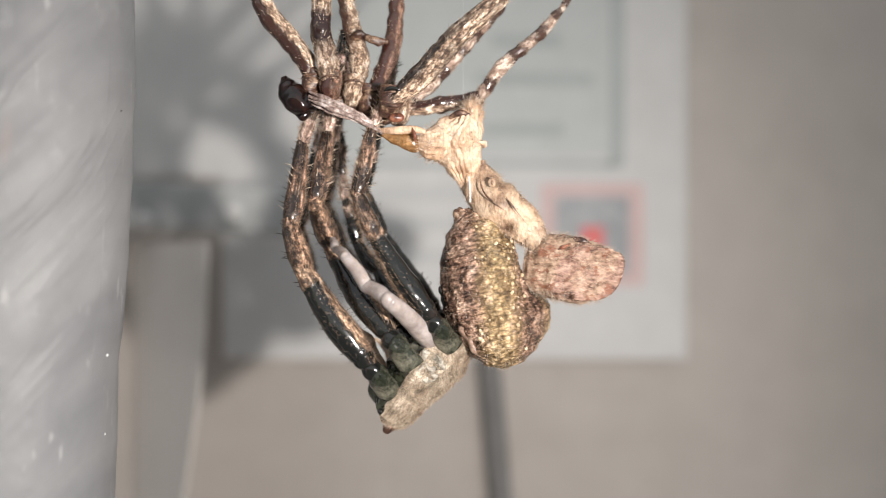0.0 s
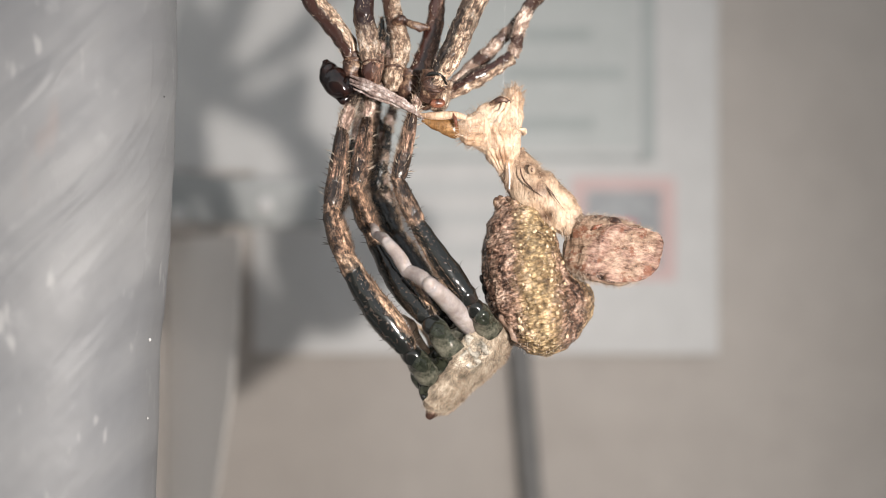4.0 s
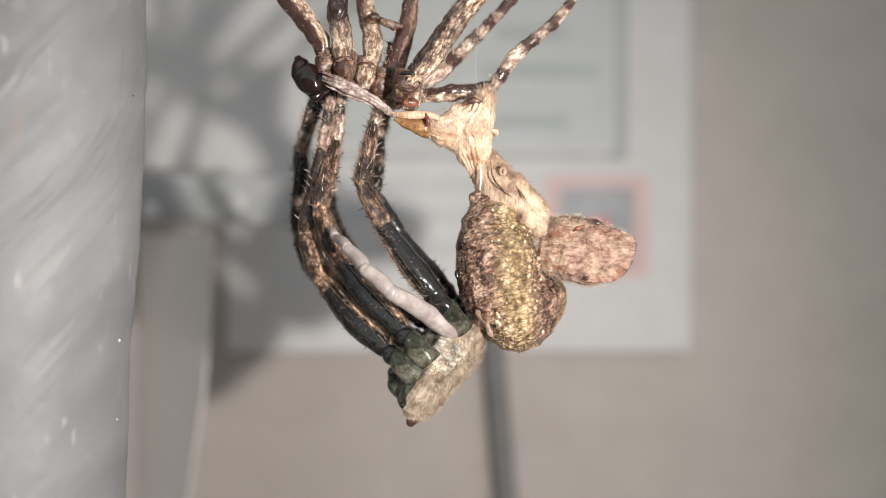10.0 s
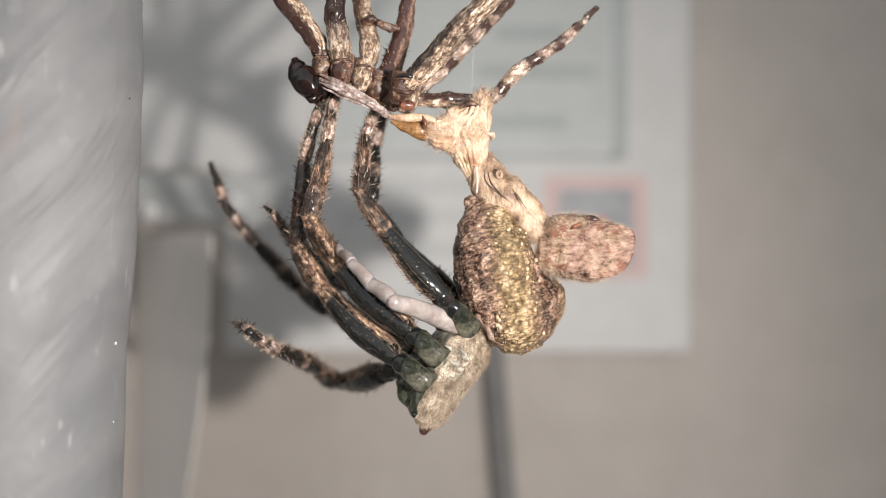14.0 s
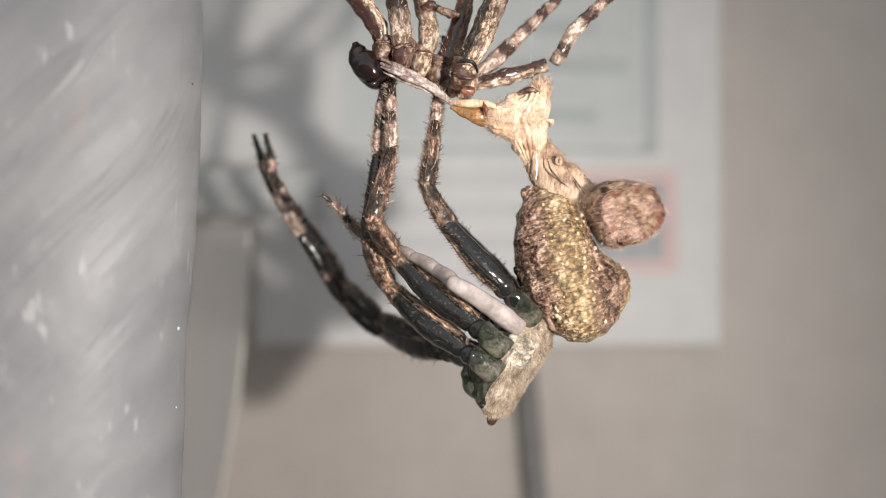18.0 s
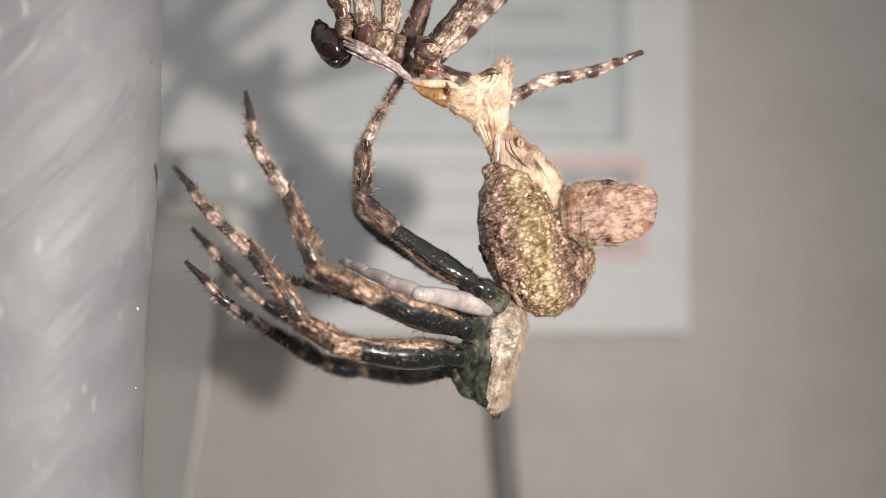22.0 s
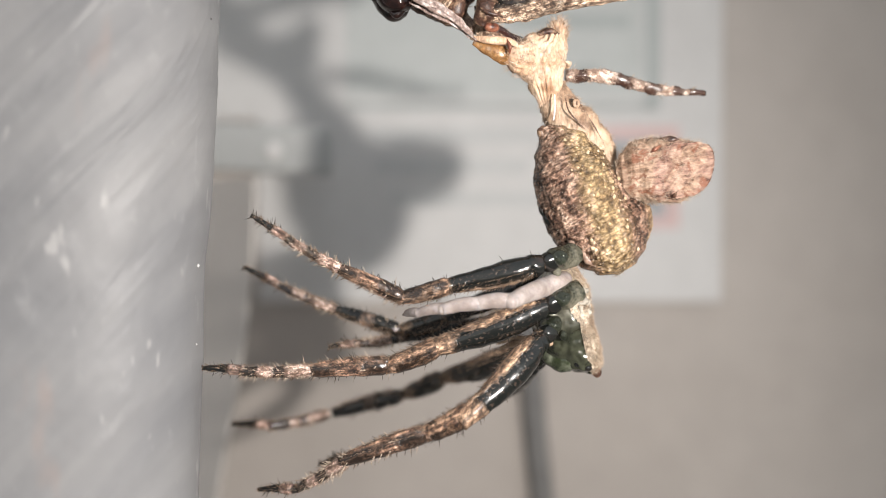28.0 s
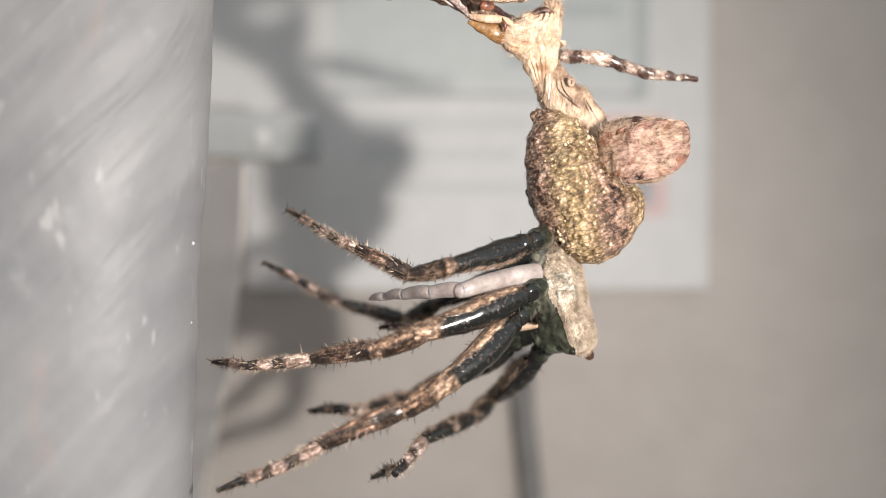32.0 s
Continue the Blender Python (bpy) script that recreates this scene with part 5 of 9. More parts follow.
# ---- what moves ----
def motions():
    turns = ((0, 0, 0), (9, 2.0, 3), (16.5, 2.5, 5), (22, 3.2, 8), (24, 2.2, 10.5), (24.5, 2.4, 11), (25.5, 3.6, 16), (28, 4.5, 14), (32, 4.5, 14))
    walk(shed, [(t, pose(*HUB, 0, a, b)) for t, a, b in turns])

    def still(t):
        return pose(0, 0, 0, 0, float(np.interp(t, [r[0] for r in turns], [r[1] for r in turns])), float(np.interp(t, [r[0] for r in turns], [r[2] for r in turns]))).inverted()

    walk(swing_leg, [(t, still(t) @ rel(-50, -62, u, v, 0, -0.9, -1.4)) for t, u, v in (
        (0, 150, -248), (1.2, 135, -246), (1.9, 42, -230), (7.6, 44, -230), (8.4, 76, -226), (9, 84, -225), (13, 111, -219), (17.5, 110, -210), (18, 24, -204), (20.5, 26, -196), (21.2, 40, -184), (22, 57, -170), (24, 113, -134), (25, 167, -123), (25.5, 205, -95), (28.5, 213, -100), (32, 215, -88))])
    thigh = ((0, 107, -80), (1.2, 105, -90), (1.9, 100, -145), (4.5, 95, -125), (7.5, 92, -115), (8.4, 105, -78), (9, 108, -75), (13, 116, -59), (16.5, 110, -50), (17.6, 112, -55), (18, 124, -97),
             (19, 107, -82), (20.5, 111, -76), (21.2, 116, -57), (22, 112, 0), (23, 115, 6), (24.5, 115, 21), (25.5, 109, 24), (28, 112, 34), (32, 111, 35))
    ends = ((0, 267, -255), (1.2, 260, -258), (1.9, 160, -285), (4.5, 150, -265), (7.5, 160, -260), (8.4, 235, -235), (9, 250, -235), (13, 288, -216), (16.5, 302, -206), (17.6, 300, -208), (18, 220, -220),
            (19, 212, -224), (20.5, 214, -218), (21.2, 262, -190), (22, 357, -85), (23, 360, -59), (24.5, 357, 41), (25.5, 359, 49), (28, 350, 64), (32, 351, 75))
    walk(knee_thigh, [(t, still(t) @ rel(-30, -56, u, v, 0, 0.5, 0.7)) for t, u, v in thigh])
    walk(knee_end, [(t, still(t) @ rel(u, v, p, q, 0, 0.7, 0.9)) for (t, u, v), (_, p, q) in zip(thigh, ends)])
    walk(old_plate, [(t, Matrix.Translation(HUB) @ fore(a, b, c, d, 178, s)) for t, a, b, c, d, s in (
        (0, 202, 224, 372, 240, 0), (1.5, 202, 222, 368, 242, 0), (1.8, 201, 215, 312, 212, 25), (2.0, 198, 203, 246, 172, 60), (2.3, 202, 215, 335, 222, 15), (2.5, 203, 218, 352, 235, 0),
        (4.3, 203, 216, 340, 225, 0), (4.5, 200, 210, 290, 200, 0), (4.8, 202, 216, 345, 230, 0), (5.2, 203, 218, 360, 240, 0), (6, 203, 217, 362, 238, 0), (7.5, 204, 216, 378, 236, 0),
        (9, 204, 216, 377, 236, 0), (13, 206, 212, 379, 222, 0), (16.5, 215, 210, 388, 206, 0), (17.6, 213, 206, 380, 204, 0), (17.9, 207, 190, 298, 178, 0), (18.1, 190, 182, 240, 168, 30),
        (18.4, 176, 172, 196, 178, 70), (19, 170, 170, 178, 190, 90), (19.3, 182, 188, 236, 190, 40), (19.5, 196, 211, 321, 200, 5), (20, 199, 212, 335, 205, 0), (20.5, 201, 214, 344, 209, 0),
        (21.2, 211, 213, 379, 203, 0), (22, 212, 215, 375, 200, 0), (23, 218, 211, 384, 201, 0), (24.5, 215, 206, 373, 191, 0), (25, 205, 208, 350, 190, 0), (25.5, 181, 209, 317, 189, 0),
        (27.5, 209, 207, 364, 192, 0), (28, 217, 214, 390, 194, 0), (28.5, 186, 215, 326, 190, 0), (28.7, 165, 214, 275, 186, 0), (29, 142, 215, 226, 182, 0), (29.3, 152, 215, 255, 186, 0),
        (29.6, 185, 212, 325, 190, 0), (30, 209, 210, 359, 190, 0), (30.5, 195, 212, 335, 190, 0), (31, 157, 216, 258, 188, 0), (31.4, 178, 218, 312, 194, 0), (32, 184, 220, 324, 195, 0))])
    walk(abdomen, [(t, rel(a, b, c, d, s)) for t, a, b, c, d, s in (
        (0, 78, 122, 150, 407, 0), (2, 76, 126, 152, 405, 8), (5, 82, 124, 156, 406, 4), (9, 86, 118, 159, 405, 0), (13, 84, 120, 164, 400, 0), (16.5, 80, 122, 172, 396, -4), (17.5, 80, 122, 174, 398, 0),
        (18, 80, 128, 178, 400, 10), (19, 82, 130, 177, 401, 30), (20.5, 82, 130, 178, 399, 22), (21.2, 80, 124, 186, 396, 10), (22, 78, 122, 190, 392, 10), (23, 80, 124, 192, 392, 10), (24.5, 80, 128, 193, 393, 16),
        (25.5, 70, 130, 180, 394, 38), (27.5, 72, 134, 194, 399, 14), (28, 74, 128, 205, 394, 0), (28.5, 66, 136, 182, 398, 24), (28.7, 72, 134, 172, 401, 34), (29, 72, 135, 165, 402, 42), (29.3, 72, 135, 168, 402, 38),
        (29.6, 72, 133, 188, 399, 16), (30, 72, 132, 199, 398, 6), (30.5, 72, 133, 188, 399, 16), (31, 70, 138, 164, 402, 38), (31.4, 74, 135, 178, 400, 26), (32, 75, 135, 176, 400, 28))])
    joint = ((0, 84, 352, -55, 493, 24), (6, 90, 351, -50, 493, 24), (9, 88, 351, -42, 503, 24), (13, 98, 351, -14, 512, 24), (16.5, 108, 349, 0, 519, 22), (17.2, 107, 349, 0, 517, 22), (19, 108, 357, 23, 521, 24), (20.5, 108, 355, 28, 519, 20), (21.2, 121, 347, 66, 531, 16),
             (22, 119, 355, 77, 538, 14), (23, 128, 357, 108, 539, 12), (24.5, 112, 349, 140, 544, 8), (25.5, 104, 362, 149, 556, 22), (27.5, 112, 360, 157, 564, 8), (28, 100, 362, 147, 554, 0), (28.5, 94, 368, 146, 560, 22),
             (29, 88, 374, 140, 562, 38), (29.3, 90, 372, 142, 562, 34), (30, 109, 360, 154, 560, 2), (30.5, 104, 364, 150, 560, 14), (31, 90, 374, 140, 564, 34), (31.4, 98, 368, 146, 562, 20), (32, 98, 368, 146, 562, 22))
    walk(carapace, [(t, rel(a, b, c, d, s)) for t, a, b, c, d, s in joint])
    walk(waist, [(t, rel(a + 22, b - 26, a - 4, b + 12)) for t, a, b, c, d, s in joint])
    walk(LEG['N1'][0], [
        (0, seg(-1.86, -1.67, -8.66, -4.30, -1.67, -5.16)),
        (6, seg(-1.86, -1.67, -8.66, -4.30, -1.67, -5.16)),
        (9, seg(-1.60, -1.67, -8.62, -4.41, 0.45, -5.91)),
        (11.5, seg(-1.58, -1.67, -8.71, -4.31, 0.80, -6.24)),
        (13, seg(-1.35, -1.67, -8.96, -4.30, 0.25, -6.25)),
        (14.5, seg(-1.06, -1.67, -8.82, -4.16, 0.45, -6.44)),
        (16.5, seg(-1.06, -1.67, -8.94, -4.33, 0.25, -6.65)),
        (18, seg(-0.86, -1.67, -9.07, -3.85, 0.70, -6.79)),
        (19.5, seg(-0.40, -1.67, -9.28, -3.44, 0.90, -7.32)),
        (20.5, seg(-0.73, -1.67, -9.28, -4.37, -0.10, -7.26)),
        (20.6, seg(-0.73, -1.67, -9.28, -4.37, -0.10, -7.25)),
        (21, seg(-0.20, -1.67, -9.96, -3.46, -4.16, -9.33)),
        (21.2, seg(-0.09, -1.67, -10.17, -3.59, -3.82, -9.77)),
        (22, seg(0.05, -1.67, -10.00, -3.72, -3.33, -9.54)),
        (23, seg(0.43, -1.67, -10.45, -3.22, -3.59, -10.37)),
        (24, seg(0.60, -1.67, -10.63, -2.84, -3.70, -11.38)),
        (24.5, seg(0.98, -1.67, -10.56, -2.52, -3.31, -11.85)),
        (25, seg(1.01, -1.67, -10.91, -1.93, -4.16, -12.12)),
        (25.5, seg(1.06, -1.67, -10.82, -2.48, -2.88, -12.50)),
        (27.5, seg(0.85, -1.67, -11.22, -2.39, -2.55, -13.57)),
        (28, seg(1.34, -1.67, -10.93, -1.36, -3.22, -13.45)),
        (28.5, seg(0.72, -1.67, -10.87, -2.26, -3.35, -12.95)),
        (29, seg(0.05, -1.67, -10.97, -2.31, -4.35, -12.63)),
        (30, seg(1.15, -1.67, -10.96, -1.98, -2.75, -13.34)),
        (31, seg(0.32, -1.67, -11.02, -2.51, -3.69, -12.92)),
        (31.5, seg(0.36, -1.67, -11.10, -2.22, -3.80, -13.18)),
        (32, seg(0.47, -1.67, -11.08, -2.23, -3.64, -13.19))])
    walk(LEG['N1'][1], [
        (0, seg(-4.30, -1.67, -5.16, -4.87, -1.49, -3.32)),
        (6, seg(-4.30, -1.67, -5.16, -4.87, -1.49, -3.32)),
        (9, seg(-4.41, 0.45, -5.91, -4.99, 0.20, -3.99)),
        (11.5, seg(-4.31, 0.80, -6.24, -5.00, 0.20, -4.36)),
        (13, seg(-4.30, 0.25, -6.25, -5.18, 0.20, -4.47)),
        (14.5, seg(-4.16, 0.45, -6.44, -5.16, 0.20, -4.70)),
        (16.5, seg(-4.33, 0.25, -6.65, -5.23, 0.20, -4.86)),
        (18, seg(-3.85, 0.70, -6.79, -4.68, 0.20, -4.95)),
        (19.5, seg(-3.44, 0.90, -7.32, -4.42, 0.20, -5.57)),
        (20.5, seg(-4.37, -0.10, -7.26, -5.12, 0.20, -5.40)),
        (20.6, seg(-4.37, -0.10, -7.25, -5.12, 0.20, -5.39)),
        (21, seg(-3.46, -4.16, -9.33, -5.02, -4.16, -8.43)),
        (21.2, seg(-3.59, -3.82, -9.77, -5.27, -3.82, -9.10)),
        (22, seg(-3.72, -3.33, -9.54, -5.32, -3.33, -8.64)),
        (23, seg(-3.22, -3.59, -10.37, -4.98, -3.59, -9.89)),
        (24, seg(-2.84, -3.70, -11.38, -4.66, -3.70, -11.48)),
        (24.5, seg(-2.52, -3.31, -11.85, -4.36, -3.31, -11.99)),
        (25, seg(-1.93, -4.16, -12.12, -3.70, -4.16, -12.40)),
        (25.5, seg(-2.48, -2.88, -12.50, -4.29, -2.88, -12.90)),
        (27.5, seg(-2.39, -2.55, -13.57, -4.16, -2.55, -14.20)),
        (28, seg(-1.36, -3.22, -13.45, -3.02, -3.00, -14.33)),
        (28.5, seg(-2.26, -3.35, -12.95, -3.86, -3.35, -13.85)),
        (29, seg(-2.31, -4.35, -12.63, -3.79, -3.59, -13.71)),
        (30, seg(-1.98, -2.75, -13.34, -3.59, -2.75, -14.27)),
        (31, seg(-2.51, -3.69, -12.92, -3.98, -3.69, -14.00)),
        (31.5, seg(-2.22, -3.80, -13.18, -3.74, -3.80, -14.17)),
        (32, seg(-2.23, -3.64, -13.19, -3.76, -3.64, -14.18))])
    walk(LEG['N1'][2], [
        (0, seg(-4.87, -1.49, -3.32, -4.58, -0.38, -0.20)),
        (6, seg(-4.87, -1.49, -3.32, -4.58, -0.38, -0.20)),
        (9, seg(-4.99, 0.20, -3.99, -4.27, 0.20, -0.88)),
        (11.5, seg(-5.00, 0.20, -4.36, -4.49, 0.20, -1.09)),
        (13, seg(-5.18, 0.20, -4.47, -4.82, 0.20, -1.34)),
        (14.5, seg(-5.16, 0.20, -4.70, -4.93, 0.20, -1.36)),
        (16.5, seg(-5.23, 0.20, -4.86, -5.01, 0.20, -1.51)),
        (18, seg(-4.68, 0.20, -4.95, -4.28, 0.20, -1.62)),
        (19.5, seg(-4.42, 0.20, -5.57, -4.30, 0.20, -2.22)),
        (20.5, seg(-5.12, 0.20, -5.40, -4.97, 0.20, -2.05)),
        (20.6, seg(-5.12, 0.20, -5.39, -4.96, 0.20, -2.05)),
        (21, seg(-5.02, -4.16, -8.43, -6.68, -4.16, -5.94)),
        (21.2, seg(-5.27, -3.82, -9.10, -7.03, -3.82, -6.64)),
        (22, seg(-5.32, -3.33, -8.64, -7.10, -3.33, -6.15)),
        (23, seg(-4.98, -3.59, -9.89, -7.55, -3.59, -8.26)),
        (24, seg(-4.66, -3.70, -11.48, -7.46, -2.88, -10.29)),
        (24.5, seg(-4.36, -3.31, -11.99, -7.29, -3.31, -11.11)),
        (25, seg(-3.70, -4.16, -12.40, -6.68, -4.16, -12.05)),
        (25.5, seg(-4.29, -2.88, -12.90, -7.40, -2.53, -12.46)),
        (27.5, seg(-4.16, -2.55, -14.20, -7.16, -2.55, -15.07)),
        (28, seg(-3.02, -3.00, -14.33, -6.01, -2.34, -15.44)),
        (28.5, seg(-3.86, -3.35, -13.85, -6.80, -3.35, -14.72)),
        (29, seg(-3.79, -3.59, -13.71, -6.68, -2.18, -14.88)),
        (30, seg(-3.59, -2.75, -14.27, -6.47, -2.75, -15.46)),
        (31, seg(-3.98, -3.69, -14.00, -6.94, -2.73, -15.10)),
        (31.5, seg(-3.74, -3.80, -14.17, -6.53, -3.80, -15.34)),
        (32, seg(-3.76, -3.64, -14.18, -6.56, -3.64, -15.36))])
    walk(LEG['N1'][3], [
        (0, seg(-4.58, -0.38, -0.20, -3.75, 0.16, 2.21)),
        (6, seg(-4.58, -0.38, -0.20, -3.75, 0.16, 2.21)),
        (9, seg(-4.27, 0.20, -0.88, -3.72, 0.30, 1.38)),
        (11.5, seg(-4.49, 0.20, -1.09, -4.18, 0.30, 1.39)),
        (13, seg(-4.82, 0.20, -1.34, -4.14, 0.30, 1.14)),
        (14.5, seg(-4.93, 0.20, -1.36, -4.20, 0.30, 1.12)),
        (16.5, seg(-5.01, 0.20, -1.51, -4.30, 0.30, 0.96)),
        (18, seg(-4.28, 0.20, -1.62, -4.07, 0.30, 0.95)),
        (19.5, seg(-4.30, 0.20, -2.22, -4.25, 0.30, 0.36)),
        (20.5, seg(-4.97, 0.20, -2.05, -4.66, 0.30, 0.52)),
        (20.6, seg(-4.96, 0.20, -2.05, -4.66, 0.30, 0.52)),
        (21, seg(-6.68, -4.16, -5.94, -8.17, -3.19, -4.22)),
        (21.2, seg(-7.03, -3.82, -6.64, -8.71, -3.82, -5.04)),
        (22, seg(-7.10, -3.33, -6.15, -8.81, -3.33, -4.55)),
        (23, seg(-7.55, -3.59, -8.26, -9.57, -2.98, -7.00)),
        (24, seg(-7.46, -2.88, -10.29, -9.76, -1.98, -9.57)),
        (24.5, seg(-7.29, -3.31, -11.11, -9.56, -3.31, -10.49)),
        (25, seg(-6.68, -4.16, -12.05, -8.96, -4.16, -11.84)),
        (25.5, seg(-7.40, -2.53, -12.46, -9.89, -1.80, -12.72)),
        (27.5, seg(-7.16, -2.55, -15.07, -9.34, -2.55, -16.07)),
        (28, seg(-6.01, -2.34, -15.44, -8.07, -1.02, -16.88)),
        (28.5, seg(-6.80, -3.35, -14.72, -8.95, -3.35, -15.65)),
        (29, seg(-6.68, -2.18, -14.88, -9.00, -1.29, -15.98)),
        (30, seg(-6.47, -2.75, -15.46, -8.56, -2.75, -16.60)),
        (31, seg(-6.94, -2.73, -15.10, -9.10, -2.73, -16.13)),
        (31.5, seg(-6.53, -3.80, -15.34, -8.61, -3.80, -16.37)),
        (32, seg(-6.56, -3.64, -15.36, -8.64, -3.64, -16.40))])
    walk(LEG['N1'][4], [
        (0, seg(-3.75, 0.16, 2.21, -3.65, 0.16, 3.99)),
        (6, seg(-3.75, 0.16, 2.21, -3.65, 0.16, 3.99)),
        (9, seg(-3.72, 0.30, 1.38, -3.73, 0.40, 3.18)),
        (11.5, seg(-4.18, 0.30, 1.39, -4.19, 0.40, 3.19)),
        (13, seg(-4.14, 0.30, 1.14, -3.97, 0.40, 2.94)),
        (14.5, seg(-4.20, 0.30, 1.12, -4.07, 0.40, 2.92)),
        (16.5, seg(-4.30, 0.30, 0.96, -4.15, 0.40, 2.76)),
        (18, seg(-4.07, 0.30, 0.95, -4.06, 0.40, 2.77)),
        (19.5, seg(-4.25, 0.30, 0.36, -4.20, 0.40, 2.16)),
        (20.5, seg(-4.66, 0.30, 0.52, -4.54, 0.40, 2.32)),
        (20.6, seg(-4.66, 0.30, 0.52, -4.54, 0.40, 2.32)),
        (21, seg(-8.17, -3.19, -4.22, -9.00, -3.19, -2.80)),
        (21.2, seg(-8.71, -3.82, -5.04, -9.60, -3.82, -3.70)),
        (22, seg(-8.81, -3.33, -4.55, -9.81, -3.33, -3.25)),
        (23, seg(-9.57, -2.98, -7.00, -10.88, -2.51, -5.95)),
        (24, seg(-9.76, -1.98, -9.57, -11.12, -1.98, -8.56)),
        (24.5, seg(-9.56, -3.31, -10.49, -11.11, -2.61, -9.90)),
        (25, seg(-8.96, -4.16, -11.84, -10.56, -4.16, -11.74)),
        (25.5, seg(-9.89, -1.80, -12.72, -11.51, -1.80, -12.19)),
        (27.5, seg(-9.34, -2.55, -16.07, -10.99, -2.55, -16.34)),
        (28, seg(-8.07, -1.02, -16.88, -9.74, 0.01, -17.15)),
        (28.5, seg(-8.95, -3.35, -15.65, -10.55, -3.35, -15.99)),
        (29, seg(-9.00, -1.29, -15.98, -10.76, -1.00, -16.32)),
        (30, seg(-8.56, -2.75, -16.60, -10.07, -2.75, -17.29)),
        (31, seg(-9.10, -2.73, -16.13, -10.69, -2.73, -16.57)),
        (31.5, seg(-8.61, -3.80, -16.37, -10.12, -3.80, -16.93)),
        (32, seg(-8.64, -3.64, -16.40, -10.16, -3.64, -16.96))])
    walk(LEG['N2'][0], [
        (0, seg(-1.11, -1.89, -7.47, -3.47, 0.10, -4.19)),
        (6, seg(-1.11, -1.89, -7.47, -3.46, 0.05, -4.14)),
        (9, seg(-1.06, -1.89, -7.96, -3.71, 0.10, -4.89)),
        (11.5, seg(-1.04, -1.89, -7.84, -3.82, 0.25, -5.00)),
        (13, seg(-0.81, -1.89, -7.88, -3.81, -0.10, -5.02)),
        (14.5, seg(-0.52, -1.89, -7.84, -3.65, -0.20, -5.09)),
        (16.5, seg(-0.42, -1.89, -8.07, -3.53, -0.00, -5.42)),
        (18, seg(-0.53, -1.89, -8.09, -3.61, 0.05, -5.43)),
        (19.5, seg(0.03, -1.89, -8.40, -2.96, 0.80, -6.41)),
        (20.5, seg(-0.30, -1.89, -8.47, -3.73, 0.35, -6.59)),
        (20.6, seg(-0.30, -1.89, -8.47, -3.73, 0.35, -6.58)),
        (21, seg(-0.09, -1.89, -8.87, -2.90, -4.80, -7.49)),
        (21.2, seg(0.13, -1.89, -8.97, -3.14, -4.30, -7.78)),
        (22, seg(0.37, -1.89, -8.91, -3.05, -3.96, -7.49)),
        (23, seg(0.64, -1.89, -9.25, -3.24, -3.41, -8.67)),
        (24, seg(0.81, -1.89, -9.37, -2.95, -3.69, -9.56)),
        (24.5, seg(0.76, -1.89, -9.57, -2.76, -4.09, -9.85)),
        (25, seg(1.00, -1.89, -9.71, -2.42, -4.19, -10.22)),
        (25.5, seg(0.84, -1.89, -9.73, -2.57, -4.23, -10.13)),
        (27.5, seg(1.06, -1.89, -10.02, -2.63, -3.49, -11.02)),
        (28, seg(1.44, -1.89, -9.73, -2.59, -1.89, -11.24)),
        (28.5, seg(0.93, -1.89, -9.77, -2.65, -3.56, -10.98)),
        (29, seg(0.05, -1.89, -9.87, -2.45, -5.09, -10.62)),
        (30, seg(1.26, -1.89, -9.86, -2.46, -3.20, -11.19)),
        (31, seg(0.42, -1.89, -10.03, -2.65, -4.48, -10.87)),
        (31.5, seg(0.78, -1.89, -10.11, -2.91, -3.28, -11.35)),
        (32, seg(0.78, -1.89, -10.09, -2.91, -3.28, -11.33))])
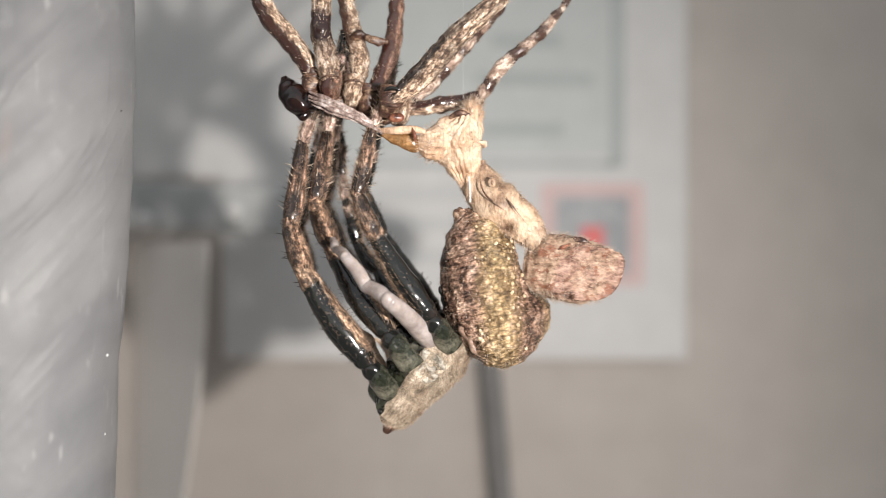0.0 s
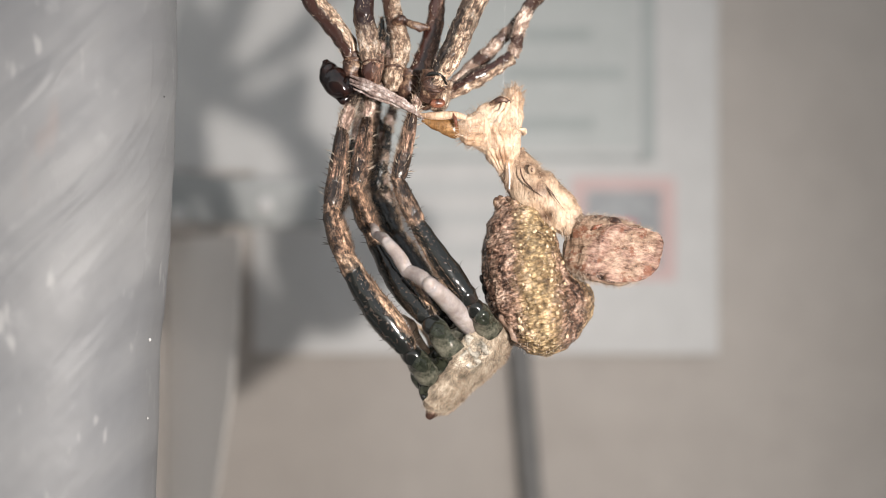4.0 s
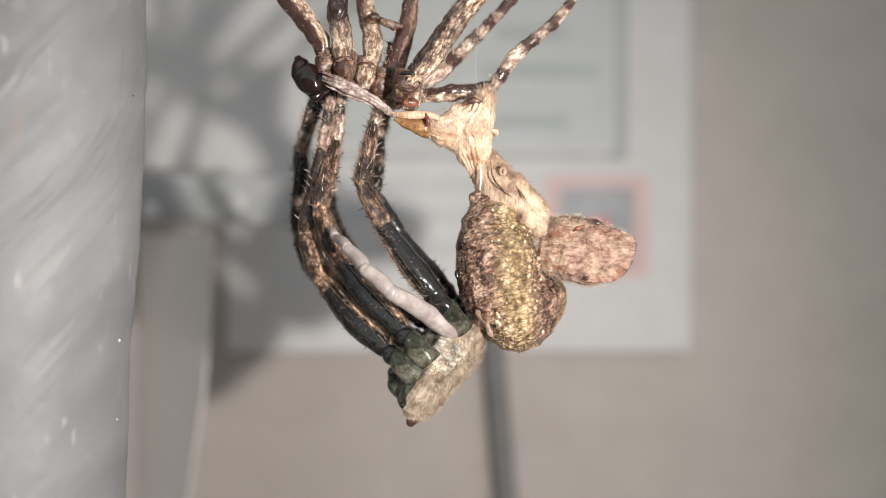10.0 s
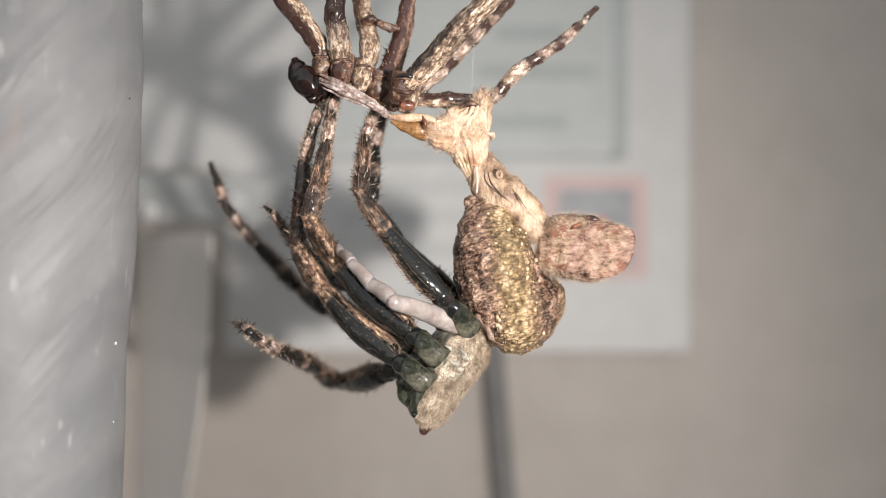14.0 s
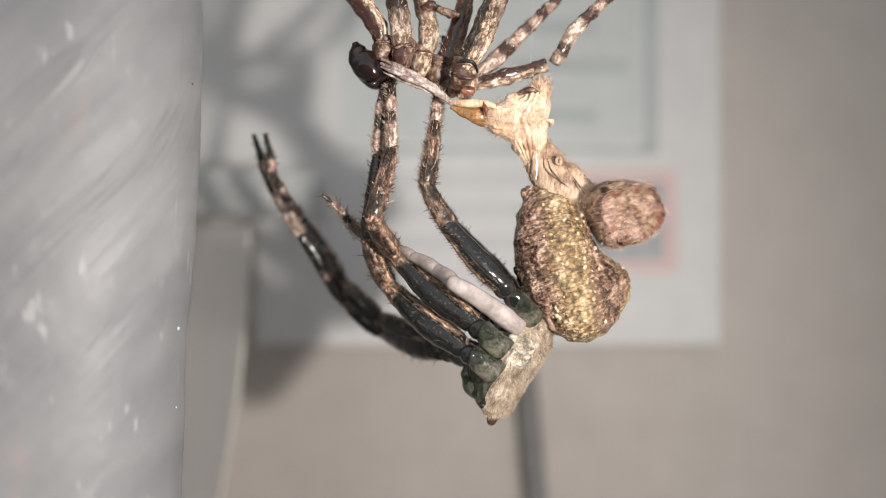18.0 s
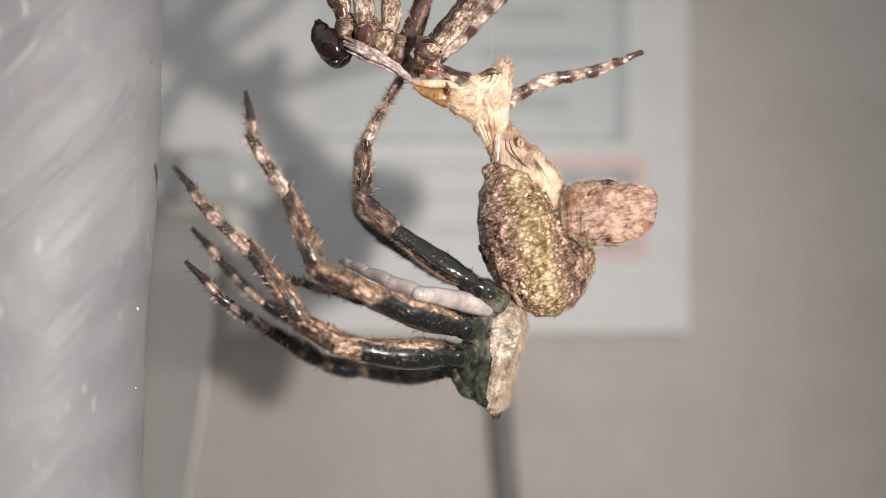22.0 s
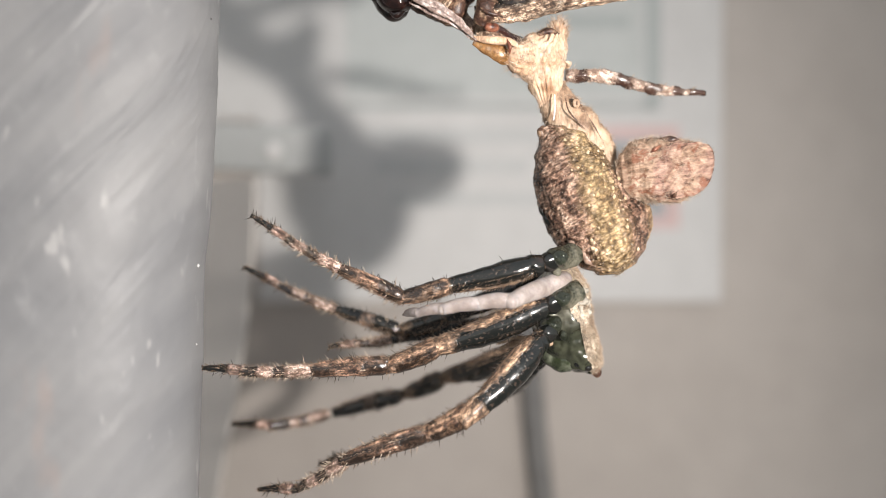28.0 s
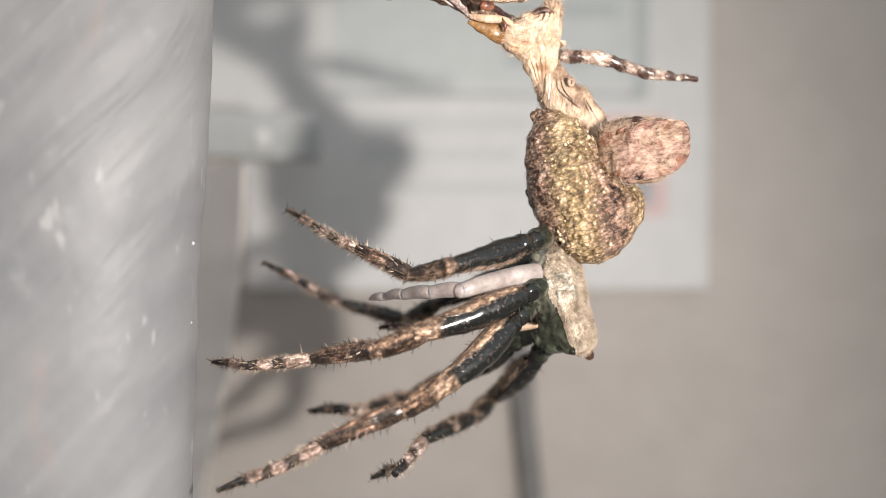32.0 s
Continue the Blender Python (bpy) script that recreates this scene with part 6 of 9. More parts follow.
    walk(LEG['N2'][1], [
        (0, seg(-3.47, 0.10, -4.19, -4.00, -0.90, -2.46)),
        (6, seg(-3.46, 0.05, -4.14, -3.98, -1.00, -2.43)),
        (9, seg(-3.71, 0.10, -4.89, -4.14, -0.95, -3.16)),
        (11.5, seg(-3.82, 0.25, -5.00, -4.49, -0.70, -3.25)),
        (13, seg(-3.81, -0.10, -5.02, -4.45, -1.40, -3.51)),
        (14.5, seg(-3.65, -0.20, -5.09, -4.51, -1.35, -3.58)),
        (16.5, seg(-3.53, -0.00, -5.42, -4.67, -0.80, -3.89)),
        (18, seg(-3.61, 0.05, -5.43, -4.38, -1.40, -4.15)),
        (19.5, seg(-2.96, 0.80, -6.41, -4.18, -0.05, -4.73)),
        (20.5, seg(-3.73, 0.35, -6.59, -4.65, -0.55, -4.94)),
        (20.6, seg(-3.73, 0.35, -6.58, -4.65, -0.55, -4.93)),
        (21, seg(-2.90, -4.80, -7.49, -4.42, -4.80, -6.44)),
        (21.2, seg(-3.14, -4.30, -7.78, -4.77, -4.30, -6.86)),
        (22, seg(-3.05, -3.96, -7.49, -4.79, -3.68, -6.74)),
        (23, seg(-3.24, -3.41, -8.67, -4.99, -2.54, -8.13)),
        (24, seg(-2.95, -3.69, -9.56, -4.85, -3.69, -9.66)),
        (24.5, seg(-2.76, -4.09, -9.85, -4.64, -3.52, -10.09)),
        (25, seg(-2.42, -4.19, -10.22, -4.27, -3.78, -10.68)),
        (25.5, seg(-2.57, -4.23, -10.13, -4.29, -3.28, -10.78)),
        (27.5, seg(-2.63, -3.49, -11.02, -4.44, -3.49, -11.63)),
        (28, seg(-2.59, -1.89, -11.24, -4.44, -1.89, -11.99)),
        (28.5, seg(-2.65, -3.56, -10.98, -4.30, -2.50, -11.78)),
        (29, seg(-2.45, -5.09, -10.62, -3.31, -3.27, -11.53)),
        (30, seg(-2.46, -3.20, -11.19, -4.26, -3.20, -11.87)),
        (31, seg(-2.65, -4.48, -10.87, -3.91, -2.92, -11.75)),
        (31.5, seg(-2.91, -3.28, -11.35, -4.70, -3.28, -12.06)),
        (32, seg(-2.91, -3.28, -11.33, -4.70, -3.28, -12.04))])
    walk(LEG['N2'][2], [
        (0, seg(-4.00, -0.90, -2.46, -3.68, 0.25, 0.30)),
        (6, seg(-3.98, -1.00, -2.43, -3.67, 0.15, 0.31)),
        (9, seg(-4.14, -0.95, -3.16, -3.73, 0.40, -0.51)),
        (11.5, seg(-4.49, -0.70, -3.25, -3.90, 0.60, -0.60)),
        (13, seg(-4.45, -1.40, -3.51, -3.94, -0.65, -0.65)),
        (14.5, seg(-4.51, -1.35, -3.58, -3.95, -0.60, -0.72)),
        (16.5, seg(-4.67, -0.80, -3.89, -4.24, 0.15, -1.08)),
        (18, seg(-4.38, -1.40, -4.15, -3.72, -0.40, -1.39)),
        (19.5, seg(-4.18, -0.05, -4.73, -3.61, -0.00, -1.85)),
        (20.5, seg(-4.65, -0.55, -4.94, -4.17, -0.00, -2.05)),
        (20.6, seg(-4.65, -0.55, -4.93, -4.17, -0.00, -2.05)),
        (21, seg(-4.42, -4.80, -6.44, -5.06, -4.80, -3.87)),
        (21.2, seg(-4.77, -4.30, -6.86, -5.61, -4.30, -4.31)),
        (22, seg(-4.79, -3.68, -6.74, -5.76, -3.68, -4.19)),
        (23, seg(-4.99, -2.54, -8.13, -6.88, -2.54, -6.05)),
        (24, seg(-4.85, -3.69, -9.66, -7.06, -2.27, -8.38)),
        (24.5, seg(-4.64, -3.52, -10.09, -6.86, -1.95, -8.93)),
        (25, seg(-4.27, -3.78, -10.68, -6.59, -2.10, -9.89)),
        (25.5, seg(-4.29, -3.28, -10.78, -6.46, -1.34, -10.01)),
        (27.5, seg(-4.44, -3.49, -11.63, -7.24, -2.60, -11.79)),
        (28, seg(-4.44, -1.89, -11.99, -7.29, -1.89, -12.17)),
        (28.5, seg(-4.30, -2.50, -11.78, -7.06, -1.12, -12.03)),
        (29, seg(-3.31, -3.27, -11.53, -5.39, -0.94, -11.84)),
        (30, seg(-4.26, -3.20, -11.87, -7.01, -3.20, -12.15)),
        (31, seg(-3.91, -2.92, -11.75, -6.31, -0.92, -12.37)),
        (31.5, seg(-4.70, -3.28, -12.06, -7.39, -1.85, -12.66)),
        (32, seg(-4.70, -3.28, -12.04, -7.24, -1.48, -12.61))])
    walk(LEG['N2'][3], [
        (0, seg(-3.68, 0.25, 0.30, -3.22, 0.30, 2.66)),
        (6, seg(-3.67, 0.15, 0.31, -3.21, 0.30, 2.67)),
        (9, seg(-3.73, 0.40, -0.51, -3.38, 0.30, 1.71)),
        (11.5, seg(-3.90, 0.60, -0.60, -3.57, 0.30, 1.61)),
        (13, seg(-3.94, -0.65, -0.65, -3.61, 0.55, 1.62)),
        (14.5, seg(-3.95, -0.60, -0.72, -3.61, 0.45, 1.63)),
        (16.5, seg(-4.24, 0.15, -1.08, -3.70, 0.30, 1.27)),
        (18, seg(-3.72, -0.40, -1.39, -3.73, 0.05, 1.21)),
        (19.5, seg(-3.61, -0.00, -1.85, -3.43, 0.30, 0.75)),
        (20.5, seg(-4.17, -0.00, -2.05, -3.86, 0.30, 0.55)),
        (20.6, seg(-4.17, -0.00, -2.05, -3.86, 0.30, 0.55)),
        (21, seg(-5.06, -4.80, -3.87, -6.01, -3.82, -1.82)),
        (21.2, seg(-5.61, -4.30, -4.31, -6.78, -4.30, -2.30)),
        (22, seg(-5.76, -3.68, -4.19, -7.03, -3.68, -2.19)),
        (23, seg(-6.88, -2.54, -6.05, -8.55, -2.54, -4.27)),
        (24, seg(-7.06, -2.27, -8.38, -9.39, -1.36, -7.50)),
        (24.5, seg(-6.86, -1.95, -8.93, -9.22, -0.94, -8.17)),
        (25, seg(-6.59, -2.10, -9.89, -8.96, -1.00, -9.28)),
        (25.5, seg(-6.46, -1.34, -10.01, -8.72, 0.13, -9.43)),
        (27.5, seg(-7.24, -2.60, -11.79, -9.67, -2.60, -11.69)),
        (28, seg(-7.29, -1.89, -12.17, -9.77, -1.89, -12.21)),
        (28.5, seg(-7.06, -1.12, -12.03, -9.55, 0.23, -12.28)),
        (29, seg(-5.39, -0.94, -11.84, -7.48, 0.96, -12.17)),
        (30, seg(-7.01, -3.20, -12.15, -9.40, -3.20, -12.33)),
        (31, seg(-6.31, -0.92, -12.37, -8.62, 0.73, -12.87)),
        (31.5, seg(-7.39, -1.85, -12.66, -9.91, -0.71, -13.00)),
        (32, seg(-7.24, -1.48, -12.61, -9.82, -1.06, -12.91))])
    walk(LEG['N2'][4], [
        (0, seg(-3.22, 0.30, 2.66, -3.13, 0.60, 4.30)),
        (6, seg(-3.21, 0.30, 2.67, -3.13, 0.65, 4.32)),
        (9, seg(-3.38, 0.30, 1.71, -3.41, 0.65, 3.35)),
        (11.5, seg(-3.57, 0.30, 1.61, -3.61, 0.70, 3.25)),
        (13, seg(-3.61, 0.55, 1.62, -3.48, 0.50, 3.19)),
        (14.5, seg(-3.61, 0.45, 1.63, -3.50, 0.50, 3.22)),
        (16.5, seg(-3.70, 0.30, 1.27, -3.63, 0.70, 2.91)),
        (18, seg(-3.73, 0.05, 1.21, -3.72, 0.50, 2.84)),
        (19.5, seg(-3.43, 0.30, 0.75, -3.34, 0.50, 2.46)),
        (20.5, seg(-3.86, 0.30, 0.55, -3.66, 0.50, 2.26)),
        (20.6, seg(-3.86, 0.30, 0.55, -3.66, 0.50, 2.26)),
        (21, seg(-6.01, -3.82, -1.82, -6.18, -3.45, -0.28)),
        (21.2, seg(-6.78, -4.30, -2.30, -7.10, -4.30, -0.82)),
        (22, seg(-7.03, -3.68, -2.19, -7.29, -3.68, -0.68)),
        (23, seg(-8.55, -2.54, -4.27, -9.29, -2.54, -2.87)),
        (24, seg(-9.39, -1.36, -7.50, -10.48, -1.36, -6.29)),
        (24.5, seg(-9.22, -0.94, -8.17, -10.51, -0.94, -7.14)),
        (25, seg(-8.96, -1.00, -9.28, -10.30, -1.00, -8.32)),
        (25.5, seg(-8.72, 0.13, -9.43, -9.98, 1.16, -8.63)),
        (27.5, seg(-9.67, -2.60, -11.69, -11.23, -1.93, -11.28)),
        (28, seg(-9.77, -1.89, -12.21, -11.45, -1.55, -12.13)),
        (28.5, seg(-9.55, 0.23, -12.28, -11.14, 1.14, -11.94)),
        (29, seg(-7.48, 0.96, -12.17, -8.87, 2.12, -11.84)),
        (30, seg(-9.40, -3.20, -12.33, -10.96, -3.08, -12.03)),
        (31, seg(-8.62, 0.73, -12.87, -10.14, 1.84, -12.73)),
        (31.5, seg(-9.91, -0.71, -13.00, -11.43, 0.44, -13.01)),
        (32, seg(-9.82, -1.06, -12.91, -11.33, 0.09, -12.91))])
    walk(LEG['N4'][0], [
        (0, seg(0.48, -1.67, -6.89, -1.53, -1.70, -3.93)),
        (6, seg(0.48, -1.67, -6.89, -1.53, -1.70, -3.93)),
        (9, seg(0.31, -1.67, -6.80, -1.71, -1.70, -3.93)),
        (11.5, seg(0.55, -1.67, -6.80, -1.67, -1.70, -4.14)),
        (13, seg(0.67, -1.67, -7.04, -1.54, -1.70, -4.22)),
        (14.5, seg(0.86, -1.67, -6.69, -1.48, -1.70, -4.13)),
        (16.5, seg(0.86, -1.67, -7.02, -1.49, -1.70, -4.35)),
        (18, seg(0.85, -1.67, -6.94, -1.43, -1.70, -4.48)),
        (19.5, seg(1.41, -1.67, -7.04, -1.02, -1.70, -4.47)),
        (20.5, seg(0.87, -1.67, -7.10, -1.55, -1.70, -4.47)),
        (22, seg(0.90, -1.67, -7.34, -1.94, -1.70, -5.40)),
        (23, seg(1.60, -1.67, -7.57, -1.48, -1.70, -5.94)),
        (24, seg(1.24, -1.67, -7.69, -1.72, -1.70, -5.94)),
        (24.5, seg(0.98, -1.67, -7.79, -1.95, -2.71, -6.05)),
        (25, seg(1.22, -1.67, -8.03, -1.89, -3.16, -8.63)),
        (25.5, seg(1.06, -1.67, -8.05, -1.59, -3.92, -8.51)),
        (27.5, seg(1.27, -1.67, -8.23, -1.96, -2.83, -8.92)),
        (28, seg(1.34, -1.67, -8.12, -2.14, -1.67, -8.97)),
        (28.5, seg(1.25, -1.67, -7.99, -1.52, -3.75, -8.53)),
        (29, seg(0.79, -1.67, -7.98, -1.53, -4.20, -8.67)),
        (30, seg(1.47, -1.67, -8.08, -2.01, -1.67, -8.92)),
        (31, seg(0.85, -1.67, -8.03, -1.58, -4.03, -8.84)),
        (31.5, seg(1.00, -1.67, -8.22, -1.88, -3.47, -8.98)),
        (32, seg(1.00, -1.67, -8.16, -1.88, -3.45, -8.96))])
    walk(LEG['N4'][1], [
        (0, seg(-1.53, -1.70, -3.93, -2.33, -1.50, -2.22)),
        (6, seg(-1.53, -1.70, -3.93, -2.33, -1.50, -2.22)),
        (9, seg(-1.71, -1.70, -3.93, -2.65, -1.50, -2.28)),
        (11.5, seg(-1.67, -1.70, -4.14, -2.59, -1.50, -2.48)),
        (13, seg(-1.54, -1.70, -4.22, -2.53, -1.50, -2.61)),
        (14.5, seg(-1.48, -1.70, -4.13, -2.56, -1.50, -2.58)),
        (16.5, seg(-1.49, -1.70, -4.35, -2.62, -1.50, -2.84)),
        (18, seg(-1.43, -1.70, -4.48, -2.35, -1.50, -2.83)),
        (19.5, seg(-1.02, -1.70, -4.47, -2.30, -1.50, -3.09)),
        (20.5, seg(-1.55, -1.70, -4.47, -2.45, -1.50, -2.80)),
        (22, seg(-1.94, -1.70, -5.40, -3.28, -1.50, -4.06)),
        (23, seg(-1.48, -1.70, -5.94, -2.93, -1.50, -4.74)),
        (24, seg(-1.72, -1.70, -5.94, -3.03, -1.50, -4.60)),
        (24.5, seg(-1.95, -2.71, -6.05, -3.14, -2.71, -4.67)),
        (25, seg(-1.89, -3.16, -8.63, -3.61, -2.35, -8.81)),
        (25.5, seg(-1.59, -3.92, -8.51, -3.20, -2.90, -8.61)),
        (27.5, seg(-1.96, -2.83, -8.92, -3.73, -2.70, -9.39)),
        (28, seg(-2.14, -1.67, -8.97, -3.96, -1.67, -9.45)),
        (28.5, seg(-1.52, -3.75, -8.53, -3.23, -3.75, -9.03)),
        (29, seg(-1.53, -4.20, -8.67, -2.40, -2.45, -9.12)),
        (30, seg(-2.01, -1.67, -8.92, -3.81, -1.67, -9.42)),
        (31, seg(-1.58, -4.03, -8.84, -2.81, -2.51, -9.15)),
        (31.5, seg(-1.88, -3.47, -8.98, -3.50, -2.50, -9.40)),
        (32, seg(-1.88, -3.45, -8.96, -3.50, -2.48, -9.38))])
    walk(LEG['N4'][2], [
        (0, seg(-2.33, -1.50, -2.22, -1.83, -0.85, 0.33)),
        (6, seg(-2.33, -1.50, -2.22, -1.82, -0.90, 0.33)),
        (9, seg(-2.65, -1.50, -2.28, -2.23, -0.25, -0.03)),
        (11.5, seg(-2.59, -1.50, -2.48, -2.29, -0.35, -0.14)),
        (13, seg(-2.53, -1.50, -2.61, -2.17, -0.55, -0.20)),
        (14.5, seg(-2.56, -1.50, -2.58, -2.57, -0.00, -0.43)),
        (16.5, seg(-2.62, -1.50, -2.84, -2.57, -0.05, -0.67)),
        (18, seg(-2.35, -1.50, -2.83, -2.03, -0.55, -0.41)),
        (19.5, seg(-2.30, -1.50, -3.09, -2.46, 0.05, -1.01)),
        (20.5, seg(-2.45, -1.50, -2.80, -2.33, 0.10, -0.74)),
        (22, seg(-3.28, -1.50, -4.06, -3.26, -0.10, -1.86)),
        (23, seg(-2.93, -1.50, -4.74, -3.20, -0.25, -2.45)),
        (24, seg(-3.03, -1.50, -4.60, -3.12, -0.20, -2.34)),
        (24.5, seg(-3.14, -2.71, -4.67, -2.96, -1.72, -2.36)),
        (25, seg(-3.61, -2.35, -8.81, -5.37, -1.05, -7.43)),
        (25.5, seg(-3.20, -2.90, -8.61, -4.57, -0.96, -7.57)),
        (27.5, seg(-3.73, -2.70, -9.39, -5.78, -1.53, -8.35)),
        (28, seg(-3.96, -1.67, -9.45, -6.25, -1.67, -8.41)),
        (28.5, seg(-3.23, -3.75, -9.03, -5.14, -2.42, -8.03)),
        (29, seg(-2.40, -2.45, -9.12, -3.39, -0.26, -8.21)),
        (30, seg(-3.81, -1.67, -9.42, -6.03, -0.75, -8.37)),
        (31, seg(-2.81, -2.51, -9.15, -4.19, -0.44, -8.35)),
        (31.5, seg(-3.50, -2.50, -9.40, -5.49, -1.06, -8.49)),
        (32, seg(-3.50, -2.48, -9.38, -5.49, -1.04, -8.47))])
    walk(LEG['N4'][3], [
        (0, seg(-1.83, -0.85, 0.33, -1.20, 0.35, 2.23)),
        (6, seg(-1.82, -0.90, 0.33, -1.20, 0.30, 2.23)),
        (9, seg(-2.23, -0.25, -0.03, -1.63, 1.05, 1.83)),
        (11.5, seg(-2.29, -0.35, -0.14, -1.94, 1.05, 1.73)),
        (13, seg(-2.17, -0.55, -0.20, -1.69, 0.80, 1.66)),
        (14.5, seg(-2.57, -0.00, -0.43, -1.85, 1.10, 1.51)),
        (16.5, seg(-2.57, -0.05, -0.67, -1.97, 1.15, 1.27)),
        (18, seg(-2.03, -0.55, -0.41, -1.76, 0.40, 1.72)),
        (19.5, seg(-2.46, 0.05, -1.01, -2.01, 1.30, 0.94)),
        (20.5, seg(-2.33, 0.10, -0.74, -1.84, 1.30, 1.20)),
        (22, seg(-3.26, -0.10, -1.86, -2.33, 0.95, 0.02)),
        (23, seg(-3.20, -0.25, -2.45, -2.63, 1.00, -0.56)),
        (24, seg(-3.12, -0.20, -2.34, -2.72, 1.25, -0.54)),
        (24.5, seg(-2.96, -1.72, -2.36, -2.54, -0.28, -0.50)),
        (25, seg(-5.37, -1.05, -7.43, -7.18, -0.06, -6.17)),
        (25.5, seg(-4.57, -0.96, -7.57, -6.17, 0.22, -6.20)),
        (27.5, seg(-5.78, -1.53, -8.35, -7.67, -1.53, -7.09)),
        (28, seg(-6.25, -1.67, -8.41, -8.21, -1.67, -7.30)),
        (28.5, seg(-5.14, -2.42, -8.03, -6.77, -0.92, -7.07)),
        (29, seg(-3.39, -0.26, -8.21, -5.00, 1.15, -7.07)),
        (30, seg(-6.03, -0.75, -8.37, -8.11, 0.34, -7.57)),
        (31, seg(-4.19, -0.44, -8.35, -5.94, 0.94, -7.34)),
        (31.5, seg(-5.49, -1.06, -8.49, -7.36, 0.27, -7.61)),
        (32, seg(-5.49, -1.04, -8.47, -7.28, 0.42, -7.59))])
    walk(LEG['N4'][4], [
        (0, seg(-1.20, 0.35, 2.23, -0.99, 0.60, 3.85)),
        (6, seg(-1.20, 0.30, 2.23, -0.98, 0.50, 3.84)),
        (9, seg(-1.63, 1.05, 1.83, -1.50, 0.60, 3.34)),
        (11.5, seg(-1.94, 1.05, 1.73, -1.81, 0.60, 3.23)),
        (13, seg(-1.69, 0.80, 1.66, -1.55, 0.60, 3.09)),
        (14.5, seg(-1.85, 1.10, 1.51, -1.71, 0.60, 3.01)),
        (16.5, seg(-1.97, 1.15, 1.27, -1.83, 0.60, 2.77)),
        (18, seg(-1.76, 0.40, 1.72, -1.70, 1.05, 3.18)),
        (19.5, seg(-2.01, 1.30, 0.94, -1.71, 0.45, 2.26)),
        (20.5, seg(-1.84, 1.30, 1.20, -1.48, 0.30, 2.38)),
        (22, seg(-2.33, 0.95, 0.02, -1.67, 0.60, 1.19)),
        (23, seg(-2.63, 1.00, -0.56, -1.94, 0.60, 0.73)),
        (24, seg(-2.72, 1.25, -0.54, -2.16, 0.35, 0.66)),
        (24.5, seg(-2.54, -0.28, -0.50, -1.79, 0.14, 0.88)),
        (25, seg(-7.18, -0.06, -6.17, -8.16, -0.06, -4.90)),
        (25.5, seg(-6.17, 0.22, -6.20, -7.17, 1.45, -5.55)),
        (27.5, seg(-7.67, -1.53, -7.09, -8.88, -1.10, -6.12)),
        (28, seg(-8.21, -1.67, -7.30, -9.50, -1.67, -6.46)),
        (28.5, seg(-6.77, -0.92, -7.07, -7.99, -0.08, -6.28)),
        (29, seg(-5.00, 1.15, -7.07, -5.87, 2.42, -6.38)),
        (30, seg(-8.11, 0.34, -7.57, -9.49, 0.97, -6.77)),
        (31, seg(-5.94, 0.94, -7.34, -6.88, 2.23, -6.76)),
        (31.5, seg(-7.36, 0.27, -7.61, -8.58, 1.28, -6.92)),
        (32, seg(-7.28, 0.42, -7.59, -8.50, 1.45, -6.93))])
    walk(LEG['N3'][0], [
        (0, seg(0.06, -1.56, -7.39, -1.05, -3.28, -6.15)),
        (6, seg(0.06, -1.56, -7.39, -1.05, -3.28, -6.15)),
        (9, seg(0.31, -1.56, -7.66, -1.23, -2.96, -6.53)),
        (11.5, seg(0.12, -1.56, -7.44, -1.52, -2.90, -6.42)),
        (13, seg(0.46, -1.56, -7.47, -0.97, -3.39, -6.94)),
        (14.5, seg(0.54, -1.56, -7.34, -1.22, -2.90, -6.53)),
        (16.5, seg(0.64, -1.56, -7.46, -1.24, -2.54, -6.45)),
        (18, seg(0.53, -1.56, -7.80, -1.25, -2.51, -6.58)),
        (20.5, seg(0.34, -1.56, -7.86, -1.31, -2.90, -6.83)),
        (22, seg(0.79, -1.56, -8.09, -1.08, -2.92, -7.67)),
        (23, seg(1.07, -1.56, -8.43, -0.81, -2.96, -8.20)),
        (24, seg(0.92, -1.56, -8.66, -0.95, -2.93, -8.79)),
        (24.5, seg(1.19, -1.56, -8.65, -0.92, -2.47, -8.98)),
        (25, seg(1.12, -1.56, -9.11, -0.66, -3.09, -9.15)),
        (25.5, seg(1.27, -1.56, -8.81, -0.84, -2.33, -9.36)),
        (27.5, seg(1.28, -1.56, -9.16, -0.83, -2.45, -9.52)),
        (28, seg(1.66, -1.56, -9.02, 0.07, -3.21, -9.46)),
        (28.5, seg(0.72, -1.56, -9.07, -1.38, -2.33, -9.61)),
        (29, seg(0.47, -1.56, -9.06, -1.75, -1.85, -9.66)),
        (30, seg(1.37, -1.56, -9.05, -0.86, -2.03, -9.53)),
        (31, seg(0.42, -1.56, -9.18, -1.67, -2.38, -9.65)),
        (31.5, seg(0.57, -1.56, -9.51, -1.52, -2.41, -9.94)),
        (32, seg(0.57, -1.56, -9.51, -1.52, -2.41, -9.94))])
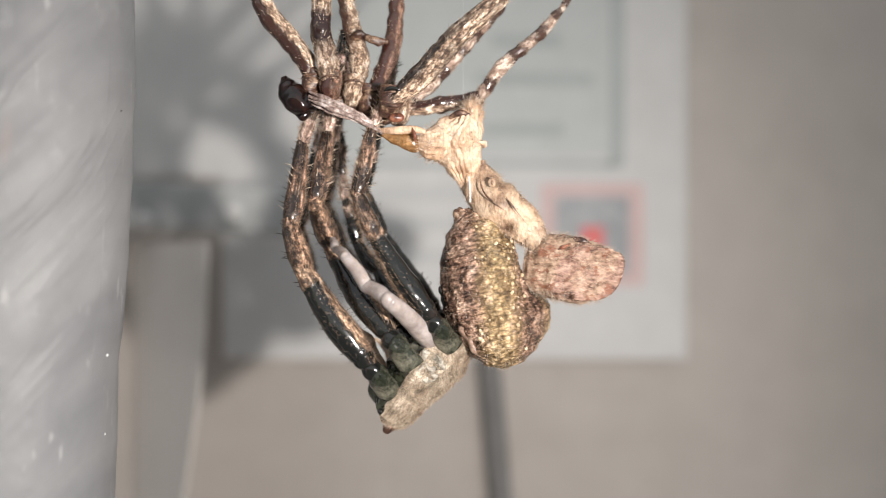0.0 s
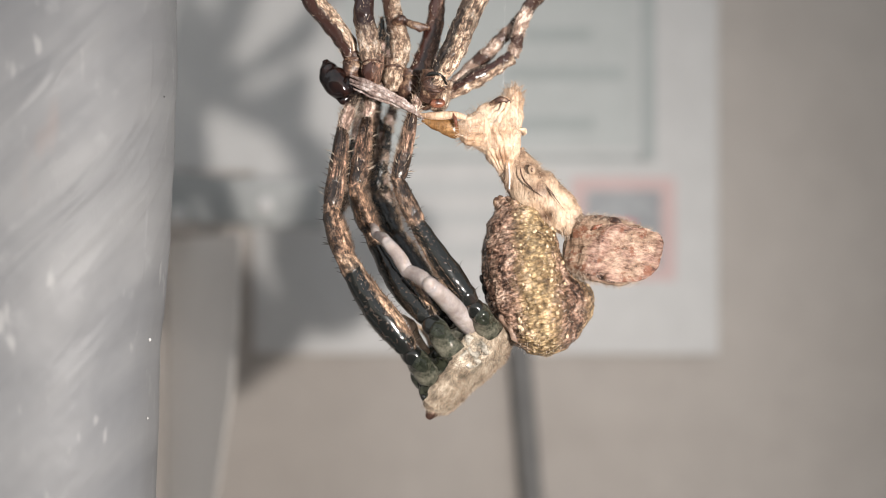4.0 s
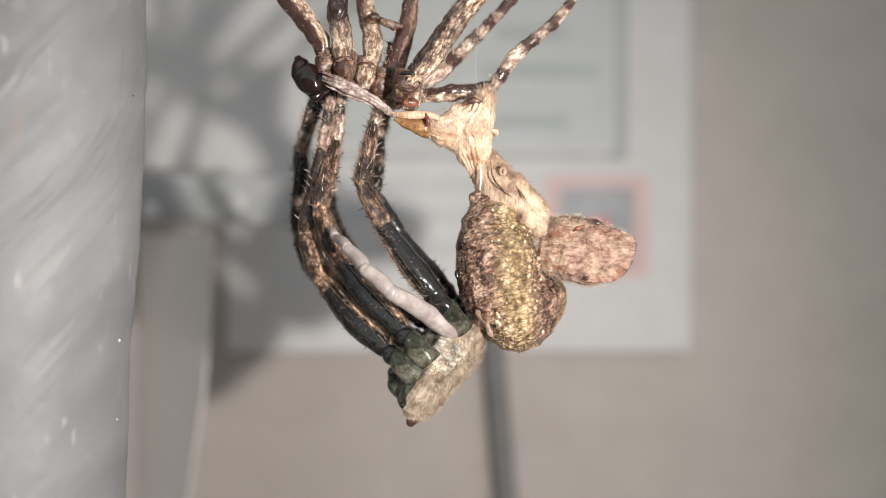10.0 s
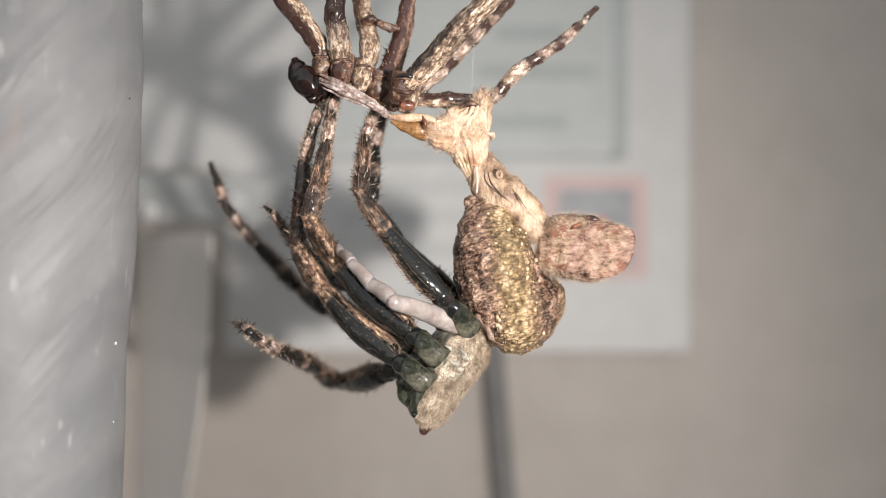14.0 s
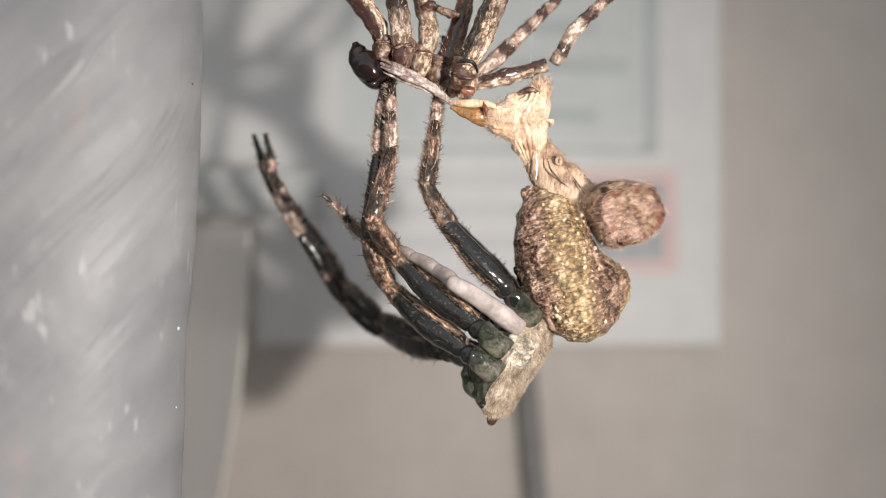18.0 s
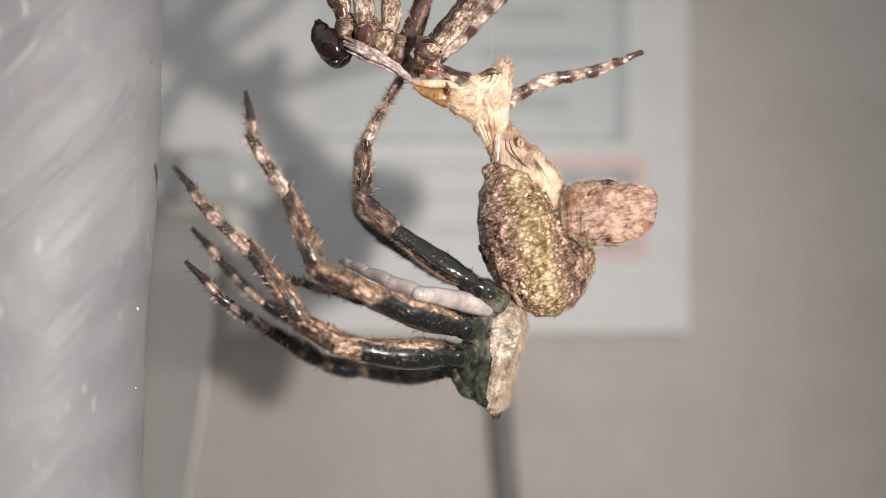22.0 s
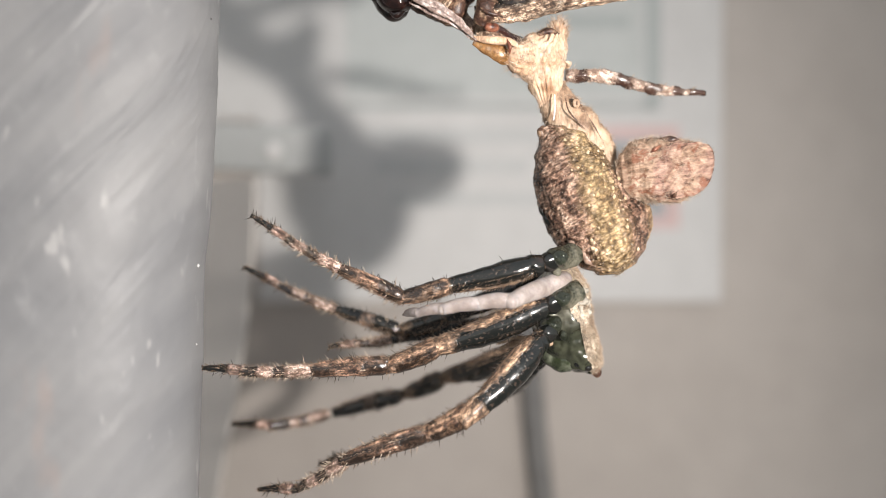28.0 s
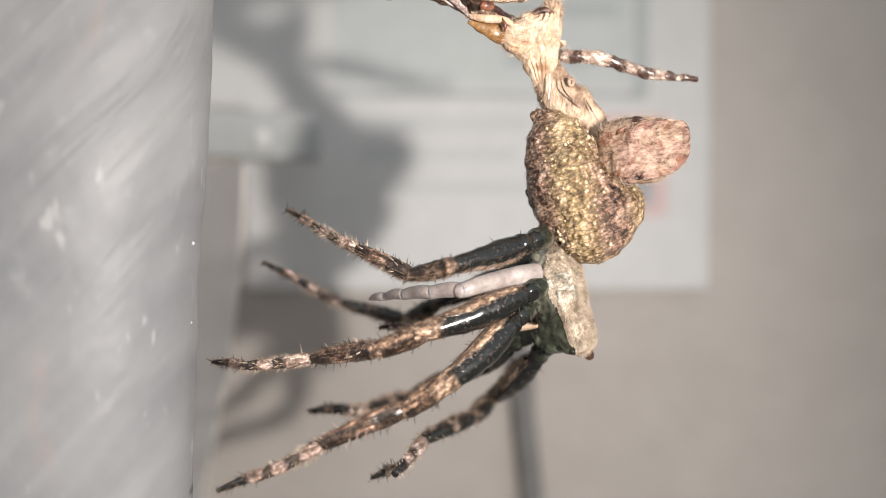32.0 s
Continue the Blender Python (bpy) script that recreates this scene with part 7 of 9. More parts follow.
    walk(LEG['N3'][1], [
        (0, seg(-1.05, -3.28, -6.15, -1.92, -2.46, -5.66)),
        (6, seg(-1.05, -3.28, -6.15, -1.92, -2.46, -5.66)),
        (9, seg(-1.23, -2.96, -6.53, -2.10, -2.96, -5.66)),
        (11.5, seg(-1.52, -2.90, -6.42, -2.48, -2.49, -5.71)),
        (13, seg(-0.97, -3.39, -6.94, -1.83, -2.65, -6.36)),
        (14.5, seg(-1.22, -2.90, -6.53, -2.10, -2.16, -5.93)),
        (16.5, seg(-1.24, -2.54, -6.45, -1.91, -1.69, -5.74)),
        (18, seg(-1.25, -2.51, -6.58, -1.93, -1.50, -6.09)),
        (20.5, seg(-1.31, -2.90, -6.83, -2.18, -2.28, -6.12)),
        (22, seg(-1.08, -2.92, -7.67, -2.15, -2.33, -7.30)),
        (23, seg(-0.81, -2.96, -8.20, -1.88, -2.30, -7.94)),
        (24, seg(-0.95, -2.93, -8.79, -2.03, -2.23, -8.66)),
        (24.5, seg(-0.92, -2.47, -8.98, -2.00, -1.74, -9.17)),
        (25, seg(-0.66, -3.09, -9.15, -1.72, -2.39, -9.44)),
        (25.5, seg(-0.84, -2.33, -9.36, -2.10, -2.33, -9.32)),
        (27.5, seg(-0.83, -2.45, -9.52, -1.92, -1.75, -9.82)),
        (28, seg(0.07, -3.21, -9.46, -1.16, -3.21, -9.56)),
        (28.5, seg(-1.38, -2.33, -9.61, -2.49, -1.59, -9.70)),
        (29, seg(-1.75, -1.85, -9.66, -2.87, -1.12, -9.65)),
        (30, seg(-0.86, -2.03, -9.53, -1.96, -1.34, -9.87)),
        (31, seg(-1.67, -2.38, -9.65, -2.58, -1.39, -9.71)),
        (31.5, seg(-1.52, -2.41, -9.94, -2.71, -1.88, -10.07)),
        (32, seg(-1.52, -2.41, -9.94, -2.71, -1.88, -10.07))])
    walk(LEG['N3'][2], [
        (0, seg(-1.92, -2.46, -5.66, -2.64, -2.46, -4.63)),
        (6, seg(-1.92, -2.46, -5.66, -2.64, -2.46, -4.63)),
        (9, seg(-2.10, -2.96, -5.66, -2.92, -2.53, -4.78)),
        (11.5, seg(-2.48, -2.49, -5.71, -3.18, -1.75, -4.88)),
        (13, seg(-1.83, -2.65, -6.36, -2.62, -1.90, -5.65)),
        (14.5, seg(-2.10, -2.16, -5.93, -2.89, -1.54, -5.09)),
        (16.5, seg(-1.91, -1.69, -5.74, -2.62, -0.75, -5.11)),
        (18, seg(-1.93, -1.50, -6.09, -2.86, -0.68, -5.57)),
        (20.5, seg(-2.18, -2.28, -6.12, -2.99, -1.35, -5.62)),
        (22, seg(-2.15, -2.33, -7.30, -3.06, -1.44, -6.92)),
        (23, seg(-1.88, -2.30, -7.94, -2.89, -1.48, -7.69)),
        (24, seg(-2.03, -2.23, -8.66, -2.95, -1.24, -8.63)),
        (24.5, seg(-2.00, -1.74, -9.17, -3.27, -1.74, -9.02)),
        (25, seg(-1.72, -2.39, -9.44, -2.83, -1.67, -9.38)),
        (25.5, seg(-2.10, -2.33, -9.32, -3.30, -1.80, -9.32)),
        (27.5, seg(-1.92, -1.75, -9.82, -3.14, -1.22, -9.82)),
        (28, seg(-1.16, -3.21, -9.56, -2.37, -3.21, -9.75)),
        (28.5, seg(-2.49, -1.59, -9.70, -3.53, -0.71, -9.81)),
        (29, seg(-2.87, -1.12, -9.65, -3.94, -0.24, -9.80)),
        (30, seg(-1.96, -1.34, -9.87, -3.19, -0.81, -10.00)),
        (31, seg(-2.58, -1.39, -9.71, -3.64, -0.51, -9.89)),
        (31.5, seg(-2.71, -1.88, -10.07, -3.76, -1.00, -10.19)),
        (32, seg(-2.71, -1.88, -10.07, -3.76, -1.00, -10.19))])
    walk(LEG['N3'][3], [
        (0, seg(-2.64, -2.46, -4.63, -3.16, -1.51, -4.29)),
        (6, seg(-2.64, -2.46, -4.63, -3.16, -1.51, -4.29)),
        (9, seg(-2.92, -2.53, -4.78, -3.52, -1.67, -4.35)),
        (11.5, seg(-3.18, -1.75, -4.88, -3.70, -0.79, -4.55)),
        (13, seg(-2.62, -1.90, -5.65, -3.12, -0.98, -5.24)),
        (14.5, seg(-2.89, -1.54, -5.09, -3.40, -0.58, -4.77)),
        (16.5, seg(-2.62, -0.75, -5.11, -3.05, 0.25, -4.76)),
        (18, seg(-2.86, -0.68, -5.57, -3.59, 0.15, -5.25)),
        (20.5, seg(-2.99, -1.35, -5.62, -3.62, -0.47, -5.26)),
        (22, seg(-3.06, -1.44, -6.92, -3.79, -0.62, -6.64)),
        (23, seg(-2.89, -1.48, -7.69, -3.72, -0.71, -7.57)),
        (24, seg(-2.95, -1.24, -8.63, -3.88, -0.58, -8.65)),
        (24.5, seg(-3.27, -1.74, -9.02, -4.11, -0.96, -9.08)),
        (25, seg(-2.83, -1.67, -9.38, -3.75, -1.00, -9.39)),
        (25.5, seg(-3.30, -1.80, -9.32, -4.31, -1.33, -9.48)),
        (27.5, seg(-3.14, -1.22, -9.82, -4.07, -0.55, -9.97)),
        (28, seg(-2.37, -3.21, -9.75, -3.35, -2.80, -9.93)),
        (28.5, seg(-3.53, -0.71, -9.81, -4.39, 0.08, -10.02)),
        (29, seg(-3.94, -0.24, -9.80, -4.71, 0.65, -9.97)),
        (30, seg(-3.19, -0.81, -10.00, -3.93, 0.07, -10.23)),
        (31, seg(-3.64, -0.51, -9.89, -4.50, 0.28, -10.10)),
        (31.5, seg(-3.76, -1.00, -10.19, -4.52, -0.11, -10.35)),
        (32, seg(-3.76, -1.00, -10.19, -4.52, -0.11, -10.35))])
    walk(LEG['N3'][4], [
        (0, seg(-3.16, -1.51, -4.29, -3.45, -0.64, -3.84)),
        (6, seg(-3.16, -1.51, -4.29, -3.45, -0.64, -3.84)),
        (9, seg(-3.52, -1.67, -4.35, -3.86, -0.78, -3.97)),
        (11.5, seg(-3.70, -0.79, -4.55, -4.12, 0.09, -4.21)),
        (13, seg(-3.12, -0.98, -5.24, -3.53, -0.10, -4.91)),
        (14.5, seg(-3.40, -0.58, -4.77, -3.82, 0.30, -4.43)),
        (16.5, seg(-3.05, 0.25, -4.76, -3.46, 1.14, -4.44)),
        (18, seg(-3.59, 0.15, -5.25, -4.13, 1.02, -5.04)),
        (20.5, seg(-3.62, -0.47, -5.26, -4.15, 0.41, -5.09)),
        (22, seg(-3.79, -0.62, -6.64, -4.33, 0.26, -6.50)),
        (23, seg(-3.72, -0.71, -7.57, -4.36, 0.11, -7.52)),
        (24, seg(-3.88, -0.58, -8.65, -4.78, -0.04, -8.70)),
        (24.5, seg(-4.11, -0.96, -9.08, -4.86, -0.21, -9.16)),
        (25, seg(-3.75, -1.00, -9.39, -4.67, -0.60, -9.65)),
        (25.5, seg(-4.31, -1.33, -9.48, -5.24, -0.87, -9.60)),
        (27.5, seg(-4.07, -0.55, -9.97, -4.82, 0.17, -10.22)),
        (28, seg(-3.35, -2.80, -9.93, -3.96, -1.97, -10.08)),
        (28.5, seg(-4.39, 0.08, -10.02, -5.25, 0.70, -10.21)),
        (29, seg(-4.71, 0.65, -9.97, -5.59, 1.27, -10.12)),
        (30, seg(-3.93, 0.07, -10.23, -4.59, 0.90, -10.38)),
        (31, seg(-4.50, 0.28, -10.10, -5.45, 0.72, -10.27)),
        (31.5, seg(-4.52, -0.11, -10.35, -5.18, 0.72, -10.51)),
        (32, seg(-4.52, -0.11, -10.35, -5.18, 0.72, -10.51))])
    walk(LEG['F1'][0], [
        (0, seg(-2.17, 1.67, -8.87, -4.81, 3.45, -5.43)),
        (6, seg(-2.17, 1.67, -8.87, -4.81, 3.45, -5.43)),
        (9, seg(-1.89, 1.67, -8.82, -4.70, 4.00, -5.87)),
        (10, seg(-1.70, 1.67, -8.86, -4.90, 3.65, -6.02)),
        (10.8, seg(-2.07, 1.67, -8.91, -4.92, 4.25, -6.21)),
        (11.5, seg(-2.45, 1.67, -9.51, -5.18, 5.19, -8.14)),
        (12, seg(-2.24, 1.67, -9.61, -4.57, 5.64, -9.17)),
        (12.5, seg(-1.83, 1.67, -9.77, -4.07, 5.64, -9.22)),
        (13, seg(-1.62, 1.67, -9.77, -4.08, 5.64, -10.24)),
        (14, seg(-1.79, 1.67, -9.79, -4.23, 5.64, -10.70)),
        (14.5, seg(-1.65, 1.67, -10.20, -4.07, 5.64, -11.15)),
        (16.5, seg(-1.42, 1.67, -10.10, -4.09, 5.35, -11.82)),
        (17.4, seg(-1.42, 1.67, -10.10, -4.09, 5.35, -11.82)),
        (18, seg(-1.66, 1.67, -9.43, -4.36, 5.44, -8.96)),
        (19.5, seg(-0.70, 1.67, -9.89, -3.55, 5.32, -9.57)),
        (20.5, seg(-1.28, 1.67, -9.84, -4.19, 5.34, -9.65)),
        (20.6, seg(-1.28, 1.67, -9.84, -4.19, 5.34, -9.65)),
        (21, seg(-0.60, 1.67, -10.28, -4.15, 4.83, -10.44)),
        (21.2, seg(-0.59, 1.67, -10.51, -4.37, 4.61, -10.90)),
        (22, seg(-0.10, 1.67, -10.91, -3.84, 4.61, -11.33)),
        (23, seg(0.43, 1.67, -11.62, -3.49, 4.25, -12.77)),
        (24, seg(0.27, 1.67, -12.10, -1.77, 5.64, -13.79)),
        (24.5, seg(0.79, 1.67, -12.20, -1.80, 5.16, -14.44)),
        (25, seg(1.06, 1.67, -12.35, -0.65, 5.53, -14.80)),
        (25.5, seg(1.57, 1.67, -12.49, -0.06, 5.64, -14.66)),
        (27.5, seg(1.35, 1.67, -12.69, -0.33, 5.57, -15.05)),
        (28, seg(1.30, 1.67, -12.38, -0.64, 5.52, -14.57)),
        (28.5, seg(1.44, 1.67, -12.65, 0.08, 5.64, -15.13)),
        (29, seg(2.79, 1.67, -13.06, 1.66, 5.64, -15.65)),
        (30, seg(1.57, 1.67, -12.75, -0.22, 5.46, -15.27)),
        (31, seg(2.51, 1.67, -12.93, 1.41, 5.64, -15.56)),
        (31.5, seg(1.63, 1.67, -13.02, -0.03, 5.55, -15.46)),
        (32, seg(1.63, 1.67, -13.02, -0.03, 5.55, -15.46))])
    walk(LEG['F1'][1], [
        (0, seg(-4.81, 3.45, -5.43, -5.28, 3.45, -3.31)),
        (6, seg(-4.81, 3.45, -5.43, -5.28, 3.45, -3.31)),
        (9, seg(-4.70, 4.00, -5.87, -5.63, 4.00, -3.89)),
        (10, seg(-4.90, 3.65, -6.02, -5.75, 3.65, -4.02)),
        (10.8, seg(-4.92, 4.25, -6.21, -5.72, 4.25, -4.16)),
        (11.5, seg(-5.18, 5.19, -8.14, -6.57, 5.19, -6.37)),
        (12, seg(-4.57, 5.64, -9.17, -5.58, 4.25, -7.94)),
        (12.5, seg(-4.07, 5.64, -9.22, -5.44, 4.62, -7.89)),
        (13, seg(-4.08, 5.64, -10.24, -4.90, 3.97, -9.31)),
        (14, seg(-4.23, 5.64, -10.70, -4.80, 3.85, -9.84)),
        (14.5, seg(-4.07, 5.64, -11.15, -4.35, 3.85, -10.03)),
        (16.5, seg(-4.09, 5.35, -11.82, -5.14, 3.69, -11.44)),
        (17.4, seg(-4.09, 5.35, -11.82, -5.14, 3.69, -11.44)),
        (18, seg(-4.36, 5.44, -8.96, -6.11, 5.44, -7.53)),
        (19.5, seg(-3.55, 5.32, -9.57, -5.03, 4.05, -8.83)),
        (20.5, seg(-4.19, 5.34, -9.65, -6.11, 4.71, -8.84)),
        (20.6, seg(-4.19, 5.34, -9.65, -6.11, 4.71, -8.84)),
        (21, seg(-4.15, 4.83, -10.44, -6.26, 4.83, -9.69)),
        (21.2, seg(-4.37, 4.61, -10.90, -6.48, 4.61, -10.20)),
        (22, seg(-3.84, 4.61, -11.33, -5.41, 3.39, -10.79)),
        (23, seg(-3.49, 4.25, -12.77, -5.05, 3.01, -12.31)),
        (24, seg(-1.77, 5.64, -13.79, -3.71, 4.81, -14.12)),
        (24.5, seg(-1.80, 5.16, -14.44, -3.06, 3.58, -14.18)),
        (25, seg(-0.65, 5.53, -14.80, -2.34, 4.35, -15.04)),
        (25.5, seg(-0.06, 5.64, -14.66, -1.04, 3.91, -14.77)),
        (27.5, seg(-0.33, 5.57, -15.05, -1.92, 4.51, -15.80)),
        (28, seg(-0.64, 5.52, -14.57, -2.37, 4.93, -15.69)),
        (28.5, seg(0.08, 5.64, -15.13, -0.82, 3.88, -15.25)),
        (29, seg(1.66, 5.64, -15.65, 0.70, 3.85, -15.61)),
        (30, seg(-0.22, 5.46, -15.27, -1.42, 3.97, -15.74)),
        (31, seg(1.41, 5.64, -15.56, 0.43, 3.93, -15.80)),
        (31.5, seg(-0.03, 5.55, -15.46, -0.86, 3.86, -15.88)),
        (32, seg(-0.03, 5.55, -15.46, -0.86, 3.86, -15.88))])
    walk(LEG['F1'][2], [
        (0, seg(-5.28, 3.45, -3.31, -4.29, 2.08, -0.27)),
        (6, seg(-5.28, 3.45, -3.31, -4.29, 2.08, -0.27)),
        (9, seg(-5.63, 4.00, -3.89, -5.12, 1.59, -1.55)),
        (10, seg(-5.75, 3.65, -4.02, -5.40, 2.31, -0.82)),
        (10.8, seg(-5.72, 4.25, -4.16, -5.37, 2.14, -1.47)),
        (11.5, seg(-6.57, 5.19, -6.37, -7.62, 3.14, -3.81)),
        (12, seg(-5.58, 4.25, -7.94, -6.62, 1.62, -6.14)),
        (12.5, seg(-5.44, 4.62, -7.89, -6.47, 1.78, -6.54)),
        (13, seg(-4.90, 3.97, -9.31, -6.18, 1.24, -7.89)),
        (14, seg(-4.80, 3.85, -9.84, -6.08, 1.00, -8.80)),
        (14.5, seg(-4.35, 3.85, -10.03, -5.72, 1.03, -8.98)),
        (16.5, seg(-5.14, 3.69, -11.44, -6.86, 1.06, -10.60)),
        (17.4, seg(-5.14, 3.69, -11.44, -6.86, 1.06, -10.60)),
        (18, seg(-6.11, 5.44, -7.53, -7.94, 4.42, -4.56)),
        (19.5, seg(-5.03, 4.05, -8.83, -6.50, 1.78, -6.77)),
        (20.5, seg(-6.11, 4.71, -8.84, -7.44, 2.44, -6.64)),
        (20.6, seg(-6.11, 4.71, -8.84, -7.44, 2.44, -6.64)),
        (21, seg(-6.26, 4.83, -9.69, -8.38, 2.99, -7.71)),
        (21.2, seg(-6.48, 4.61, -10.20, -8.91, 2.72, -8.87)),
        (22, seg(-5.41, 3.39, -10.79, -7.14, 0.97, -9.33)),
        (23, seg(-5.05, 3.01, -12.31, -7.60, 1.35, -10.88)),
        (24, seg(-3.71, 4.81, -14.12, -7.00, 3.68, -13.46)),
        (24.5, seg(-3.06, 3.58, -14.18, -5.95, 1.94, -13.53)),
        (25, seg(-2.34, 4.35, -15.04, -5.32, 2.69, -14.55)),
        (25.5, seg(-1.04, 3.91, -14.77, -3.90, 2.07, -14.50)),
        (27.5, seg(-1.92, 4.51, -15.80, -5.11, 3.36, -16.48)),
        (28, seg(-2.37, 4.93, -15.69, -4.85, 2.84, -16.15)),
        (28.5, seg(-0.82, 3.88, -15.25, -3.45, 2.05, -15.99)),
        (29, seg(0.70, 3.85, -15.61, -0.89, 0.98, -15.66)),
        (30, seg(-1.42, 3.97, -15.74, -3.90, 1.94, -16.29)),
        (31, seg(0.43, 3.93, -15.80, -1.41, 1.22, -15.94)),
        (31.5, seg(-0.86, 3.86, -15.88, -2.98, 1.49, -16.33)),
        (32, seg(-0.86, 3.86, -15.88, -2.98, 1.49, -16.33))])
    walk(LEG['F1'][3], [
        (0, seg(-4.29, 2.08, -0.27, -3.64, 2.08, 2.33)),
        (6, seg(-4.29, 2.08, -0.27, -3.64, 2.08, 2.33)),
        (9, seg(-5.12, 1.59, -1.55, -4.41, 0.46, 0.62)),
        (10, seg(-5.40, 2.31, -0.82, -4.70, 1.17, 1.36)),
        (10.8, seg(-5.37, 2.14, -1.47, -4.76, 0.96, 0.71)),
        (11.5, seg(-7.62, 3.14, -3.81, -7.63, 0.93, -2.61)),
        (12, seg(-6.62, 1.62, -6.14, -6.92, -0.58, -4.98)),
        (12.5, seg(-6.47, 1.78, -6.54, -6.88, -0.49, -5.57)),
        (13, seg(-6.18, 1.24, -7.89, -6.58, -1.02, -6.86)),
        (14, seg(-6.08, 1.00, -8.80, -6.70, -1.26, -7.94)),
        (14.5, seg(-5.72, 1.03, -8.98, -6.24, -1.26, -8.04)),
        (16.5, seg(-6.86, 1.06, -10.60, -7.78, -1.12, -10.25)),
        (17.4, seg(-6.86, 1.06, -10.60, -7.78, -1.12, -10.25)),
        (18, seg(-7.94, 4.42, -4.56, -9.40, 4.42, -2.14)),
        (19.5, seg(-6.50, 1.78, -6.77, -7.34, 0.08, -5.13)),
        (20.5, seg(-7.44, 2.44, -6.64, -8.48, 0.72, -5.21)),
        (20.6, seg(-7.44, 2.44, -6.64, -8.48, 0.72, -5.21)),
        (21, seg(-8.38, 2.99, -7.71, -9.38, 1.12, -6.44)),
        (21.2, seg(-8.91, 2.72, -8.87, -11.12, 2.12, -7.65)),
        (22, seg(-7.14, 0.97, -9.33, -8.99, 0.10, -7.90)),
        (23, seg(-7.60, 1.35, -10.88, -9.32, -0.10, -10.01)),
        (24, seg(-7.00, 3.68, -13.46, -8.29, 1.68, -13.44)),
        (24.5, seg(-5.95, 1.94, -13.53, -7.47, 0.13, -13.45)),
        (25, seg(-5.32, 2.69, -14.55, -6.40, 0.59, -14.64)),
        (25.5, seg(-3.90, 2.07, -14.50, -4.67, -0.19, -14.66)),
        (27.5, seg(-5.11, 3.36, -16.48, -5.99, 1.24, -16.84)),
        (28, seg(-4.85, 2.84, -16.15, -6.21, 0.86, -16.09)),
        (28.5, seg(-3.45, 2.05, -15.99, -4.14, -0.18, -16.30)),
        (29, seg(-0.89, 0.98, -15.66, -1.09, -1.31, -16.15)),
        (30, seg(-3.90, 1.94, -16.29, -4.92, -0.01, -16.88)),
        (31, seg(-1.41, 1.22, -15.94, -1.76, -1.07, -16.36)),
        (31.5, seg(-2.98, 1.49, -16.33, -3.93, -0.46, -17.01)),
        (32, seg(-2.98, 1.49, -16.33, -3.93, -0.46, -17.01))])
    walk(LEG['F1'][4], [
        (0, seg(-3.64, 2.08, 2.33, -3.39, 2.08, 4.18)),
        (6, seg(-3.64, 2.08, 2.33, -3.39, 2.08, 4.18)),
        (9, seg(-4.41, 0.46, 0.62, -3.79, 1.00, 2.28)),
        (10, seg(-4.70, 1.17, 1.36, -4.52, 1.98, 3.11)),
        (10.8, seg(-4.76, 0.96, 0.71, -4.39, 1.70, 2.43)),
        (11.5, seg(-7.63, 0.93, -2.61, -7.99, 2.50, -1.63)),
        (12, seg(-6.92, -0.58, -4.98, -7.57, 0.78, -3.90)),
        (12.5, seg(-6.88, -0.49, -5.57, -7.62, 1.10, -4.92)),
        (13, seg(-6.58, -1.02, -6.86, -7.34, 0.46, -6.08)),
        (14, seg(-6.70, -1.26, -7.94, -7.68, 0.33, -7.65)),
        (14.5, seg(-6.24, -1.26, -8.04, -6.90, 0.33, -7.47)),
        (16.5, seg(-7.78, -1.12, -10.25, -9.12, 0.16, -9.80)),
        (17.4, seg(-7.78, -1.12, -10.25, -9.12, 0.16, -9.80)),
        (18, seg(-9.40, 4.42, -2.14, -9.98, 4.42, -0.26)),
        (19.5, seg(-7.34, 0.08, -5.13, -8.17, 0.08, -3.56)),
        (20.5, seg(-8.48, 0.72, -5.21, -9.37, 0.72, -3.63)),
        (20.6, seg(-8.48, 0.72, -5.21, -9.37, 0.72, -3.63)),
        (21, seg(-9.38, 1.12, -6.44, -10.28, 1.12, -4.86)),
        (21.2, seg(-11.12, 2.12, -7.65, -12.48, 3.20, -6.64)),
        (22, seg(-8.99, 0.10, -7.90, -10.23, 0.10, -6.62)),
        (23, seg(-9.32, -0.10, -10.01, -10.86, -0.10, -9.13)),
        (24, seg(-8.29, 1.68, -13.44, -10.07, 1.68, -12.96)),
        (24.5, seg(-7.47, 0.13, -13.45, -9.24, 0.56, -13.09)),
        (25, seg(-6.40, 0.59, -14.64, -8.20, 1.16, -14.55)),
        (25.5, seg(-4.67, -0.19, -14.66, -6.02, 1.13, -14.68)),
        (27.5, seg(-5.99, 1.24, -16.84, -7.79, 1.24, -17.18)),
        (28, seg(-6.21, 0.86, -16.09, -7.59, 2.23, -16.69)),
        (28.5, seg(-4.14, -0.18, -16.30, -5.53, 1.08, -16.95)),
        (29, seg(-1.09, -1.31, -16.15, -1.91, 0.28, -16.86)),
        (30, seg(-4.92, -0.01, -16.88, -6.58, 0.60, -17.67)),
        (31, seg(-1.76, -1.07, -16.36, -2.78, 0.39, -17.18)),
        (31.5, seg(-3.93, -0.46, -17.01, -5.10, 0.97, -17.78)),
        (32, seg(-3.93, -0.46, -17.01, -5.10, 0.97, -17.78))])
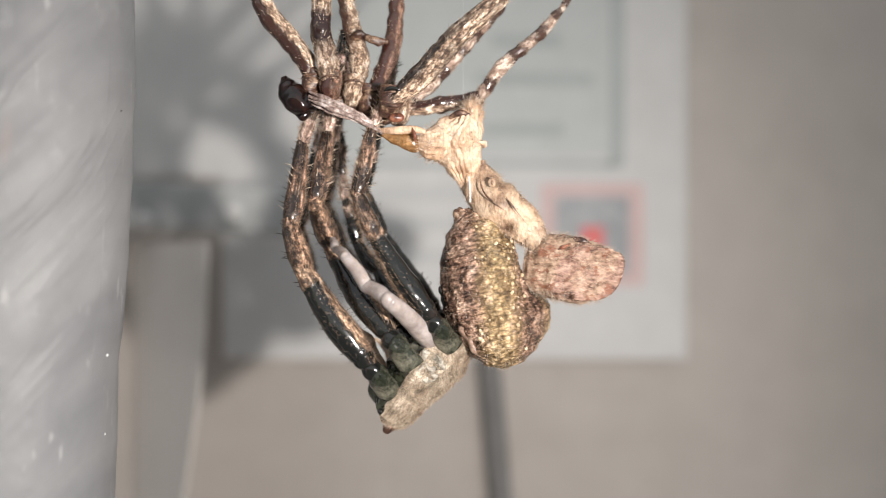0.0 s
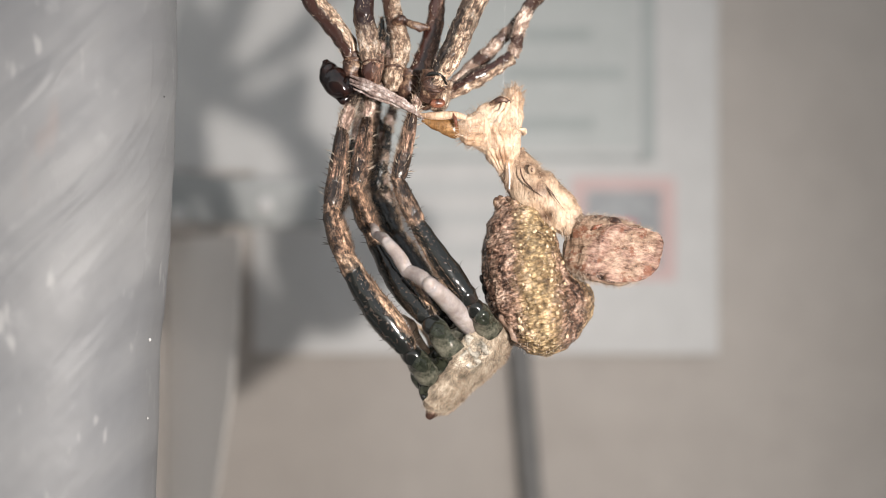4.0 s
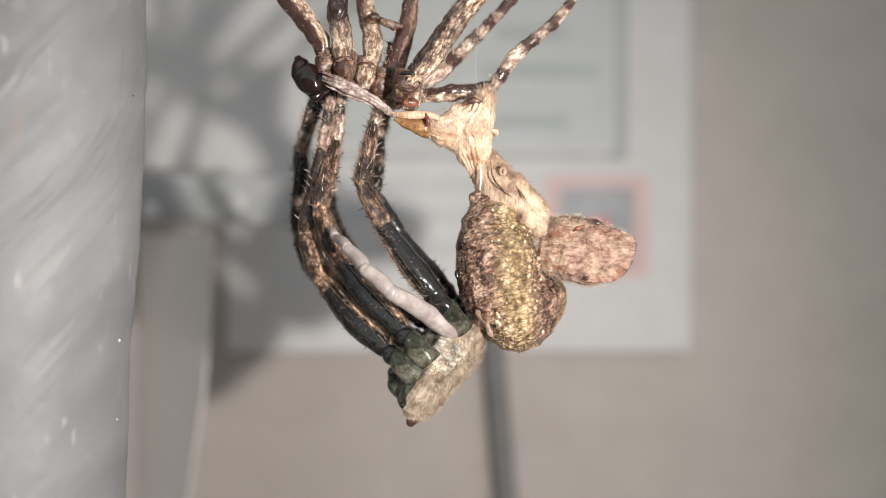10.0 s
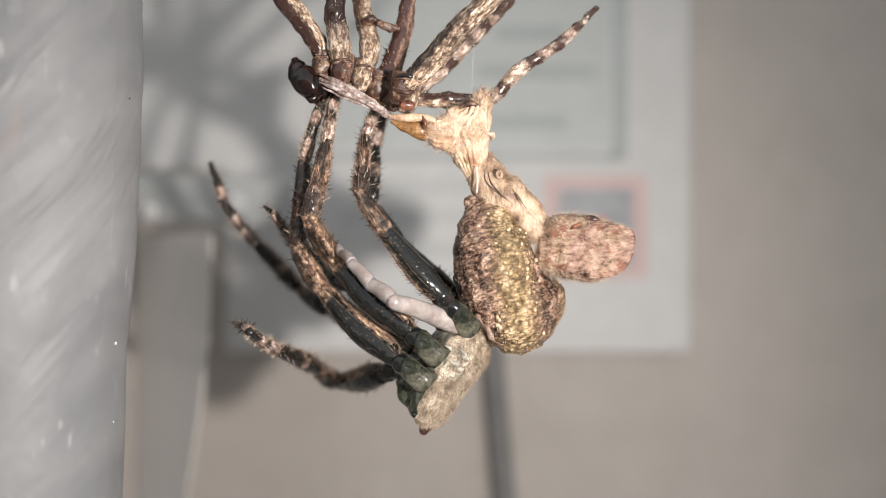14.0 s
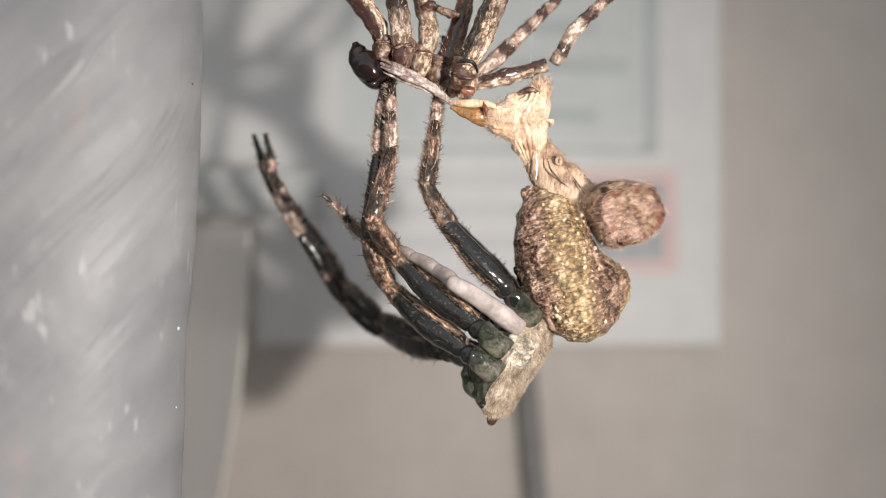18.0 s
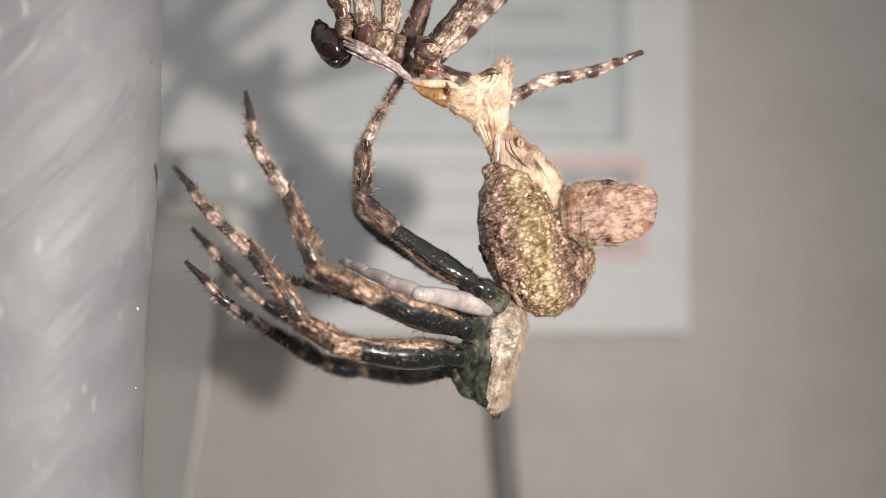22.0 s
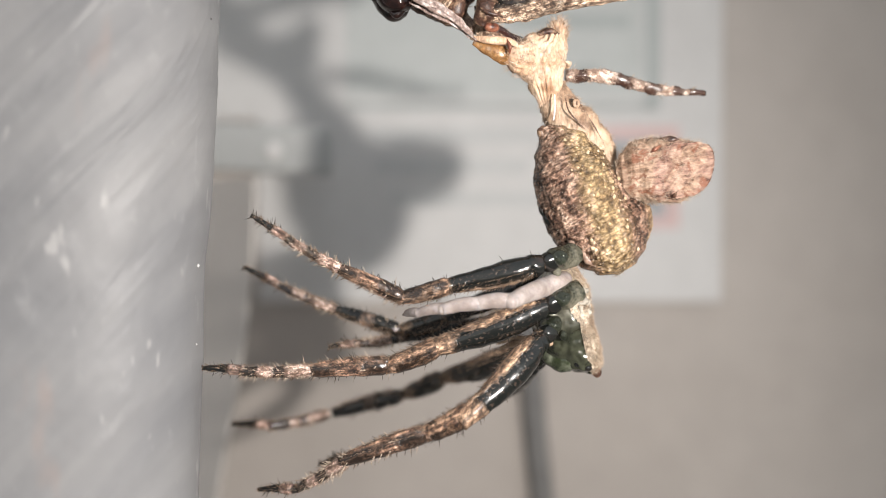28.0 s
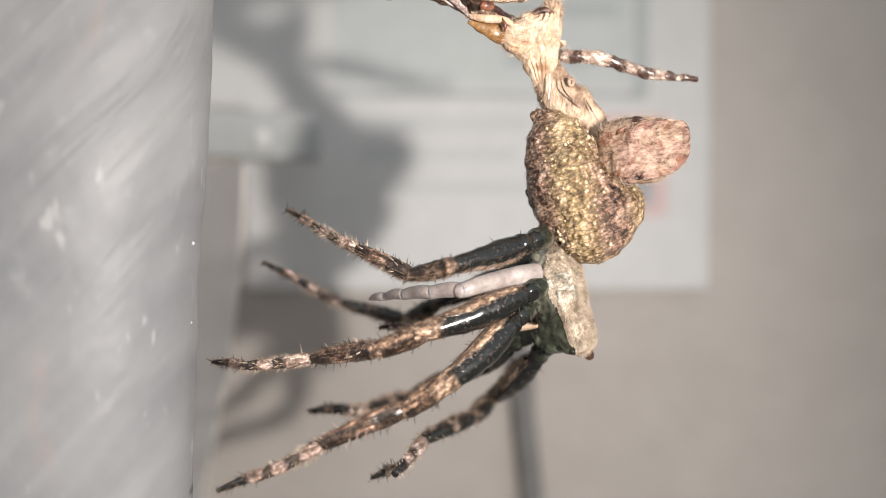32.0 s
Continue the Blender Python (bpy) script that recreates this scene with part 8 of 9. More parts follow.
    walk(LEG['F2'][0], [
        (0, seg(-1.02, 1.89, -7.61, -3.54, 4.13, -4.21)),
        (6, seg(-1.02, 1.89, -7.61, -3.54, 4.13, -4.21)),
        (9, seg(-1.09, 1.89, -8.26, -4.34, 4.10, -5.51)),
        (11.5, seg(-1.30, 1.89, -8.14, -4.59, 4.34, -5.63)),
        (12, seg(-1.55, 1.89, -8.36, -4.44, 5.04, -6.25)),
        (13, seg(-1.63, 1.89, -7.94, -4.09, 5.92, -7.75)),
        (14, seg(-1.80, 1.89, -8.19, -4.41, 5.78, -7.48)),
        (14.5, seg(-1.89, 1.89, -8.60, -4.62, 5.62, -7.54)),
        (16.5, seg(-0.96, 1.89, -8.85, -3.87, 5.68, -9.08)),
        (18, seg(-1.20, 1.89, -9.23, -4.58, 5.17, -8.31)),
        (19.5, seg(-0.36, 1.89, -9.33, -3.55, 5.33, -8.69)),
        (20.5, seg(-0.59, 1.89, -9.40, -3.93, 5.24, -8.76)),
        (20.6, seg(-0.59, 1.89, -9.40, -3.93, 5.24, -8.76)),
        (21, seg(-0.14, 1.89, -9.84, -3.80, 5.00, -9.58)),
        (21.2, seg(-0.13, 1.89, -10.07, -4.34, 4.34, -10.13)),
        (22, seg(0.36, 1.89, -10.24, -3.60, 4.66, -10.34)),
        (23, seg(0.66, 1.89, -10.96, -3.27, 4.63, -10.86)),
        (24, seg(0.62, 1.89, -11.44, -2.50, 5.38, -12.73)),
        (24.5, seg(1.03, 1.89, -11.31, -2.89, 4.58, -12.46)),
        (25, seg(1.29, 1.89, -11.35, -2.36, 4.72, -13.02)),
        (25.5, seg(1.12, 1.89, -11.72, -2.08, 5.21, -13.38)),
        (27.5, seg(0.42, 1.89, -12.15, -1.86, 5.81, -13.96)),
        (28, seg(0.84, 1.89, -11.95, -2.38, 5.24, -13.51)),
        (28.5, seg(0.75, 1.89, -11.88, -1.74, 5.49, -14.24)),
        (29, seg(1.64, 1.89, -12.34, -0.17, 5.92, -14.33)),
        (30, seg(0.87, 1.89, -11.86, -1.86, 5.51, -13.72)),
        (31, seg(1.24, 1.89, -12.51, -0.66, 5.92, -14.45)),
        (31.5, seg(0.59, 1.89, -12.48, -1.92, 5.65, -14.42)),
        (32, seg(0.59, 1.89, -12.48, -1.92, 5.65, -14.42))])
    walk(LEG['F2'][1], [
        (0, seg(-3.54, 4.13, -4.21, -4.36, 5.00, -2.21)),
        (6, seg(-3.54, 4.13, -4.21, -4.36, 5.00, -2.21)),
        (9, seg(-4.34, 4.10, -5.51, -5.28, 4.10, -3.41)),
        (11.5, seg(-4.59, 4.34, -5.63, -5.76, 4.34, -3.63)),
        (12, seg(-4.44, 5.04, -6.25, -5.74, 5.04, -4.30)),
        (13, seg(-4.09, 5.92, -7.75, -5.32, 7.57, -6.78)),
        (14, seg(-4.41, 5.78, -7.48, -6.11, 7.12, -6.52)),
        (14.5, seg(-4.62, 5.62, -7.54, -6.33, 7.03, -6.72)),
        (16.5, seg(-3.87, 5.68, -9.08, -6.12, 5.68, -8.33)),
        (18, seg(-4.58, 5.17, -8.31, -6.24, 5.17, -6.65)),
        (19.5, seg(-3.55, 5.33, -8.69, -5.52, 5.33, -7.38)),
        (20.5, seg(-3.93, 5.24, -8.76, -5.93, 5.24, -7.51)),
        (20.6, seg(-3.93, 5.24, -8.76, -5.93, 5.24, -7.51)),
        (21, seg(-3.80, 5.00, -9.58, -6.00, 5.59, -8.89)),
        (21.2, seg(-4.34, 4.34, -10.13, -6.61, 4.75, -9.68)),
        (22, seg(-3.60, 4.66, -10.34, -5.70, 5.60, -9.83)),
        (23, seg(-3.27, 4.63, -10.86, -5.39, 5.70, -10.75)),
        (24, seg(-2.50, 5.38, -12.73, -4.83, 5.94, -13.08)),
        (24.5, seg(-2.89, 4.58, -12.46, -4.98, 5.59, -13.14)),
        (25, seg(-2.36, 4.72, -13.02, -4.45, 5.72, -13.70)),
        (25.5, seg(-2.08, 5.21, -13.38, -3.48, 6.94, -14.09)),
        (27.5, seg(-1.86, 5.81, -13.96, -3.74, 7.07, -14.91)),
        (28, seg(-2.38, 5.24, -13.51, -4.26, 6.46, -14.51)),
        (28.5, seg(-1.74, 5.49, -14.24, -3.38, 7.09, -14.82)),
        (29, seg(-0.17, 5.92, -14.33, -1.62, 7.62, -14.79)),
        (30, seg(-1.86, 5.51, -13.72, -3.83, 6.41, -14.92)),
        (31, seg(-0.66, 5.92, -14.45, -2.20, 7.53, -15.23)),
        (31.5, seg(-1.92, 5.65, -14.42, -3.56, 7.10, -15.55)),
        (32, seg(-1.92, 5.65, -14.42, -3.56, 7.10, -15.55))])
    walk(LEG['F2'][2], [
        (0, seg(-4.36, 5.00, -2.21, -3.71, 3.32, 0.34)),
        (6, seg(-4.36, 5.00, -2.21, -3.71, 3.32, 0.34)),
        (9, seg(-5.28, 4.10, -3.41, -5.40, 3.79, -0.16)),
        (11.5, seg(-5.76, 4.34, -3.63, -5.73, 2.32, -1.36)),
        (12, seg(-5.74, 5.04, -4.30, -6.75, 3.42, -1.87)),
        (13, seg(-5.32, 7.57, -6.78, -6.91, 5.96, -4.42)),
        (14, seg(-6.11, 7.12, -6.52, -7.76, 5.37, -4.45)),
        (14.5, seg(-6.33, 7.03, -6.72, -7.82, 5.18, -4.64)),
        (16.5, seg(-6.12, 5.68, -8.33, -8.41, 4.31, -6.62)),
        (18, seg(-6.24, 5.17, -6.65, -8.08, 5.17, -3.81)),
        (19.5, seg(-5.52, 5.33, -7.38, -6.46, 3.01, -5.63)),
        (20.5, seg(-5.93, 5.24, -7.51, -7.51, 3.50, -5.48)),
        (20.6, seg(-5.93, 5.24, -7.51, -7.51, 3.50, -5.48)),
        (21, seg(-6.00, 5.59, -8.89, -8.12, 4.13, -7.05)),
        (21.2, seg(-6.61, 4.75, -9.68, -9.10, 3.64, -8.11)),
        (22, seg(-5.70, 5.60, -9.83, -7.93, 4.00, -8.31)),
        (23, seg(-5.39, 5.70, -10.75, -7.29, 3.51, -9.98)),
        (24, seg(-4.83, 5.94, -13.08, -7.68, 4.81, -12.01)),
        (24.5, seg(-4.98, 5.59, -13.14, -6.62, 3.18, -12.47)),
        (25, seg(-4.45, 5.72, -13.70, -6.12, 3.30, -13.24)),
        (25.5, seg(-3.48, 6.94, -14.09, -5.53, 4.71, -13.53)),
        (27.5, seg(-3.74, 7.07, -14.91, -6.07, 5.07, -14.81)),
        (28, seg(-4.26, 6.46, -14.51, -7.63, 6.46, -15.35)),
        (28.5, seg(-3.38, 7.09, -14.82, -5.73, 5.12, -14.91)),
        (29, seg(-1.62, 7.62, -14.79, -3.26, 5.11, -14.82)),
        (30, seg(-3.83, 6.41, -14.92, -5.98, 4.35, -15.09)),
        (31, seg(-2.20, 7.53, -15.23, -4.35, 5.40, -15.53)),
        (31.5, seg(-3.56, 7.10, -15.55, -5.49, 4.84, -15.69)),
        (32, seg(-3.56, 7.10, -15.55, -5.49, 4.84, -15.69))])
    walk(LEG['F2'][3], [
        (0, seg(-3.71, 3.32, 0.34, -3.17, 2.55, 2.85)),
        (6, seg(-3.71, 3.32, 0.34, -3.17, 2.55, 2.85)),
        (9, seg(-5.40, 3.79, -0.16, -4.45, 1.82, 1.26)),
        (11.5, seg(-5.73, 2.32, -1.36, -4.97, 0.61, 0.42)),
        (12, seg(-6.75, 3.42, -1.87, -6.33, 1.53, -0.15)),
        (13, seg(-6.91, 5.96, -4.42, -7.68, 4.56, -2.21)),
        (14, seg(-7.76, 5.37, -4.45, -8.80, 3.68, -2.76)),
        (14.5, seg(-7.82, 5.18, -4.64, -8.62, 3.57, -2.71)),
        (16.5, seg(-8.41, 4.31, -6.62, -9.73, 2.62, -5.26)),
        (18, seg(-8.08, 5.17, -3.81, -8.96, 3.41, -2.16)),
        (19.5, seg(-6.46, 3.01, -5.63, -7.30, 1.07, -4.23)),
        (20.5, seg(-7.51, 3.50, -5.48, -8.44, 1.63, -4.06)),
        (20.6, seg(-7.51, 3.50, -5.48, -8.44, 1.63, -4.06)),
        (21, seg(-8.12, 4.13, -7.05, -9.19, 2.34, -5.55)),
        (21.2, seg(-9.10, 3.64, -8.11, -10.72, 2.40, -6.49)),
        (22, seg(-7.93, 4.00, -8.31, -9.48, 2.75, -6.56)),
        (23, seg(-7.29, 3.51, -9.98, -8.54, 1.44, -9.51)),
        (24, seg(-7.68, 4.81, -12.01, -9.55, 3.18, -11.40)),
        (24.5, seg(-6.62, 3.18, -12.47, -7.64, 1.02, -11.52)),
        (25, seg(-6.12, 3.30, -13.24, -7.16, 1.07, -12.82)),
        (25.5, seg(-5.53, 4.71, -13.53, -6.46, 2.39, -12.97)),
        (27.5, seg(-6.07, 5.07, -14.81, -8.01, 3.44, -14.82)),
        (28, seg(-7.63, 6.46, -15.35, -9.89, 5.17, -15.62)),
        (28.5, seg(-5.73, 5.12, -14.91, -6.86, 2.89, -14.54)),
        (29, seg(-3.26, 5.11, -14.82, -4.32, 2.78, -14.44)),
        (30, seg(-5.98, 4.35, -15.09, -7.47, 2.40, -15.12)),
        (31, seg(-4.35, 5.40, -15.53, -5.37, 3.07, -15.08)),
        (31.5, seg(-5.49, 4.84, -15.69, -6.49, 2.55, -15.24)),
        (32, seg(-5.49, 4.84, -15.69, -6.49, 2.55, -15.24))])
    walk(LEG['F2'][4], [
        (0, seg(-3.17, 2.55, 2.85, -3.10, 3.20, 4.64)),
        (6, seg(-3.17, 2.55, 2.85, -3.10, 3.20, 4.64)),
        (9, seg(-4.45, 1.82, 1.26, -3.96, 2.69, 2.80)),
        (11.5, seg(-4.97, 0.61, 0.42, -4.55, 1.85, 1.62)),
        (12, seg(-6.33, 1.53, -0.15, -5.98, 2.28, 1.46)),
        (13, seg(-7.68, 4.56, -2.21, -7.91, 4.56, -0.35)),
        (14, seg(-8.80, 3.68, -2.76, -9.40, 3.68, -1.03)),
        (14.5, seg(-8.62, 3.57, -2.71, -9.22, 4.34, -1.08)),
        (16.5, seg(-9.73, 2.62, -5.26, -10.63, 2.62, -3.70)),
        (18, seg(-8.96, 3.41, -2.16, -9.29, 3.41, -0.36)),
        (19.5, seg(-7.30, 1.07, -4.23, -7.99, 1.07, -2.64)),
        (20.5, seg(-8.44, 1.63, -4.06, -9.00, 1.63, -2.40)),
        (20.6, seg(-8.44, 1.63, -4.06, -9.00, 1.63, -2.40)),
        (21, seg(-9.19, 2.34, -5.55, -10.52, 3.74, -5.40)),
        (21.2, seg(-10.72, 2.40, -6.49, -11.87, 2.40, -5.12)),
        (22, seg(-9.48, 2.75, -6.56, -10.64, 2.75, -5.18)),
        (23, seg(-8.54, 1.44, -9.51, -9.97, 2.63, -9.17)),
        (24, seg(-9.55, 3.18, -11.40, -11.22, 3.18, -10.67)),
        (24.5, seg(-7.64, 1.02, -11.52, -8.85, 2.42, -11.39)),
        (25, seg(-7.16, 1.07, -12.82, -8.56, 2.34, -13.06)),
        (25.5, seg(-6.46, 2.39, -12.97, -7.55, 3.83, -12.83)),
        (27.5, seg(-8.01, 3.44, -14.82, -9.81, 3.44, -14.50)),
        (28, seg(-9.89, 5.17, -15.62, -11.78, 5.17, -15.52)),
        (28.5, seg(-6.86, 2.89, -14.54, -8.29, 4.14, -14.58)),
        (29, seg(-4.32, 2.78, -14.44, -5.24, 4.29, -14.42)),
        (30, seg(-7.47, 2.40, -15.12, -9.28, 2.94, -15.30)),
        (31, seg(-5.37, 3.07, -15.08, -6.11, 4.58, -14.78)),
        (31.5, seg(-6.49, 2.55, -15.24, -7.90, 3.82, -15.57)),
        (32, seg(-6.49, 2.55, -15.24, -7.90, 3.82, -15.57))])
    walk(LEG['F3'][0], [
        (0, seg(-0.21, 1.80, -7.48, -1.79, 1.80, -5.14)),
        (6, seg(-0.21, 1.80, -7.48, -1.79, 1.80, -5.14)),
        (9, seg(-0.16, 1.78, -7.91, -2.38, 1.78, -6.24)),
        (11.5, seg(-0.14, 1.78, -7.67, -1.84, 3.48, -6.33)),
        (13, seg(-0.23, 1.78, -7.70, -2.59, 2.41, -6.33)),
        (14.5, seg(-1.65, 1.78, -7.90, -3.62, 3.02, -6.32)),
        (16.5, seg(-0.26, 1.78, -7.91, -2.71, 1.78, -6.58)),
        (18, seg(-0.27, 1.78, -8.06, -2.52, 1.78, -6.42)),
        (20.5, seg(-0.13, 1.78, -8.23, -2.48, 1.78, -6.74)),
        (21.2, seg(0.33, 1.78, -8.67, -2.27, 2.75, -8.28)),
        (22, seg(0.59, 1.78, -8.84, -2.01, 2.79, -8.58)),
        (23, seg(0.90, 1.78, -9.09, -1.71, 2.84, -9.19)),
        (24.5, seg(1.03, 1.78, -10.14, -0.88, 3.65, -11.10)),
        (25.5, seg(0.88, 1.78, -10.77, -0.80, 3.84, -11.79)),
        (27.5, seg(0.89, 1.78, -10.62, -1.49, 3.21, -11.17)),
        (28, seg(1.07, 1.78, -10.42, -1.52, 2.79, -10.91)),
        (28.5, seg(1.21, 1.78, -10.36, -0.93, 3.48, -11.06)),
        (29, seg(0.94, 1.78, -10.58, -1.43, 3.18, -11.25)),
        (30, seg(0.87, 1.78, -10.45, -1.28, 3.48, -11.16)),
        (31, seg(0.89, 1.78, -10.75, -1.25, 3.15, -12.14)),
        (31.5, seg(0.59, 1.78, -10.84, -1.57, 3.48, -11.56)),
        (32, seg(0.59, 1.78, -10.84, -1.57, 3.48, -11.56))])
    walk(LEG['F3'][1], [
        (0, seg(-1.79, 1.80, -5.14, -2.62, 1.80, -4.03)),
        (6, seg(-1.79, 1.80, -5.14, -2.62, 1.80, -4.03)),
        (9, seg(-2.38, 1.78, -6.24, -3.37, 1.78, -5.26)),
        (11.5, seg(-1.84, 3.48, -6.33, -2.63, 4.43, -5.63)),
        (13, seg(-2.59, 2.41, -6.33, -3.70, 2.41, -5.45)),
        (14.5, seg(-3.62, 3.02, -6.32, -4.66, 3.75, -5.61)),
        (16.5, seg(-2.71, 1.78, -6.58, -3.90, 1.78, -5.87)),
        (18, seg(-2.52, 1.78, -6.42, -3.70, 1.78, -5.68)),
        (20.5, seg(-2.48, 1.78, -6.74, -3.67, 1.78, -6.02)),
        (21.2, seg(-2.27, 2.75, -8.28, -3.62, 2.75, -7.83)),
        (22, seg(-2.01, 2.79, -8.58, -3.39, 2.79, -8.23)),
        (23, seg(-1.71, 2.84, -9.19, -3.11, 2.84, -8.96)),
        (24.5, seg(-0.88, 3.65, -11.10, -2.13, 4.24, -11.67)),
        (25.5, seg(-0.80, 3.84, -11.79, -1.81, 4.77, -12.31)),
        (27.5, seg(-1.49, 3.21, -11.17, -2.91, 3.21, -11.41)),
        (28, seg(-1.52, 2.79, -10.91, -2.91, 2.79, -11.26)),
        (28.5, seg(-0.93, 3.48, -11.06, -1.94, 4.45, -11.44)),
        (29, seg(-1.43, 3.18, -11.25, -2.22, 4.32, -11.66)),
        (30, seg(-1.28, 3.48, -11.16, -2.53, 4.21, -11.39)),
        (31, seg(-1.25, 3.15, -12.14, -2.26, 4.12, -12.54)),
        (31.5, seg(-1.57, 3.48, -11.56, -2.60, 4.47, -11.84)),
        (32, seg(-1.57, 3.48, -11.56, -2.60, 4.47, -11.84))])
    walk(LEG['F3'][2], [
        (0, seg(-2.62, 1.80, -4.03, -3.09, 1.80, -2.22)),
        (6, seg(-2.62, 1.80, -4.03, -3.09, 1.80, -2.22)),
        (9, seg(-3.37, 1.78, -5.26, -3.95, 1.78, -3.50)),
        (11.5, seg(-2.63, 4.43, -5.63, -3.76, 3.36, -4.65)),
        (13, seg(-3.70, 2.41, -5.45, -4.83, 1.47, -4.46)),
        (14.5, seg(-4.66, 3.75, -5.61, -5.76, 2.92, -4.41)),
        (16.5, seg(-3.90, 1.78, -5.87, -5.23, 0.80, -5.35)),
        (18, seg(-3.70, 1.78, -5.68, -5.09, 1.41, -4.58)),
        (20.5, seg(-3.67, 1.78, -6.02, -4.87, 0.81, -5.21)),
        (21.2, seg(-3.62, 2.75, -7.83, -5.28, 2.19, -7.30)),
        (22, seg(-3.39, 2.79, -8.23, -4.74, 1.76, -7.68)),
        (23, seg(-3.11, 2.84, -8.96, -4.70, 2.05, -8.65)),
        (24.5, seg(-2.13, 4.24, -11.67, -2.80, 2.65, -11.81)),
        (25.5, seg(-1.81, 4.77, -12.31, -2.55, 3.19, -12.32)),
        (27.5, seg(-2.91, 3.21, -11.41, -3.99, 1.87, -11.49)),
        (28, seg(-2.91, 2.79, -11.26, -4.53, 2.06, -11.44)),
        (28.5, seg(-1.94, 4.45, -11.44, -3.33, 3.33, -11.64)),
        (29, seg(-2.22, 4.32, -11.66, -2.89, 2.73, -11.80)),
        (30, seg(-2.53, 4.21, -11.39, -3.76, 2.94, -11.44)),
        (31, seg(-2.26, 4.12, -12.54, -2.97, 2.53, -12.54)),
        (31.5, seg(-2.60, 4.47, -11.84, -3.46, 2.94, -11.77)),
        (32, seg(-2.60, 4.47, -11.84, -3.46, 2.94, -11.77))])
    walk(LEG['F3'][3], [
        (0, seg(-3.09, 1.80, -2.22, -3.23, 1.80, -0.73)),
        (6, seg(-3.09, 1.80, -2.22, -3.23, 1.80, -0.73)),
        (9, seg(-3.95, 1.78, -3.50, -3.87, 1.78, -1.99)),
        (11.5, seg(-3.76, 3.36, -4.65, -4.64, 2.65, -3.70)),
        (13, seg(-4.83, 1.47, -4.46, -5.37, 0.38, -3.79)),
        (14.5, seg(-5.76, 2.92, -4.41, -6.05, 1.72, -3.73)),
        (16.5, seg(-5.23, 0.80, -5.35, -5.73, -0.40, -4.89)),
        (18, seg(-5.09, 1.41, -4.58, -5.62, 0.31, -3.91)),
        (20.5, seg(-4.87, 0.81, -5.21, -5.38, -0.40, -4.76)),
        (21.2, seg(-5.28, 2.19, -7.30, -6.31, 1.28, -7.13)),
        (22, seg(-4.74, 1.76, -7.68, -5.76, 0.86, -7.39)),
        (23, seg(-4.70, 2.05, -8.65, -5.73, 1.13, -8.45)),
        (24.5, seg(-2.80, 2.65, -11.81, -3.27, 1.36, -11.25)),
        (25.5, seg(-2.55, 3.19, -12.32, -3.10, 1.90, -11.85)),
        (27.5, seg(-3.99, 1.87, -11.49, -4.78, 0.74, -11.50)),
        (28, seg(-4.53, 2.06, -11.44, -5.85, 1.53, -11.54)),
        (28.5, seg(-3.33, 3.33, -11.64, -4.04, 2.11, -11.52)),
        (29, seg(-2.89, 2.73, -11.80, -2.19, 1.44, -11.29)),
        (30, seg(-3.76, 2.94, -11.44, -4.71, 1.95, -11.64)),
        (31, seg(-2.97, 2.53, -12.54, -2.25, 1.24, -12.08)),
        (31.5, seg(-3.46, 2.94, -11.77, -4.04, 1.67, -11.70)),
        (32, seg(-3.46, 2.94, -11.77, -4.04, 1.67, -11.70))])
    walk(LEG['F3'][4], [
        (0, seg(-3.23, 1.80, -0.73, -3.27, 1.80, 0.38)),
        (6, seg(-3.23, 1.80, -0.73, -3.27, 1.80, 0.38)),
        (9, seg(-3.87, 1.78, -1.99, -3.76, 1.78, -0.84)),
        (11.5, seg(-4.64, 2.65, -3.70, -5.14, 1.96, -3.02)),
        (13, seg(-5.37, 0.38, -3.79, -6.13, 0.38, -2.97)),
        (14.5, seg(-6.05, 1.72, -3.73, -6.42, 0.85, -3.25)),
        (16.5, seg(-5.73, -0.40, -4.89, -6.62, -0.40, -4.24)),
        (18, seg(-5.62, 0.31, -3.91, -6.34, -0.12, -3.26)),
        (20.5, seg(-5.38, -0.40, -4.76, -5.79, -1.33, -4.54)),
        (21.2, seg(-6.31, 1.28, -7.13, -7.42, 1.28, -6.85)),
        (22, seg(-5.76, 0.86, -7.39, -6.89, 0.86, -7.24)),
        (23, seg(-5.73, 1.13, -8.45, -6.87, 1.13, -8.35)),
        (24.5, seg(-3.27, 1.36, -11.25, -3.60, 0.37, -10.81)),
        (25.5, seg(-3.10, 1.90, -11.85, -2.84, 0.91, -11.20)),
        (27.5, seg(-4.78, 0.74, -11.50, -5.74, 0.31, -11.65)),
        (28, seg(-5.85, 1.53, -11.54, -6.99, 1.53, -11.69)),
        (28.5, seg(-4.04, 2.11, -11.52, -4.76, 1.32, -11.49)),
        (29, seg(-2.19, 1.44, -11.29, -2.91, 0.72, -11.56)),
        (30, seg(-4.71, 1.95, -11.64, -5.70, 1.50, -11.75)),
        (31, seg(-2.25, 1.24, -12.08, -2.83, 0.35, -12.17)),
        (31.5, seg(-4.04, 1.67, -11.70, -4.63, 0.78, -11.65)),
        (32, seg(-4.04, 1.67, -11.70, -4.63, 0.78, -11.65))])
